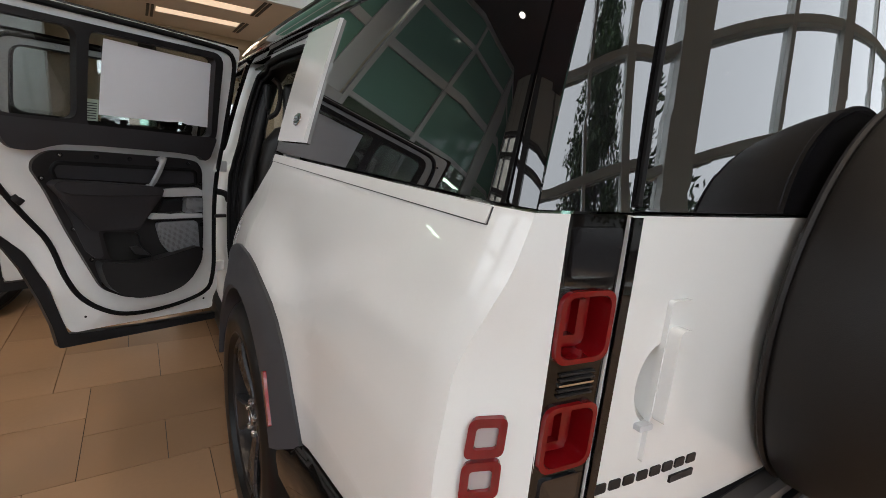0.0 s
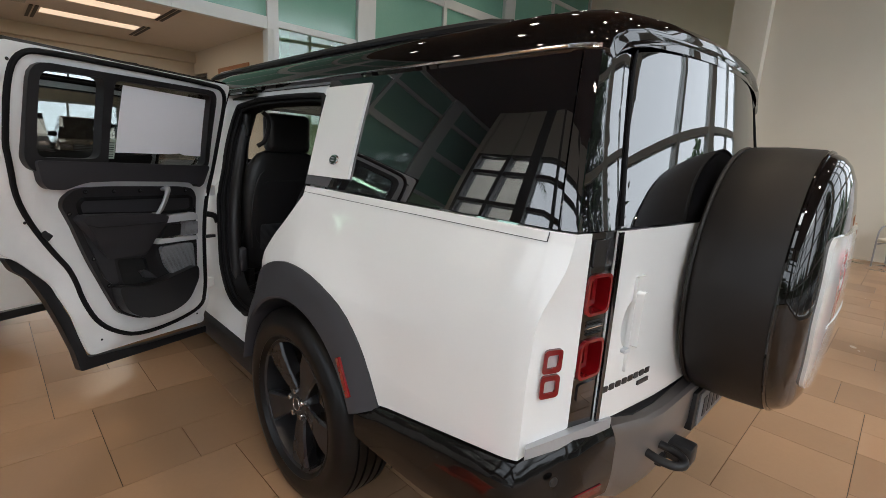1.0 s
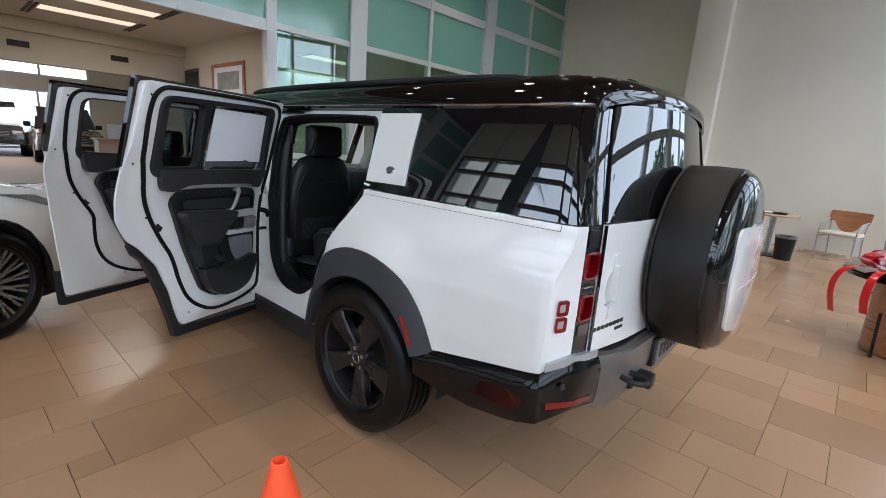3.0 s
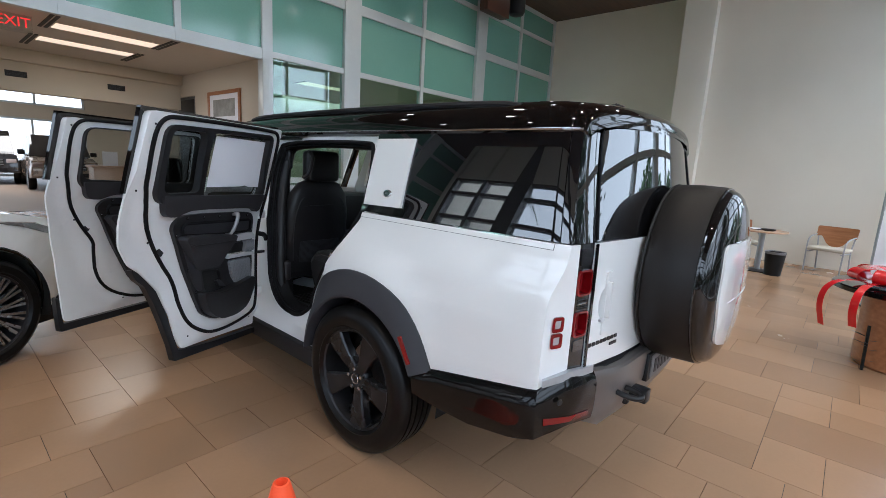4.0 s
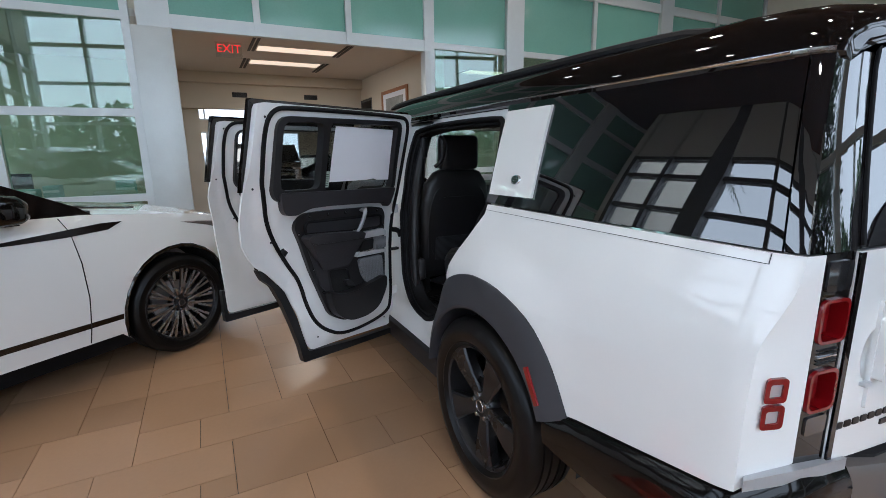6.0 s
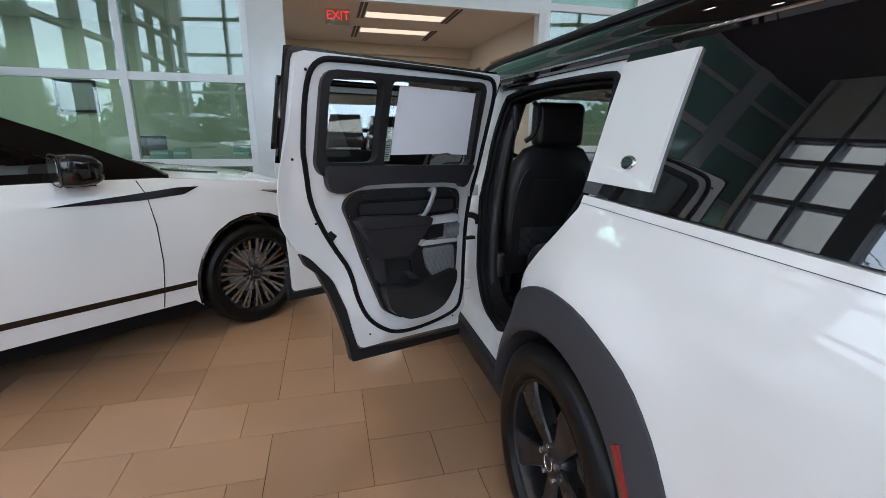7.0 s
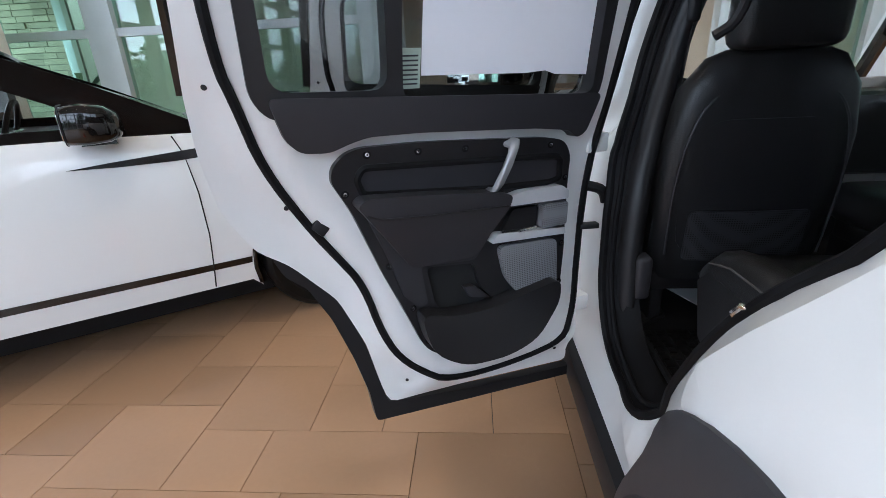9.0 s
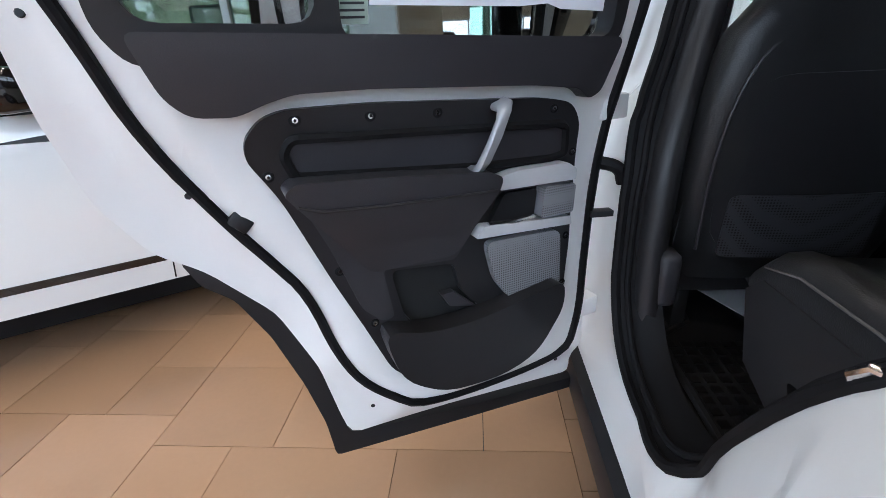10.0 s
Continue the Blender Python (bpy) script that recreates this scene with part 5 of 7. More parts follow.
    part("window_glass", panel(hole, sheet(-0.032), 0.004, vcuts=[1.4, 1.5, 1.6]), DOORGLASS if rear else CARGLASS, dr, "tinted window")
    pad = rounded([(0.920, 1.334), (0.895, 1.250), (0.868, 1.222), (0.807, 1.217), (0.765, 1.233), (0.722, 1.244), (0.60, 1.243), (0.28, 1.226), (0.165, 1.212), (0.135, 1.188), (0.108, 1.202), (0.092, 1.303)], 0.018)
    part("belt_pad", soft(panel(pad, sheet(-0.090), 0.034, vcuts=[1.25, 1.30]), 0.016, 60, 3), TRIM, dr, "padded charcoal upper trim")
    trim = rounded([(0.804, 1.180), (0.776, 1.210), (0.740, 1.221), (0.60, 1.220), (0.235, 1.199), (0.165, 1.184), (0.132, 1.14), (0.120, 1.02), (0.112, 0.85), (0.122, 0.68), (0.190, 0.585), (0.345, 0.552), (0.497, 0.567), (0.592, 0.628), (0.648, 0.77), (0.694, 0.880), (0.765, 1.07), (0.808, 1.147)], 0.035)
    pocket = rounded([(0.577, 0.880), (0.430, 0.862), (0.415, 0.788), (0.36, 0.728), (0.522, 0.722), (0.555, 0.765)], 0.02)
    part("lower_trim", soft(panel(trim, sheet(-0.080), 0.024, [pocket], vcuts=zc), 0.012, 60, 3), TRIMLO, dr, "dark lower door trim")
    part("pocket_back", panel([(s * 1.02 - 0.01, z) for s, z in pocket], sheet(-0.0605), 0.003), CARPET, dr)
    part("pocket_floor", soft(panel([(0.45, 0.765), (0.385, 0.748), (0.44, 0.80), (0.47, 0.80)], sheet(-0.095), 0.02), 0.004), TRIM, dr)
    rec = rounded([(0.735, 1.174), (0.750, 1.150), (0.735, 1.108), (0.375, 1.075), (0.195, 1.068), (0.160, 1.075), (0.172, 1.135), (0.190, 1.143)], 0.012)
    part("recess", panel(rec, sheet(-0.0825), 0.002), TRIM, dr, "soft charcoal recess panel")
    # Raised dark ring: the shade at the recess's step, put in as colour.
    part("recess_rim", tube([at(s, z, -0.083) for s, z in rec], 0.009, 6, loop=True), RUBBER, dr)
    arm = rounded([(0.766, 1.094), (0.744, 1.111), (0.575, 1.097), (0.388, 1.076), (0.350, 1.062), (0.354, 1.030), (0.400, 0.928), (0.43, 0.885), (0.62, 0.890), (0.69, 0.99), (0.745, 1.066)], 0.022)
    part("armrest", soft(panel(arm, lambda s, z, d: at(s, z, lerp(z, [0.88, 0.95, 1.03, 1.06], [-0.088, -0.105, -0.136, -0.142]) + d * lerp(z, [0.88, 0.95, 1.05], [0.2, 0.45, 1.0])), 0.064, vcuts=[0.90, 0.93, 0.96, 1.0, 1.03, 1.05]), 0.012, 60, 4), TRIM, dr, "padded charcoal armrest")
    part("lower_panel", soft(panel(rounded([(0.735, 1.06), (0.69, 0.95), (0.645, 0.81), (0.605, 0.768), (0.578, 0.772), (0.594, 0.888), (0.43, 0.874), (0.388, 0.93), (0.372, 1.02)], 0.012), sheet(-0.086), 0.007, vcuts=[0.85, 0.9, 0.95, 1.0]), 0.002, 60), TRIM, dr, "charcoal panel under the armrest")
    part("armrest_seam", tube([at(s, z, -0.1425) for s, z in ((0.745, 1.070), (0.709, 1.055), (0.59, 1.045), (0.365, 1.035))], 0.003, 6), TRIMLO, dr)
    binp = rounded([(0.622, 0.775), (0.52, 0.738), (0.40, 0.735), (0.158, 0.772), (0.160, 0.70), (0.238, 0.592), (0.345, 0.562), (0.490, 0.572), (0.590, 0.640)], 0.05)
    part("door_bin", soft(panel(binp, sheet(-0.135), 0.058, vcuts=[0.65, 0.7]), 0.02, 60, 3), TRIMLO, dr, "black door bin")
    bar1 = rounded([(0.337, 1.053), (0.300, 1.060), (0.170, 1.060), (0.142, 1.042), (0.140, 1.017), (0.340, 1.023)], 0.006)
    bar2 = rounded([(0.391, 0.922), (0.372, 0.946), (0.140, 0.928), (0.136, 0.907)], 0.005)
    for bo in (bar1, bar2):
        part("grey_bar", soft(panel(bo, sheet(-0.112), 0.033), 0.004, 60), GREYTRIM, dr, "pale grey trim bar")
    part("release_lever", soft(panel(rounded([(0.352, 0.938), (0.318, 1.008), (0.232, 1.006), (0.234, 0.936)], 0.012), sheet(-0.096), 0.016), 0.005, 60), SATIN, dr, "black release lever with bright edge")
    part("lever_edge", tube([at(0.356, 0.946, -0.102), at(0.30, 0.944, -0.108), at(0.238, 0.942, -0.102)], 0.006, 8), CHROME, dr)
    part("tweeter_grille", soft(panel(rounded([(0.223, 1.012), (0.138, 1.008), (0.134, 0.937), (0.225, 0.937)], 0.01), sheet(-0.112), 0.035), 0.004, 60), GRILLE, dr, "perforated grey tweeter grille")
    part("speaker_grille", soft(panel(rounded([(0.360, 0.902), (0.156, 0.893), (0.146, 0.738), (0.184, 0.722), (0.288, 0.736), (0.335, 0.800)], 0.025), sheet(-0.098), 0.020), 0.006, 60), GRILLE, dr, "perforated grey speaker grille")
    bar = [(0.347, 1.197, -0.080), (0.350, 1.195, -0.108), (0.358, 1.180, -0.122), (0.376, 1.138, -0.131), (0.394, 1.095, -0.132), (0.402, 1.076, -0.122), (0.404, 1.070, -0.080)]
    rings = []
    for i, (s, z, n) in enumerate(bar):
        wide = 0.019 - 0.0011 * i
        (s0, z0, n0), (s1, z1, n1) = bar[max(0, i - 1)], bar[min(len(bar) - 1, i + 1)]
        run = at(s1, z1, n1) - at(s0, z0, n0)
        side = Vector((0.0, -0.92, -0.39))
        depth = side.cross(run).normalized() * 0.0075
        c = at(s, z, n)
        rings.append([c + side * wide * a + depth * b for a, b in ((-1, 0.4), (-0.75, 1), (0.75, 1), (1, 0.4), (1, -0.4), (0.75, -1), (-0.75, -1), (-1, -0.4))])
    part("pull_handle", loft(rings), SILVER, dr, "satin silver grab handle", 50)
    for s, z in ((0.724, 1.204), (0.60, 1.199), (0.474, 1.193), (0.211, 1.176), (0.778, 1.115), (0.680, 0.905), (0.622, 0.767), (0.584, 0.655), (0.136, 1.075), (0.126, 0.735), (0.124, 0.865)):
        p = at(s, z, -0.081)
        sc = part("screw", turned([(0.0, 0.0015), (0.0085, 0.0015), (0.0100, 0.0)], 14, Matrix.Translation(p) @ pose(0, 0, 0, 0, 90, 0)), RUBBER, dr, "exposed trim screw")
        part("screw_head", turned([(0.0018, 0.0012), (0.0022, 0.003), (0.0048, 0.0028), (0.0055, 0.001)], 12, Matrix.Translation(p) @ pose(0, 0, 0, 0, 90, 0)), CHROME, sc)
    p = at(0.836, 1.030, -0.034)
    part("latch", box((-0.002, -0.020, -0.014), (0.014, 0.020, 0.014), 0.004, Matrix.Translation(p) @ pose(0, 0, 0, -45, 0, 0)), SATIN, dr, "black door latch")
    for s, z in ((1.005, 1.665), (1.022, 1.36), (0.905, 1.09), (0.637, 0.502), (0.09, 0.45)):
        part("bolt", turned([(0.0, 0.002), (0.0045, 0.002), (0.006, 0.0)], 10, Matrix.Translation(at(s, z, flank(s, z) - 0.002)) @ pose(0, 0, 0, 0, 90, 0)), SATIN, dr)
    for z in (0.62, 1.16):
        part("hinge", box((-0.03, -0.045, -0.028), (0.02, 0.03, 0.028), 0.006, Matrix.Translation(at(0.01, z, -0.04))), JAMB, dr, "white painted door hinge")
    part("check_strap", box((-0.005, -0.03, -0.008), (0.10, 0.0, 0.008), 0.003, Matrix.Translation(at(0.03, 0.90, -0.05)) @ pose(0, 0, 0, 0, 0, 70)), SATIN, dr, "black door check strap")
    part("wire_boot", tube(smoothed([at(0.03, 1.03, -0.05), at(-0.01, 1.02, -0.09), at(-0.02, 0.98, -0.10)], 2), 0.016, 8), RUBBER, dr)
    if rear:
        lab = part("window_label", panel(rect(0.588, 1.338, 0.650, 1.420), sheet(-0.0395), 0.001), surface("pale_green_label", (0.42, 0.50, 0.42), 0.7, vary=0.1), dr, "pale green window label with plain bars")
        for i in range(7):
            part("label_bar", panel(rect(0.594, 1.346 + i * 0.0095, 0.644 - 0.006 * (i % 3), 1.3495 + i * 0.0095), sheet(-0.0408), 0.0008), ARCH, lab)
        sh = part("paper_sheet", panel([(0.590, 1.642), (0.118, 1.634), (0.110, 1.350), (0.22, 1.355), (0.25, 1.364), (0.31, 1.360), (0.586, 1.364)], sheet(-0.041), 0.0012, vcuts=[1.4, 1.5, 1.6]), PAPER, dr, "blank white paper sheet fixed to the window")
    else:
        mi = part("door_mirror", soft(box((-0.02, -0.10, 1.30), (0.24, 0.03, 1.50), m=Matrix.Translation((-nsk(1.3) - 0.24, -0.16, 0))), 0.03, seg=3), GLOSS, dr, "gloss black door mirror")
        part("mirror_glass", box((0.01, -0.004, 1.325), (0.20, 0.0, 1.475), 0.0, Matrix.Translation((-nsk(1.3) - 0.24, -0.262, 0))), surface("mirror_glass", (0.8, 0.8, 0.8), 0.02, metal=1.0, vary=0.0, spread=0.0), mi)
    return dr


open_door((-0.905, 1.205, 0.0), -61.2, True)
open_door((-0.905, 2.31, 0.0), -61.2, False)
# ---- the white saloon-height car alongside ----
vel = thing("white_car", "sleek white car with black roof and many-spoked wheels", "car", pose(-2.74, 3.17, 0, 0, 0, 36))


def vw(X, z):
    base = lerp(X, [-3.9, -3.6, -3.2, -2.5, -0.5, 0.0, 0.3, 0.55, 0.75, 0.88, 0.95], [0.72, 0.86, 0.93, 0.965, 0.965, 0.957, 0.93, 0.86, 0.74, 0.58, 0.45])
    return base * lerp(z, [0.26, 0.38, 0.60, 0.86, 1.03, 1.09, 1.18], [0.955, 0.985, 1.0, 0.990, 0.972, 0.955, 0.91])


VTOP = [(0.93, 0.62), (0.90, 0.80), (0.80, 0.90), (0.55, 0.990), (0.2, 1.060), (-0.2, 1.105), (-0.55, 1.145), (-0.9, 1.155), (-1.6, 1.165), (-2.4, 1.185), (-3.2, 1.215), (-3.7, 1.22), (-3.86, 1.10), (-3.90, 0.7), (-3.82, 0.42), (-3.6, 0.30)]
arcp = lambda cx, a0, a1: [(cx + 0.435 * math.cos(t), 0.400 + 0.445 * math.sin(t)) for t in np.linspace(a0, a1, 16)]
VOUT = [(0.86, 0.30)] + VTOP + [(-3.30, 0.24)] + arcp(-2.874, math.pi + 0.35, -0.35) + [(-2.40, 0.300), (-0.46, 0.300)] + arcp(0.0, math.pi + 0.35, -0.25)
VX = [-3.7, -3.4, -2.9, -2.4, -1.6, -0.8, -0.4, -0.2, 0.0, 0.2, 0.4, 0.55, 0.7, 0.8, 0.87]
VZ = [0.3, 0.42, 0.55, 0.68, 0.8, 0.88, 0.94, 0.98, 1.03, 1.07, 1.11, 1.15]
topz = lambda X: lerp(X, [p[0] for p in reversed(VTOP[2:12])], [p[1] for p in reversed(VTOP[2:12])])
for sgn in (-1, 1):
    side = lambda out=0.0, s=sgn: (lambda X, z, d: (X, s * (vw(X, z) - d + out), z))
    part("body_side", panel(VOUT, side(), 0.02, ucuts=VX, vcuts=VZ), WHITE, vel, "white painted body side")
    part("sill_stripe", panel([(-2.43, 0.418), (-0.45, 0.412), (-0.445, 0.448), (-2.43, 0.456)], side(0.003), 0.006, ucuts=VX), GLOSS, vel, "black line along the sill")
    part("side_blade", soft(panel([(-1.15, 1.030), (-0.95, 1.022), (-0.70, 1.022), (-0.45, 1.036), (-0.35, 1.078), (-0.48, 1.082), (-0.78, 1.060), (-0.98, 1.046)], side(0.006), 0.008, ucuts=VX), 0.002), surface("bronze_black_blade", (0.010, 0.006, 0.005), 0.22, vary=0.1, spec=0.3), vel, "black and bronze side blade")
    part("door_gap", tube([side(0.0012)(X, z, 0) for X, z in ((-0.70, 1.14), (-0.665, 1.05), (-0.64, 0.85), (-0.635, 0.62), (-0.65, 0.42), (-0.66, 0.31))], 0.0035, 6), CARPET, vel)
    part("door_gap", tube([side(0.0012)(X, z, 0) for X, z in ((-1.87, 1.16), (-1.89, 0.85), (-1.85, 0.5), (-1.81, 0.31))], 0.0035, 6), CARPET, vel)
    part("door_handle", soft(panel(rect(-1.66, 1.015, -1.44, 1.040, 0.01), side(0.004), 0.006), 0.002), WHITE, vel, "flush white door handle")
    part("handle_gap", panel(rect(-1.665, 1.008, -1.435, 1.014), side(0.0015), 0.003), CARPET, vel)
    part("headlamp", soft(panel([(0.06, 1.015), (0.40, 0.975), (0.72, 0.87), (0.80, 0.80), (0.62, 0.845), (0.30, 0.955)], side(0.004), 0.01, ucuts=VX), 0.002), surface("smoked_headlamp", (0.06, 0.045, 0.04), 0.06, coat=1.0), vel, "slim dark headlamp")
    part("lamp_edge", tube([side(0.006)(X, z, 0) for X, z in ((0.10, 1.012), (0.42, 0.970), (0.72, 0.870))], 0.005, 6), CLEAR, vel)
    part("wheel_liner", loft([[(0.44 * math.cos(t) + cx, sgn * y, 0.385 + 0.44 * math.sin(t)) for t in np.linspace(-0.3, math.pi + 0.3, 20)] for y in (0.55, 0.94) for cx in (0.0,)], closed=False), CARPET, vel)
    part("wheel_liner", loft([[(0.44 * math.cos(t) - 2.874, sgn * y, 0.385 + 0.44 * math.sin(t)) for t in np.linspace(-0.3, math.pi + 0.3, 20)] for y in (0.55, 0.94)], closed=False), CARPET, vel)
    part("arch_lip", tube([side(0.0)(X, z, 0.004) for X, z in arcp(0.0, math.pi + 0.3, -0.2)], 0.012, 6), GLOSS, vel)
    # greenhouse side
    gy = lambda out=0.0, s=sgn: (lambda X, z, d: (X, s * (lerp(z, [1.12, 1.66], [0.895, 0.655]) - d + out), z))
    go = [(-0.50, 1.135), (-0.57, 1.195), (-1.01, 1.41), (-1.40, 1.575), (-1.70, 1.63), (-2.4, 1.655), (-3.0, 1.585), (-3.62, 1.36), (-3.68, 1.20), (-2.4, 1.17), (-0.95, 1.14)]
    gw = [(-0.98, 1.205), (-1.12, 1.30), (-1.43, 1.445), (-1.75, 1.545), (-2.4, 1.59), (-2.9, 1.54), (-3.3, 1.39), (-3.35, 1.24), (-2.4, 1.215)]
    part("window_frame", panel(go, gy(), 0.03, [gw], vcuts=[1.15, 1.25, 1.35, 1.45, 1.52]), GLOSS, vel, "gloss black pillars")
    part("side_window", panel(gw, gy(-0.012), 0.005, vcuts=[1.25, 1.35, 1.45]), CARGLASS, vel, "clear side window")
    part("centre_pillar", panel([(-1.92, 1.19), (-2.08, 1.19), (-2.12, 1.59), (-2.00, 1.59)], gy(0.002), 0.012), GLOSS, vel)
    pw = lambda v: math.copysign(abs(v) ** 0.45, v)
    mir = part("door_mirror", loft([[(X, sgn * (y0 + w * pw(math.cos(t))), zc + hh * pw(math.sin(t))) for t in np.linspace(0, 2 * math.pi, 25)[:-1]] for X, y0, w, zc, hh in ((-0.885, 0.975, 0.05, 1.215, 0.025), (-0.90, 0.985, 0.095, 1.222, 0.055), (-0.94, 0.99, 0.122, 1.228, 0.078), (-1.02, 0.995, 0.130, 1.232, 0.088), (-1.09, 0.995, 0.126, 1.232, 0.084), (-1.10, 0.995, 0.116, 1.232, 0.074))]), GLOSS, vel, "gloss black door mirror", 50)
    part("mirror_seam", tube([(-1.096, sgn * (0.995 + 0.126 * pw(math.cos(t))), 1.232 + 0.084 * pw(math.sin(t))) for t in np.linspace(0, 2 * math.pi, 33)[:-1]], 0.003, 6, loop=True), CARPET, mir)
    part("mirror_glass", panel(rect(-0.108, -0.066, 0.108, 0.066, 0.03), lambda u, v, d, q=sgn: (-1.102 - d, q * 0.995 + u, 1.232 + v), 0.003), CHROME, mir, "mirror glass")
    part("mirror_foot", soft(panel([(-1.06, 1.135), (-0.92, 1.135), (-0.93, 1.17), (-1.05, 1.17)], lambda u, v, d, q=sgn: (u, q * (0.86 + d), v), 0.13), 0.01), GLOSS, mir)
    for X in (0.0, -2.874):
        w = new("wheel")
        w.parent = vel
        w.matrix_local = pose(X, sgn * 0.82, 0.385, sgn * -90, 0, 0)
        tagged(w, "dark wheel with many bright thin spokes")
        if sgn == -1 and X == 0.0:
            wheel_parts(w, 0.385, 0.285, 0.125, 15, RIM, True)
            first = w
        else:
            for o in list(first.children):
                c = o.copy()
                scene.collection.objects.link(c)
                c.parent = w
rows = []
for X in (-0.58, -0.4, -0.1, 0.2, 0.5, 0.7, 0.8, 0.87):
    w, e = vw(X, topz(X)), topz(X)
    rows.append([(X, w * t, e + 0.055 * (1 - t * t) * lerp(X, [-0.6, 0.6, 0.87], [1, 1, 0.3]) - 0.002) for t in np.linspace(-1, 1, 17)])
part("bonnet", loft(rows, closed=False), WHITE, vel, "white bonnet")
part("nose", loft([[(lerp(abs(t), [0, 0.7, 1], [0.97, 0.95, 0.88]) - dx, t * 0.60, z) for t in np.linspace(-1, 1, 13)] for z, dx in ((0.30, 0.06), (0.5, 0.0), (0.72, 0.0), (0.86, 0.06))], closed=False), WHITE, vel)
part("grille", box((0.93, -0.42, 0.62), (0.975, 0.42, 0.76), 0.01), SATIN, vel, "black front grille")
for sy in (-1, 1):
    part("bonnet_vent", soft(panel(rounded([(-0.42, 0.47), (-0.05, 0.50), (-0.03, 0.535), (-0.10, 0.56), (-0.40, 0.56)], 0.02), lambda X, y, d, s=sy: (X, s * y, topz(X) + 0.055 * (1 - (y / vw(X, topz(X))) ** 2) + 0.006 - d), 0.012, ucuts=[-0.3, -0.2, -0.1]), 0.003), GLOSS, vel, "black bonnet vent")
part("wiper_cowl", panel([(-0.80, -0.78), (-0.50, -0.86), (-0.44, 0.0), (-0.50, 0.86), (-0.80, 0.78)], lambda X, y, d: (X, y, 1.145 + 0.05 * (1 - (y / 0.9) ** 2) + 0.012 - d), 0.02, ucuts=[-0.7, -0.6], vcuts=[-0.5, 0, 0.5]), SATIN, vel, "black wiper cowl")
part("windscreen", panel([(-0.80, 0.0), (0.80, 0.0), (0.64, 1.0), (-0.64, 1.0)], lambda y, t, d: (-0.60 - 0.98 * t + 0.06 * (1 - (y / 0.8) ** 2), y, 1.175 + 0.435 * t - 0.02 * t * t + 0.02 * (1 - (y / 0.8) ** 2)), 0.006, ucuts=[-0.5, -0.25, 0, 0.25, 0.5], vcuts=[0.25, 0.5, 0.75]), CARGLASS, vel, "raked clear windscreen")
rings = []
for X, e, c in ((-1.40, 1.575, 0.03), (-1.75, 1.635, 0.045), (-2.4, 1.66, 0.05), (-3.0, 1.59, 0.05), (-3.55, 1.45, 0.04)):
    hw = lerp(e, [1.12, 1.66], [0.895, 0.655])
    rings.append([(X, hw * t, e + c * (1 - t * t)) for t in np.linspace(-1, 1, 13)] + [(X, hw * t * 0.97, e - 0.02 + c * (1 - t * t)) for t in np.linspace(1, -1, 13)])
part("roof", loft(rings), GLOSS, vel, "gloss black roof")
part("tail", loft([[(-3.88 + 0.25 * abs(t) ** 3, t * 0.80, z) for t in np.linspace(-1, 1, 13)] for z in (0.35, 0.7, 1.10, 1.22)], closed=False), WHITE, vel)
part("rear_deck", panel(rect(-3.88, -0.75, -3.3, 0.75), lambda X, y, d: (X, y, lerp(X, [-3.88, -3.3], [1.21, 1.54]) - d), 0.01), PRIV, vel)
part("underbody", box((-3.6, -0.80, 0.15), (0.75, 0.80, 0.34), 0.03), RUBBER, vel)
part("cabin", box((-3.5, -0.84, 0.35), (-0.55, 0.84, 1.00), 0.02), CARPET, vel)
part("dashboard", soft(box((-0.95, -0.80, 0.95), (-0.50, 0.80, 1.14)), 0.04), TRIMLO, vel, "black dashboard")
part("steering_wheel", tube([(-1.52 + 0.06 * math.sin(t), 0.38 + 0.18 * math.cos(t), 1.16 + 0.17 * math.sin(t)) for t in np.linspace(0, 2 * math.pi, 33)[:-1]], 0.016, 8, loop=True), LEATHER, vel, "black steering wheel")
part("wheel_spoke", tube([(-1.50, 0.21, 1.15), (-1.50, 0.55, 1.15)], 0.018, 6, flat=0.5), CHROME, vel)
for y in (-0.38, 0.38):
    part("seat_back", box((-0.10, -0.23, 0.0), (0.06, 0.23, 0.62), 0.05, pose(-1.75, y, 0.85, 0, -14, 0), seg=3), LEATHER, vel, "black seat back")
    part("seat_headrest", box((-0.05, -0.13, 0.64), (0.05, 0.13, 0.80), 0.04, pose(-1.75, y, 0.85, 0, -14, 0), seg=3), LEATHER, vel)


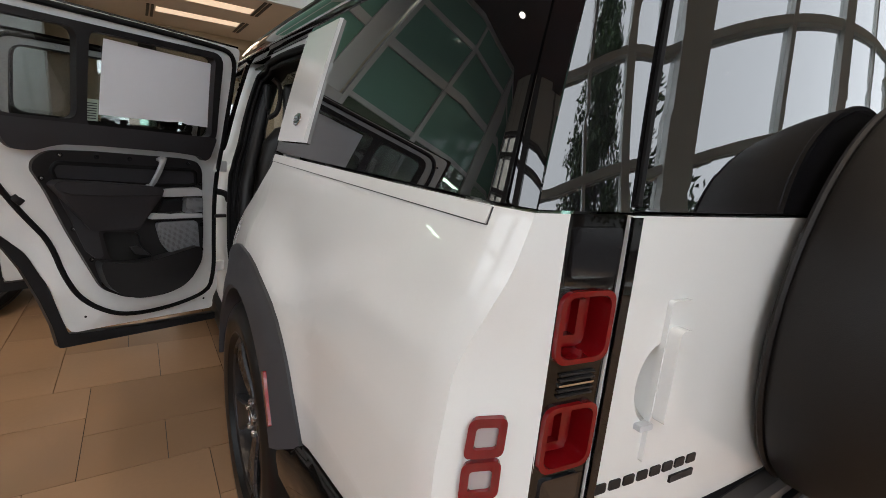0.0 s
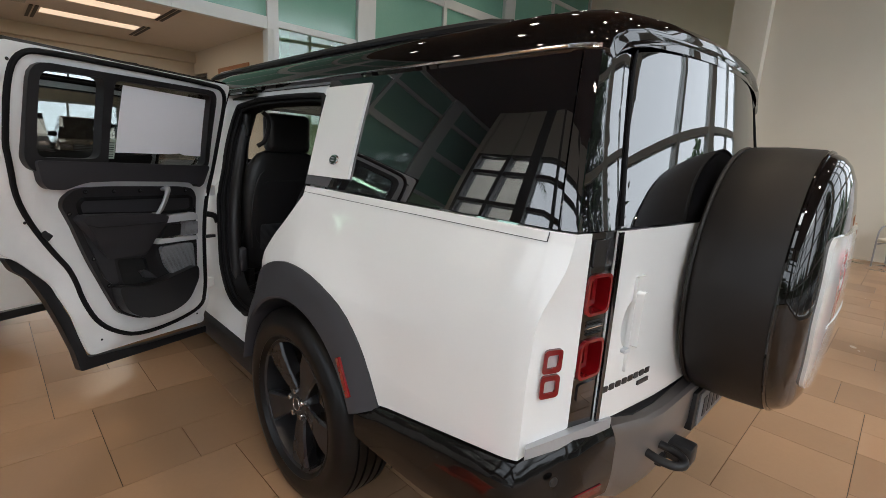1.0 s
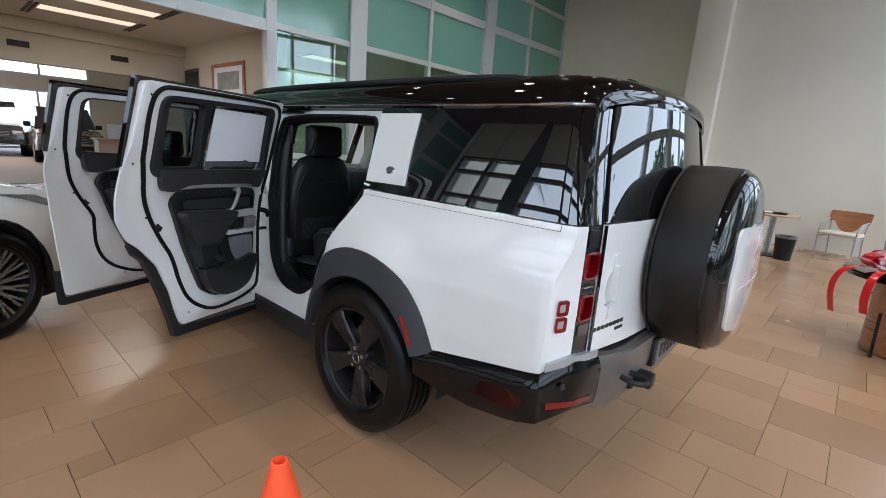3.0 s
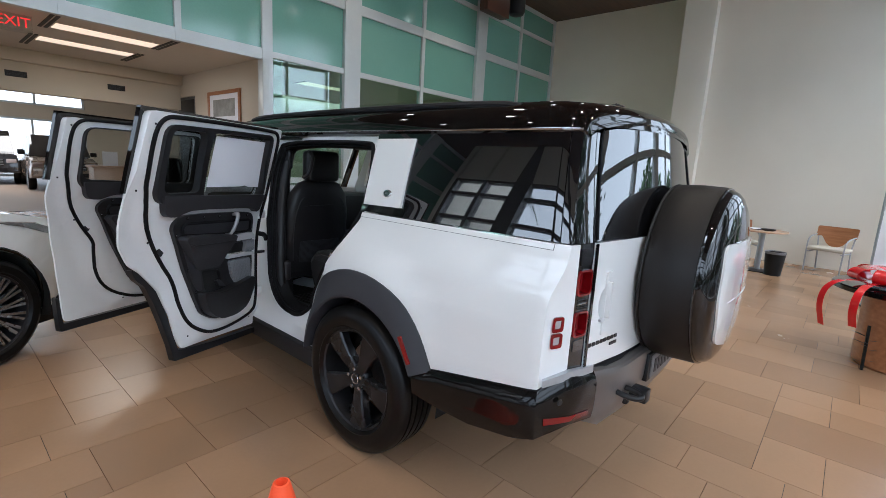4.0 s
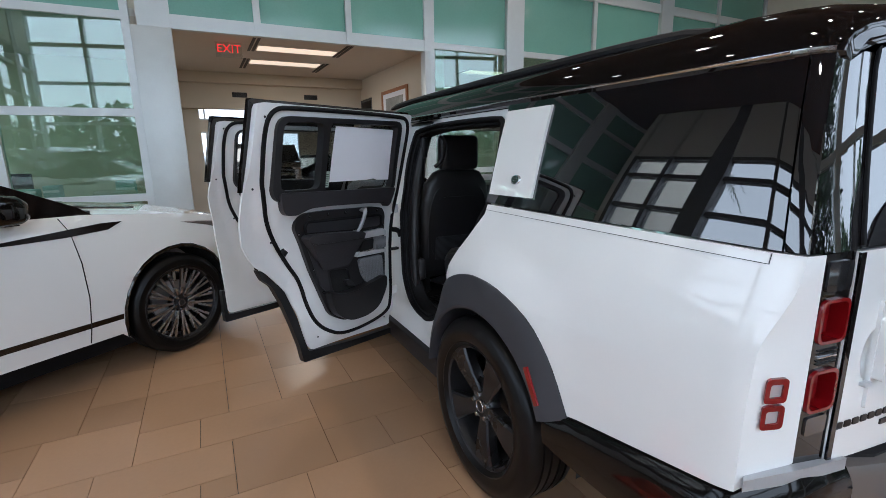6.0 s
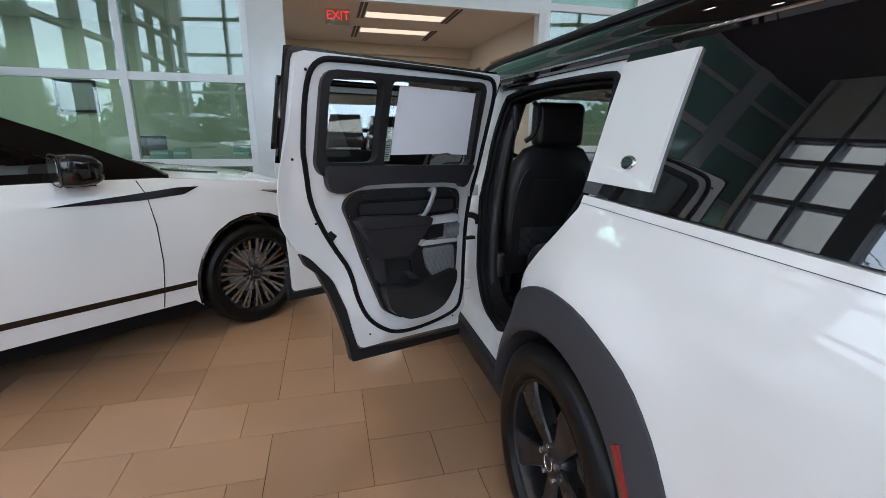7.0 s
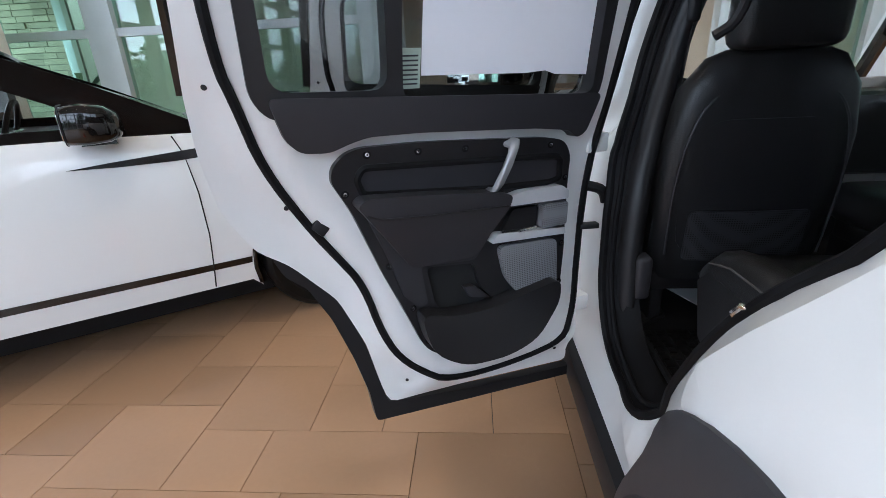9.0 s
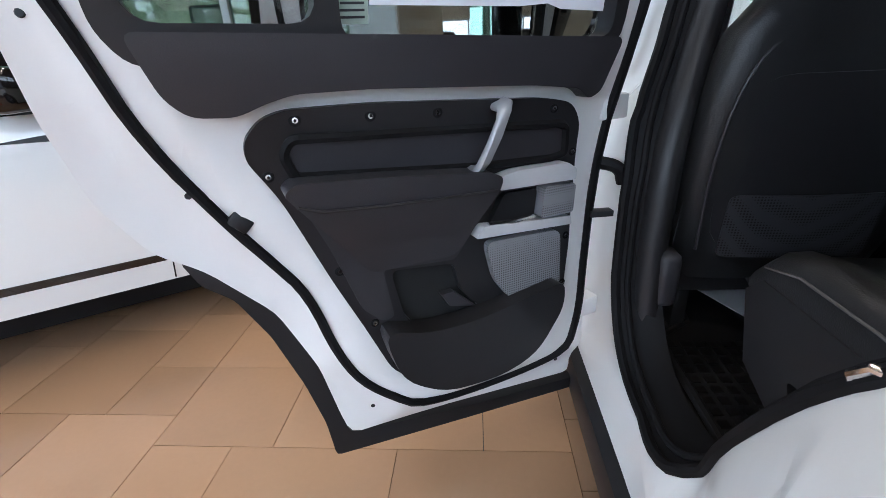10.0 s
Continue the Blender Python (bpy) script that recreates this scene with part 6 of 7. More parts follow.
# ---- cars seen through the opening ----
def far_car(m, paint, label, tall=1.9, boxy=True, front=True, name="parked_car"):
    c = thing(name, label, "car", m)
    hw = 0.96
    prof = [(-2.3, 0.5, 0.9), (-2.25, 0.45, 1.12), (-1.3, 0.4, 1.20), (2.0, 0.4, 1.22), (2.2, 0.45, 1.15), (2.28, 0.55, 0.9)] if boxy else [(-2.3, 0.5, 0.8), (-2.2, 0.42, 1.0), (-1.2, 0.4, 1.12), (2.0, 0.4, 1.18), (2.25, 0.5, 1.05), (2.3, 0.6, 0.9)]
    part("body", soft(loft([[(-hw * (0.93 if i in (0, 5) else 1), y, a), (hw * (0.93 if i in (0, 5) else 1), y, a), (hw * (0.95 if i in (0, 5) else 1.0), y, (a + b) / 2), (hw * 0.93, y, b), (-hw * 0.93, y, b), (-hw * (0.95 if i in (0, 5) else 1.0), y, (a + b) / 2)] for i, (y, a, b) in enumerate(prof)]), 0.03), paint, c)
    part("cabin", soft(loft([[(-w, y, 1.15), (w, y, 1.15), (w * 0.86, y2, tall), (-w * 0.86, y2, tall)] for y, y2, w in ((-1.15, -0.65, 0.86), (2.1, 1.9 if boxy else 1.5, 0.86))]), 0.04), PRIV, c, "dark glazed cabin")
    part("roof", soft(box((-0.74, -0.62, tall - 0.02), (0.74, 1.85 if boxy else 1.45, tall + 0.03)), 0.02), paint, c)
    part("grille", box((-0.55, -2.34, 0.72), (0.55, -2.28, 0.96), 0.015), SATIN, c, "dark grille")
    for k in range(4):
        part("grille_bar", box((-0.52, -2.35, 0.74 + k * 0.055), (0.52, -2.335, 0.755 + k * 0.055)), SILVER, c)
    part("lower_grille", box((-0.62, -2.335, 0.48), (0.62, -2.29, 0.62), 0.015), SATIN, c)
    part("skid_plate", box((-0.5, -2.34, 0.42), (0.5, -2.28, 0.47), 0.01), SILVER, c)
    for s in (-1, 1):
        part("headlamp", box((s * 0.74 - 0.14, -2.34, 0.80), (s * 0.74 + 0.14, -2.22, 0.95), 0.02), CLEAR, c, "clear headlamp")
        part("tail_light", box((s * 0.84 - 0.06, 2.22, 0.85), (s * 0.84 + 0.06, 2.30, 1.10), 0.015), REDLENS, c)
        part("door_mirror", box((s * 1.02 - 0.10, -0.75, 1.17), (s * 1.02 + 0.10, -0.62, 1.33), 0.03), SATIN, c)
        for y in (-1.45, 1.5):
            part("tyre", turned([(0.25, 0.1), (0.29, 0.12), (0.37, 0.11), (0.39, 0.07), (0.39, -0.07), (0.37, -0.11), (0.25, -0.1)], 32, pose(s * 0.87, y, 0.39, 0, 90, 0)), TYRE, c)
            part("rim", turned([(0.0, 0.07), (0.10, 0.085), (0.25, 0.095), (0.26, 0.05), (0.26, -0.08)], 24, pose(s * 0.87, y, 0.39, 0, s * 90, 0)), SILVER, c)
    return c


far_car(pose(1.12, 20.75, 0, 0, 0, -3), TANCAR, "bronze parked car facing the showroom opening", 1.85, False)
far_car(pose(-0.55, 24.0, 0, 0, 0, -6), GREYCAR, "dark grey boxy car parked at the back", 1.97, True)
far_car(pose(-2.75, 17.6, 0, 0, 0, 168), WHITE, "white parked car seen past the window post", 1.8, False)

desk = thing("reception_desk", "pale wooden reception desk with a white panel on it", "desk", pose(1.30, 13.6, 0))
part("front", box((-0.6, -0.3, 0), (0.6, 0.3, 1.02), 0.01), PALEWOOD, desk)
part("top", box((-0.66, -0.36, 1.02), (0.66, 0.36, 1.07), 0.008), PALEWOOD, desk)
part("panel", box((-0.35, -0.1, 1.07), (0.0, -0.08, 1.45), 0.004), PAPER, desk)
dr2 = thing("doorway_leaf", "dark door leaf standing in the corridor wall", "door", pose(1.93, 10.1, 0))
part("leaf", box((-0.03, -0.45, 0), (0.03, 0.45, 2.75), 0.004), SATIN, dr2)
part("door_frame", panel(rect(-0.5, 0, 0.5, 2.8), lambda u, v, d: (-0.035 + d, u, v), 0.07, [rect(-0.45, 0.0005, 0.45, 2.752)]), DARKFRAME, dr2)

# Office behind the left glass: stone wall, plant, chairs, desk with boxes, wall picture.
stone = thing("stone_wall", "pale stacked stone wall in the office", "wall", kind="structure")
part("core", box((-10.7, 8.72, 0.0), (-8.75, 8.9, 3.2)), GROUT, stone)
for r in range(30):
    z, x = r * 0.105, -10.7 + 0.11 * (r % 3)
    while x < -8.80:
        w = random.uniform(0.22, 0.55)
        part("stone", box((x, 8.68 - random.uniform(0, 0.03), z + 0.006), (min(x + w, -8.75) - 0.008, 8.73, z + 0.099)), STONE, stone, smooth=0)
        x += w
plant = thing("potted_plant", "green leafy plant in a dark pot", "plant", pose(-7.75, 7.5, 0))
part("pot", turned([(0.0, 0.0), (0.16, 0.0), (0.22, 0.4), (0.20, 0.4), (0.18, 0.36), (0.0, 0.36)], 20), SATIN, plant)
for k in range(22):
    a, h, l = random.uniform(0, 6.28), random.uniform(0.5, 1.5), random.uniform(0.25, 0.5)
    b = bmesh.new()
    pts = [Vector((0.02 * math.cos(a), 0.02 * math.sin(a), 0.36)), Vector((0.08 * math.cos(a), 0.08 * math.sin(a), h)), Vector((l * math.cos(a), l * math.sin(a), h + 0.2)), Vector((l * 1.5 * math.cos(a), l * 1.5 * math.sin(a), h - 0.05))]
    n = Vector((-math.sin(a), math.cos(a), 0))
    ws = (0.008, 0.02, 0.055, 0.004)
    loft([[p - n * w, p + n * w] for p, w in zip(pts, ws)], closed=False, bm=b)
    part("leaf", b, LEAF, plant)
for x in (-5.45, -3.2):
    ch = thing("office_chair", "beige padded office armchair", "chair", pose(x, 7.5, 0, 0, 0, 15), "office chairs")
    part("seat", box((-0.3, -0.3, 0.36), (0.3, 0.3, 0.48), 0.04, seg=3), CREAM, ch)
    part("backrest", box((-0.3, 0.24, 0.45), (0.3, 0.34, 0.95), 0.04, seg=3), CREAM, ch)
    for s in (-1, 1):
        part("arm", box((s * 0.33 - 0.03, -0.25, 0.45), (s * 0.33 + 0.03, 0.3, 0.66), 0.015), SATIN, ch)
        for yy in (-0.25, 0.25):
            part("leg", tube([(s * 0.26, yy, 0), (s * 0.26, yy, 0.37)], 0.02, 8), SATIN, ch)
od = thing("office_desk", "office desk with papers and a monitor", "desk", pose(-4.0, 8.7, 0))
part("top", box((-1.1, -0.4, 0.72), (1.1, 0.4, 0.76), 0.006), PALEWOOD, od)
for s in (-1, 1):
    part("side", box((s * 1.05 - 0.02, -0.38, 0), (s * 1.05 + 0.02, 0.38, 0.72), 0.004), PALEWOOD, od)
mon = thing("monitor", "black computer monitor on the desk", "monitor", pose(-4.85, 8.75, 0.76))
part("screen", box((-0.3, -0.02, 0.12), (0.3, 0.02, 0.48), 0.008), GLOSS, mon)
part("stand", box((-0.1, -0.08, 0.0), (0.1, 0.08, 0.012), 0.004), SATIN, mon)
part("neck", box((-0.02, 0.0, 0.01), (0.02, 0.03, 0.2), 0.004), SATIN, mon)
for k, (x, w) in enumerate(((-4.6, 0.3), (-4.25, 0.22), (-3.2, 0.28))):
    bx = thing("paper_box", "pale green cardboard box on the desk", "box", pose(x, 8.55, 0.76), "boxes on the desk")
    part("carton", box((-w / 2, -0.15, 0), (w / 2, 0.15, 0.22 + 0.05 * k), 0.005), surface("pale_green_card", (0.30, 0.48, 0.45), 0.8, vary=0.1), bx)
    part("flap", box((-w / 2, -0.152, 0.16), (w / 2, -0.15, 0.20)), PAPER, bx)
tagged(part("office_post", box((-8.56, 8.3, -0.012), (-8.40, 8.42, H2), 0.005), FRAME), "white metal post of an inner partition", "wall", kind="structure")
tagged(part("office_rear_wall", box((-8.5, 9.5, -0.012), (-2.6, 9.6, H2)), WALL2), "cream back wall of the glazed office", "wall", kind="structure")
op = thing("office_picture", "dark framed picture on the office wall", "picture", pose(-6.2, 9.49, 1.95))
part("frame", panel(rect(-0.35, -0.3, 0.35, 0.3), lambda u, v, d: (u, -0.03 + d, v), 0.03, [rect(-0.30, -0.25, 0.30, 0.25)]), SATIN, op)
part("print", box((-0.30, -0.012, -0.25), (0.30, -0.006, 0.25)), CLEAR, op)

# ---- far side of the showroom ----
tab = thing("round_table", "round pale wood table on a grey metal pedestal", "table", pose(7.62, -0.72, 0))
part("top", turned([(0.0, 0.745), (0.37, 0.745), (0.38, 0.735), (0.38, 0.722), (0.37, 0.715), (0.0, 0.715)], 40), PALEWOOD, tab)
part("column", turned([(0.0, 0.0), (0.042, 0.0), (0.042, 0.715), (0.0, 0.715)], 20), SILVER, tab)
part("foot", turned([(0.0, 0.0), (0.24, 0.0), (0.24, 0.012), (0.05, 0.03), (0.0, 0.03)], 32), SATIN, tab)
ash = thing("desk_tray", "small dark dish on the table", "dish", pose(7.55, -0.80, 0.745))
part("bowl", turned([(0.0, 0.0), (0.09, 0.0), (0.12, 0.03), (0.11, 0.03), (0.085, 0.008), (0.0, 0.008)], 20), SATIN, ash)
pap = thing("brochure", "brochure lying on the table", "paper", pose(7.66, -0.62, 0.745, 0, 0, 20))
part("sheets", box((-0.15, -0.11, 0), (0.15, 0.11, 0.012), 0.002), ARCH, pap)
part("front_cover", box((-0.148, -0.108, 0.012), (0.148, 0.108, 0.0135)), PAPER, pap)
binn = thing("waste_bin", "black plastic waste bin with a loose liner", "bin", pose(7.35, -0.98, 0))
part("tub", turned([(0.0, 0.0), (0.125, 0.0), (0.155, 0.40), (0.148, 0.40), (0.12, 0.02), (0.0, 0.02)], 28), BINBLACK, binn)
part("liner", turned([(0.155, 0.375), (0.160, 0.395), (0.160, 0.415), (0.150, 0.417), (0.14, 0.40)], 28), surface("grey_liner", (0.18, 0.18, 0.19), 0.35), binn, "grey plastic liner")


def armchair(m, label):
    c = thing("wooden_armchair", label, "chair", m, "chairs by the wall")
    part("seat", box((-0.27, -0.26, 0.41), (0.27, 0.26, 0.47), 0.02, seg=3), CREAM, c, "cream seat cushion")
    bo = rounded([(-0.30, 0.0), (-0.22, 0.02), (-0.12, -0.13), (-0.05, -0.17), (0.05, -0.17), (0.12, -0.13), (0.22, 0.02), (0.30, 0.0), (0.31, 0.20), (-0.31, 0.20)], 0.03)
    part("backrest", soft(panel(bo, lambda u, v, d: (u, 0.24 - 0.35 * u * u + 0.25 * v + d, 0.64 + v), 0.02, ucuts=[-0.2, -0.1, 0, 0.1, 0.2], vcuts=[0.05, 0.1]), 0.005), OAK, c, "bent honey-coloured wooden back")
    for s in (-1, 1):
        part("arm", tube(smoothed([(s * 0.27, -0.24, 0.0), (s * 0.275, -0.25, 0.40), (s * 0.28, -0.22, 0.64), (s * 0.29, 0.20, 0.68)], 2), 0.013, 8), SILVER, c)
        part("leg", tube([(s * 0.25, 0.30, 0.0), (s * 0.25, 0.22, 0.42), (s * 0.28, 0.24, 0.70)], 0.013, 8), SILVER, c)
        part("rail", tube([(s * 0.25, -0.25, 0.38), (s * 0.25, 0.23, 0.38)], 0.011, 8), SILVER, c)
    return c


armchair(pose(8.66, -1.66, 0, 0, 0, -105), "armchair with bent honey wood back and cream seat")
armchair(pose(8.3, -0.25, 0, 0, 0, -60), "cream armchair behind the round table")

ped = thing("display_pedestal", "round brown wooden pedestal with a black top", "pedestal", pose(3.22, -2.36, 0))
part("drum", turned([(0.0, 0.0), (0.30, 0.0), (0.32, 0.02), (0.32, 0.66), (0.0, 0.66)], 40), OAK, ped)
part("top", turned([(0.0, 0.72), (0.55, 0.72), (0.56, 0.71), (0.56, 0.675), (0.54, 0.665), (0.0, 0.66)], 48), GLOSS, ped)
bow = thing("ribbon_bow", "large glossy red ribbon bow lying on the pedestal", "bow", pose(3.10, -2.22, 0.72))
for k in range(9):
    a = 2 * math.pi * k / 9
    u = Vector((math.cos(a), math.sin(a), 0))
    n = Vector((-math.sin(a), math.cos(a), 0))
    L_ = 0.30 + 0.05 * (k % 2)
    pts = [u * 0.02 + Vector((0, 0, 0.02)), u * L_ * 0.55 + Vector((0, 0, 0.015)), u * L_ + Vector((0, 0, 0.07)), u * L_ * 0.9 + Vector((0, 0, 0.15)), u * L_ * 0.5 + Vector((0, 0, 0.17)), u * 0.03 + Vector((0, 0, 0.10))]
    pts = [Vector(p) for p in smoothed(pts, 2)]
    b = loft([[p - n * 0.07, p + n * 0.07, p + n * 0.07 + Vector((0, 0, 0.004)), p - n * 0.07 + Vector((0, 0, 0.004))] for p in pts])
    part("loop", b, REDFOIL, bow)
part("knot", turned([(0.0, 0.2), (0.05, 0.19), (0.075, 0.15), (0.06, 0.08), (0.0, 0.07)], 16), REDFOIL, bow)
for a, l in ((2.35, 0.34), (2.75, 0.28)):
    u, n = Vector((math.cos(a), math.sin(a), 0)), Vector((-math.sin(a), math.cos(a), 0))
    pts = [Vector(p) for p in smoothed([u * 0.25 + Vector((0, 0, 0.06)), u * 0.50 + Vector((0, 0, 0.07)), u * 0.63 + Vector((0, 0, 0.0)), u * 0.66 + Vector((0, 0, -0.15)), u * (0.60) + Vector((0, 0, -l))], 2)]
    part("tail", loft([[p - n * 0.028, p + n * 0.028, p + n * 0.028 + u * 0.004, p - n * 0.028 + u * 0.004] for p in pts]), REDFOIL, bow)
pl = thing("dried_leaves", "dark dried leaves beside the pedestal foot", "leaves", pose(2.86, -2.12, 0))
for k in range(12):
    a = random.uniform(1.5, 4.0)
    z = random.uniform(0.02, 0.35)
    u = Vector((math.cos(a), math.sin(a), 0.3))
    n = Vector((-math.sin(a), math.cos(a), 0))
    o = Vector((0.03, 0.0, z))
    part("leaf", loft([[o, o + n * 0.001], [o + u * 0.06 - n * 0.025, o + u * 0.06 + n * 0.025], [o + u * 0.12 - n * 0.002, o + u * 0.12 + n * 0.002]], closed=False), BINBLACK, pl)
part("stalk", tube([(0.03, 0, 0), (0.035, 0.01, 0.4)], 0.012, 6), BINBLACK, pl)
sg = thing("sign_board", "tall white display board with a dark foot", "sign", pose(6.05, -2.55, 0, 0, 0, -62))
part("board", box((-0.45, -0.015, 0.03), (0.45, 0.015, 1.75), 0.005), PAPER, sg)
part("edge", panel(rect(-0.46, 0.02, 0.46, 1.76), lambda u, v, d: (u, -0.02 + d, v), 0.04, [rect(-0.449, 0.031, 0.449, 1.749)]), SILVER, sg)
part("foot", box((-0.46, -0.15, 0.0), (0.46, 0.15, 0.025), 0.006), SATIN, sg)

cone = thing("traffic_cone", "small plain orange traffic cone", "cone", pose(-1.645, -0.421, 0))
part("body", turned([(0.125, 0.015), (0.12, 0.03), (0.036, 0.355), (0.030, 0.372), (0.023, 0.374), (0.020, 0.36), (0.020, 0.30)], 32), ORANGE, cone)
part("base", box((-0.15, -0.15, 0.0), (0.15, 0.15, 0.022), 0.01), ORANGE, cone)

# hanging loudspeaker and fan block under the wood ceiling
hs = thing("ceiling_speaker", "dark round pendant unit hanging from the wooden ceiling", "loudspeaker", pose(8.39, 5.5, TOP))
part("rod", tube([(0, 0, 0), (0, 0, -0.2)], 0.015, 8), SATIN, hs)
part("drum", turned([(0.0, -0.2), (0.20, -0.2), (0.215, -0.25), (0.215, -0.55), (0.18, -0.64), (0.10, -0.67), (0.0, -0.68)], 28), SATIN, hs)
tagged(part("ceiling_beam", box((6.95, 5.35, 5.30), (7.85, 5.60, TOP - 0.002), 0.01), WOODCEIL), "dark reddish wooden beam end under the ceiling", "beam", kind="structure")


# ---- outside: trees, seen in the paintwork ----
def tree(m, height, label, conifer=True, seed=0, limbs=38, spread=0.34):
    rnd = random.Random(seed)
    t = thing("tree", label, "tree", m, "trees outside")
    part("trunk", tube([(0, 0, -0.3), (0.05, 0.02, height * 0.35), (-0.04, 0.05, height * 0.7), (0, 0, height)], [0.16, 0.12, 0.07, 0.015], 8), BARK, t)
    limb = bmesh.new()
    verts, faces = [], []
    for k in range(limbs):
        z = height * (0.12 + 0.86 * k / limbs)
        r = (height - z) * (spread if conifer else 0.22) + 0.35
        a = rnd.uniform(0, 6.28)
        tip = Vector((r * math.cos(a), r * math.sin(a), z + rnd.uniform(-0.2, 0.5)))
        tube([(0, 0, z), tuple(tip * 0.6 + Vector((0, 0, z * 0.4))), tuple(tip)], [0.03, 0.02, 0.006], 5, bm=limb)
        for q in range(150):
            f = rnd.uniform(0.25, 1.08)
            p = Vector((0, 0, z)).lerp(tip, f) + Vector((rnd.gauss(0, 0.16), rnd.gauss(0, 0.16), rnd.gauss(0, 0.14)))
            u = Vector((rnd.gauss(0, 1), rnd.gauss(0, 1), rnd.gauss(0, 0.6))).normalized() * rnd.uniform(0.07, 0.15)
            w = u.cross(Vector((rnd.gauss(0, 1), rnd.gauss(0, 1), rnd.gauss(0, 1)))).normalized() * 0.045
            i = len(verts)
            verts += [tuple(p - u), tuple(p + w), tuple(p + u), tuple(p - w)]
            faces.append((i, i + 1, i + 2, i + 3))
    part("limb", limb, BARK, t)
    me = bpy.data.meshes.new("crown")
    me.from_pydata(verts, [], faces)
    me.materials.append(LEAF)
    c = new("crown", me)
    c.parent = t
    return t


t0 = tree(pose(4.0, -8.4, -0.3), 8.0, "tall green pine outside the windows", True, 3, 150, 0.36)
t1 = tree(pose(7.6, -15.5, -0.3), 3.6, "rounded green tree outside the windows", False, 5)
for x, y, r, s in ((-2.5, -14.0, 40, 0.5), (-9.5, -13.0, 60, 0.5), (0.6, -15.5, 100, 0.45), (11.5, -10.5, 200, 0.7), (14.0, -9.5, 300, 0.75), (18.5, -12.0, 210, 0.8), (21.0, -9.0, 320, 0.8), (-11.5, -6.0, 20, 0.5)):
    o = copy_thing(t0 if r < 150 else t1, pose(x, y, -0.3, 0, 0, r))
    o.scale = (s, s, s)
for x, y, h in ((-10.5, 6.6, 6.2), (-14.0, 9.0, 4.6), (-13.0, 3.0, 4.0)):
    p = thing("palm_tree", "palm tree with a rough brown trunk outside the windows", "tree", pose(x, y, -0.3), "palms outside")
    tr = part("trunk", tube([(0, 0, 0), (0.06, 0.03, h * 0.5), (0.0, 0.0, h)], [0.20, 0.16, 0.14], 10), BARK, p)
    for k in range(16):
        z = h * (0.15 + 0.85 * k / 16)
        part("trunk_boot", turned([(0.15, 0.0), (0.215, 0.10), (0.16, 0.11)], 9, pose(0.03, 0.015, z)), BARK, p)
    for k in range(18):
        a, dr_ = 2 * math.pi * k / 18, 0.3 + 0.9 * ((k * 7) % 5) / 5
        u, n = Vector((math.cos(a), math.sin(a), 0)), Vector((-math.sin(a), math.cos(a), 0))
        b = bmesh.new()
        for q in range(14):
            f = (q + 1) / 14
            pt = u * (1.7 * f) + Vector((0, 0, h + 0.7 * math.sin(f * 2.4) - dr_ * f * f))
            for s in (-1, 1):
                tip = pt + n * s * 0.42 * math.sin(f * 2.9 + 0.1) + u * 0.15 - Vector((0, 0, 0.12))
                w = u * 0.025
                vs = [b.verts.new(v) for v in (pt - w, pt + w, tip)]
                b.faces.new(vs)
        part("frond", b, LEAF, p, smooth=0)
hedge = thing("far_hedge", "belt of distant green trees and shrubs outside", "shrubs", kind="stuff")
rnd = random.Random(9)
vs, fs = [], []
for k in range(26000):
    a = rnd.uniform(2.94, 6.15)
    R = rnd.uniform(20, 24)
    c = Vector((R * math.cos(a) * 1.0, R * math.sin(a), -0.3 + rnd.random() ** 1.3 * (3.2 + 0.9 * math.sin(a * 9) + 0.7 * math.sin(a * 23 + 1) + 0.5 * math.sin(a * 57))))
    u = Vector((rnd.gauss(0, 1), rnd.gauss(0, 1), rnd.gauss(0, 1))).normalized() * 0.28
    w = u.cross(Vector((rnd.gauss(0, 1), rnd.gauss(0, 1), rnd.gauss(0, 1)))).normalized() * 0.16
    i = len(vs)
    vs += [tuple(c - u), tuple(c + w), tuple(c + u), tuple(c - w)]
    fs.append((i, i + 1, i + 2, i + 3))
me = bpy.data.meshes.new("shrub_leaves")
me.from_pydata(vs, [], fs)
me.materials.append(LEAF)
ob = new("shrub_leaves", me)
ob.parent = hedge
# ---- floor tiles: a six-inch module, mixed sizes ----
MOD, GX, GY = 0.1525, -1.51, 0.49
I0, I1, J0, J1 = int((WEST - GX) / MOD), int((EAST - GX) / MOD), int((SOUTH - GY) / MOD), int((NORTH + 6.5 - GY) / MOD)
taken, tiles = set(), []
seeded = [(-4, 3, 4, 2), (-6, 3, 2, 2), (-6, 5, 3, 3), (-3, 5, 2, 2), (-7, 1, 4, 2), (-3, 0, 3, 3), (-9, 1, 2, 2), (0, 0, 2, 2), (0, 2, 4, 3), (2, 0, 3, 2), (-1, -3, 4, 3), (-4, -3, 3, 3), (-9, 3, 3, 3)]


def lay(i, j, w, h):
    cells = [(i + a, j + b) for a in range(w) for b in range(h)]
    if any(c in taken for c in cells):
        return False
    taken.update(cells)
    tiles.append((i, j, w, h))
    return True


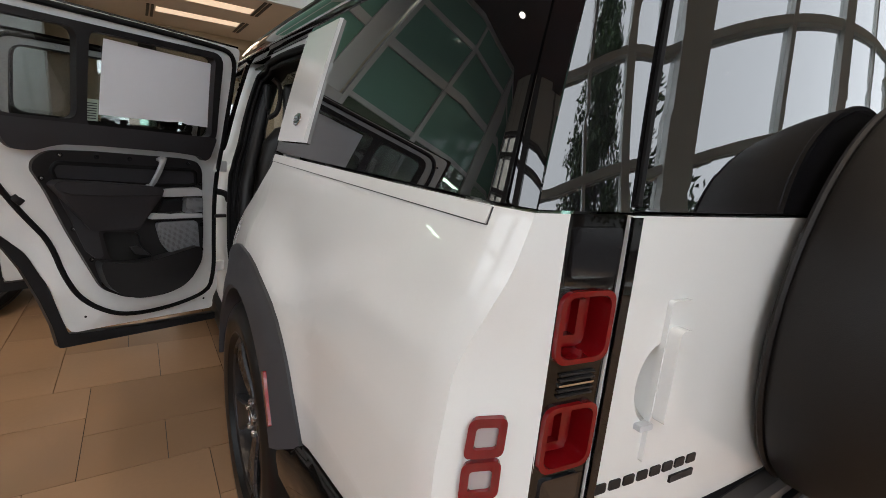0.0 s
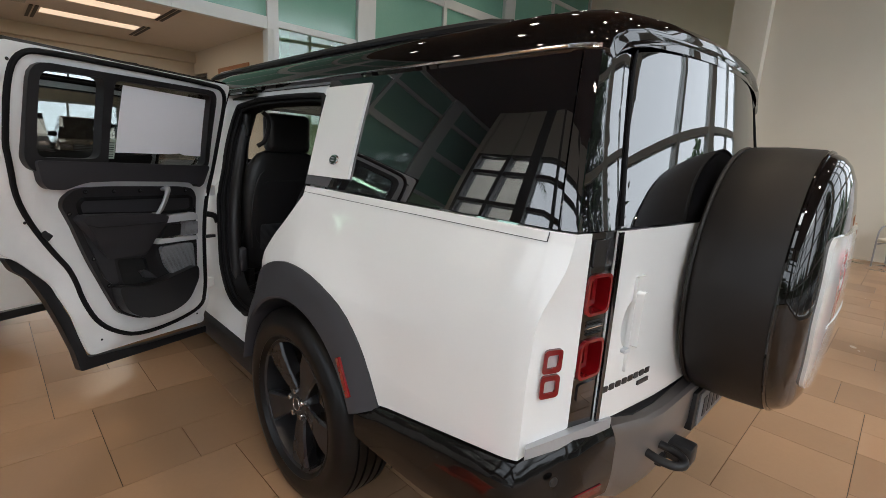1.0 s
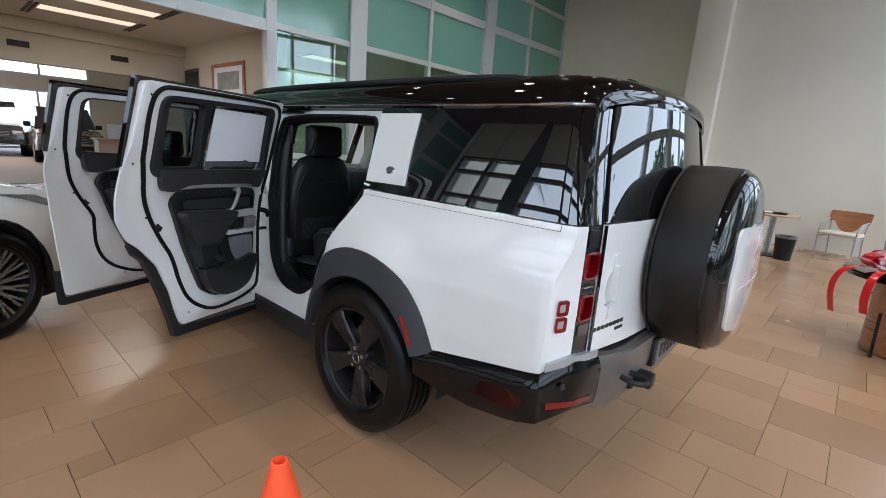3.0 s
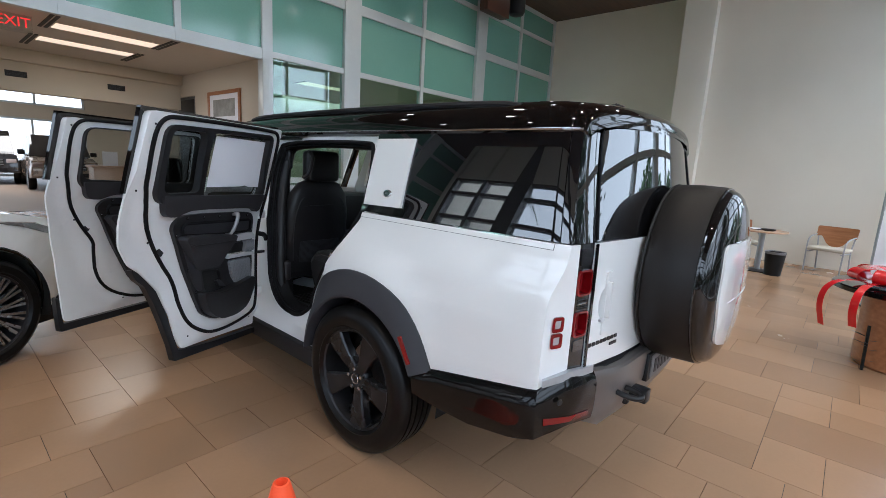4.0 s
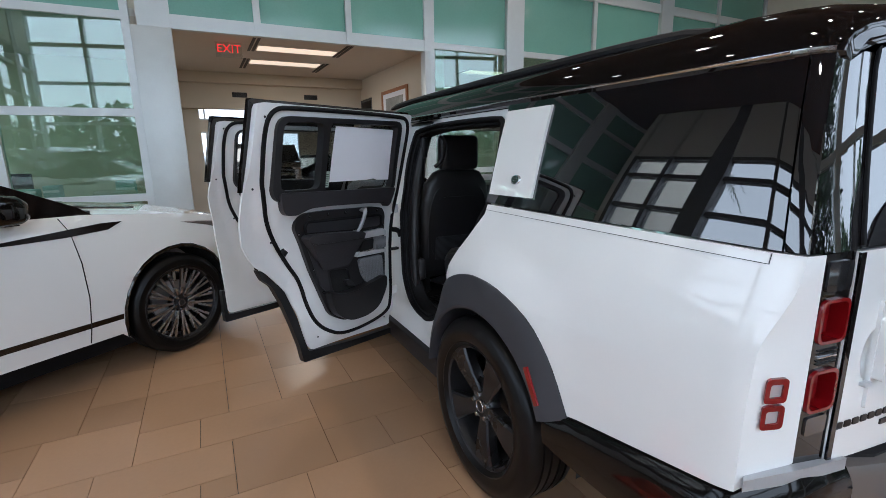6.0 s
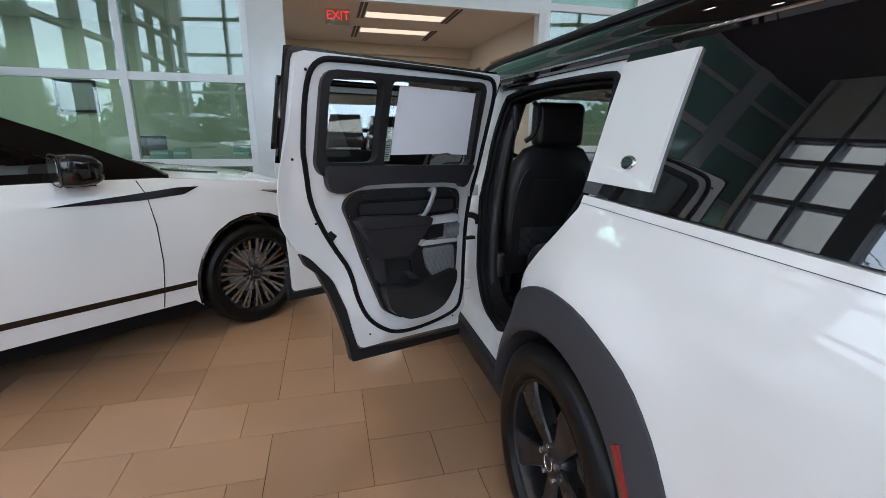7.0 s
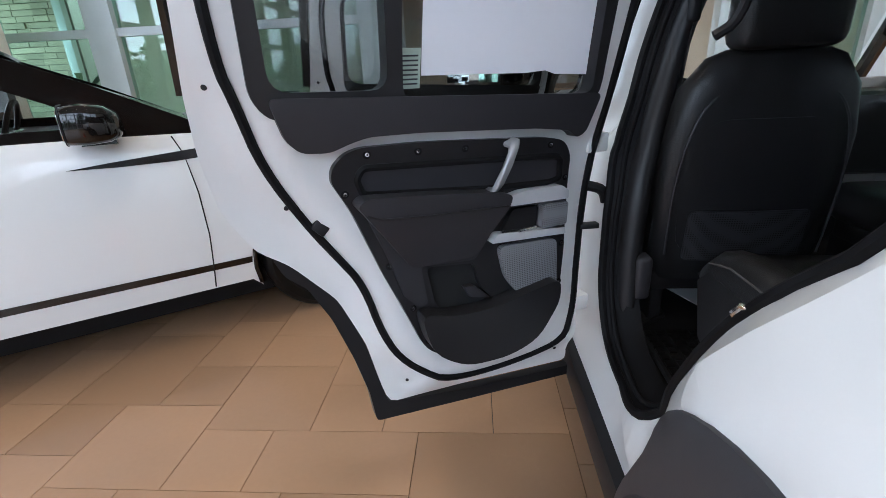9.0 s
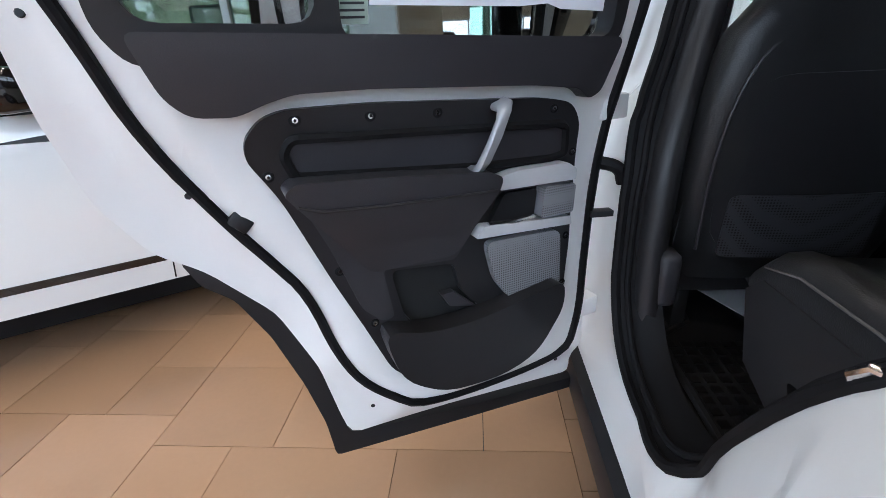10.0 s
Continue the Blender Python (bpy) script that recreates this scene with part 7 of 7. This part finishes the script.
for q in seeded:
    lay(*q)
rnd = random.Random(4)
SIZES = [(4, 3), (3, 3), (4, 2), (3, 2), (2, 2), (2, 3), (3, 4)]
for j in range(J0, J1):
    for i in range(I0, I1):
        if (i, j) in taken or GY + j * MOD < SOUTH + 0.2414 * (GX + i * MOD - WEST) - 0.7:
            continue
        run = 0
        while (i + run, j) not in taken and run < 5 and i + run < I1:
            run += 1
        opts = SIZES[:]
        rnd.shuffle(opts)
        ok = [o for o in opts if o[0] <= run and run - o[0] != 1] or [o for o in opts if o[0] <= run]
        for w, h in ok + [(2, 1), (1, 2), (1, 1)]:
            if lay(i, j, w, h):
                break
shared = {}


def tile_mesh(w, h):
    if (w, h) not in shared:
        b = box((0.0015, 0.0015, -0.012), (w * MOD - 0.0015, h * MOD - 0.0015, 0.0))
        me = bpy.data.meshes.new("tile")
        b.to_mesh(me)
        b.free()
        me.materials.append(TILE)
        shared[(w, h)] = me
    return shared[(w, h)]


near = sorted(tiles, key=lambda q: math.hypot(GX + (q[0] + q[2] / 2) * MOD + 1.2, GY + (q[1] + q[3] / 2) * MOD + 0.2))
verts, faces = [], []
for n, (i, j, w, h) in enumerate(near):
    x, y = GX + i * MOD, GY + j * MOD
    lift = 0.0002 * ((i * 7 + j * 3) % 3)
    if n < 298:
        o = new("tile", tile_mesh(w, h))
        o.parent = floor
        o.location = (x, y, lift)
    else:
        k = len(verts)
        x0, x1, y0, y1 = x + 0.0015, x + w * MOD - 0.0015, y + 0.0015, y + h * MOD - 0.0015
        verts += [(x0, y0, lift), (x1, y0, lift), (x1, y1, lift), (x0, y1, lift), (x0, y0, -0.012), (x1, y0, -0.012), (x1, y1, -0.012), (x0, y1, -0.012)]
        faces += [(k, k + 1, k + 2, k + 3), (k, k + 4, k + 5, k + 1), (k + 1, k + 5, k + 6, k + 2), (k + 2, k + 6, k + 7, k + 3), (k + 3, k + 7, k + 4, k)]
me = bpy.data.meshes.new("tile_field")
me.from_pydata(verts, [], faces)
me.materials.append(TILE)
o = new("tile_field", me)
o.parent = floor
tagged(o, kind="stuff")
tagged(part("floor_far", box((-9.0, NORTH + 6.4, -0.012), (7.0, 27.8, 0.0)), surface("far_floor", (0.26, 0.20, 0.155), 0.6, vary=0.1, scale=1.5)), "tan floor of the far room", "floor", kind="structure")
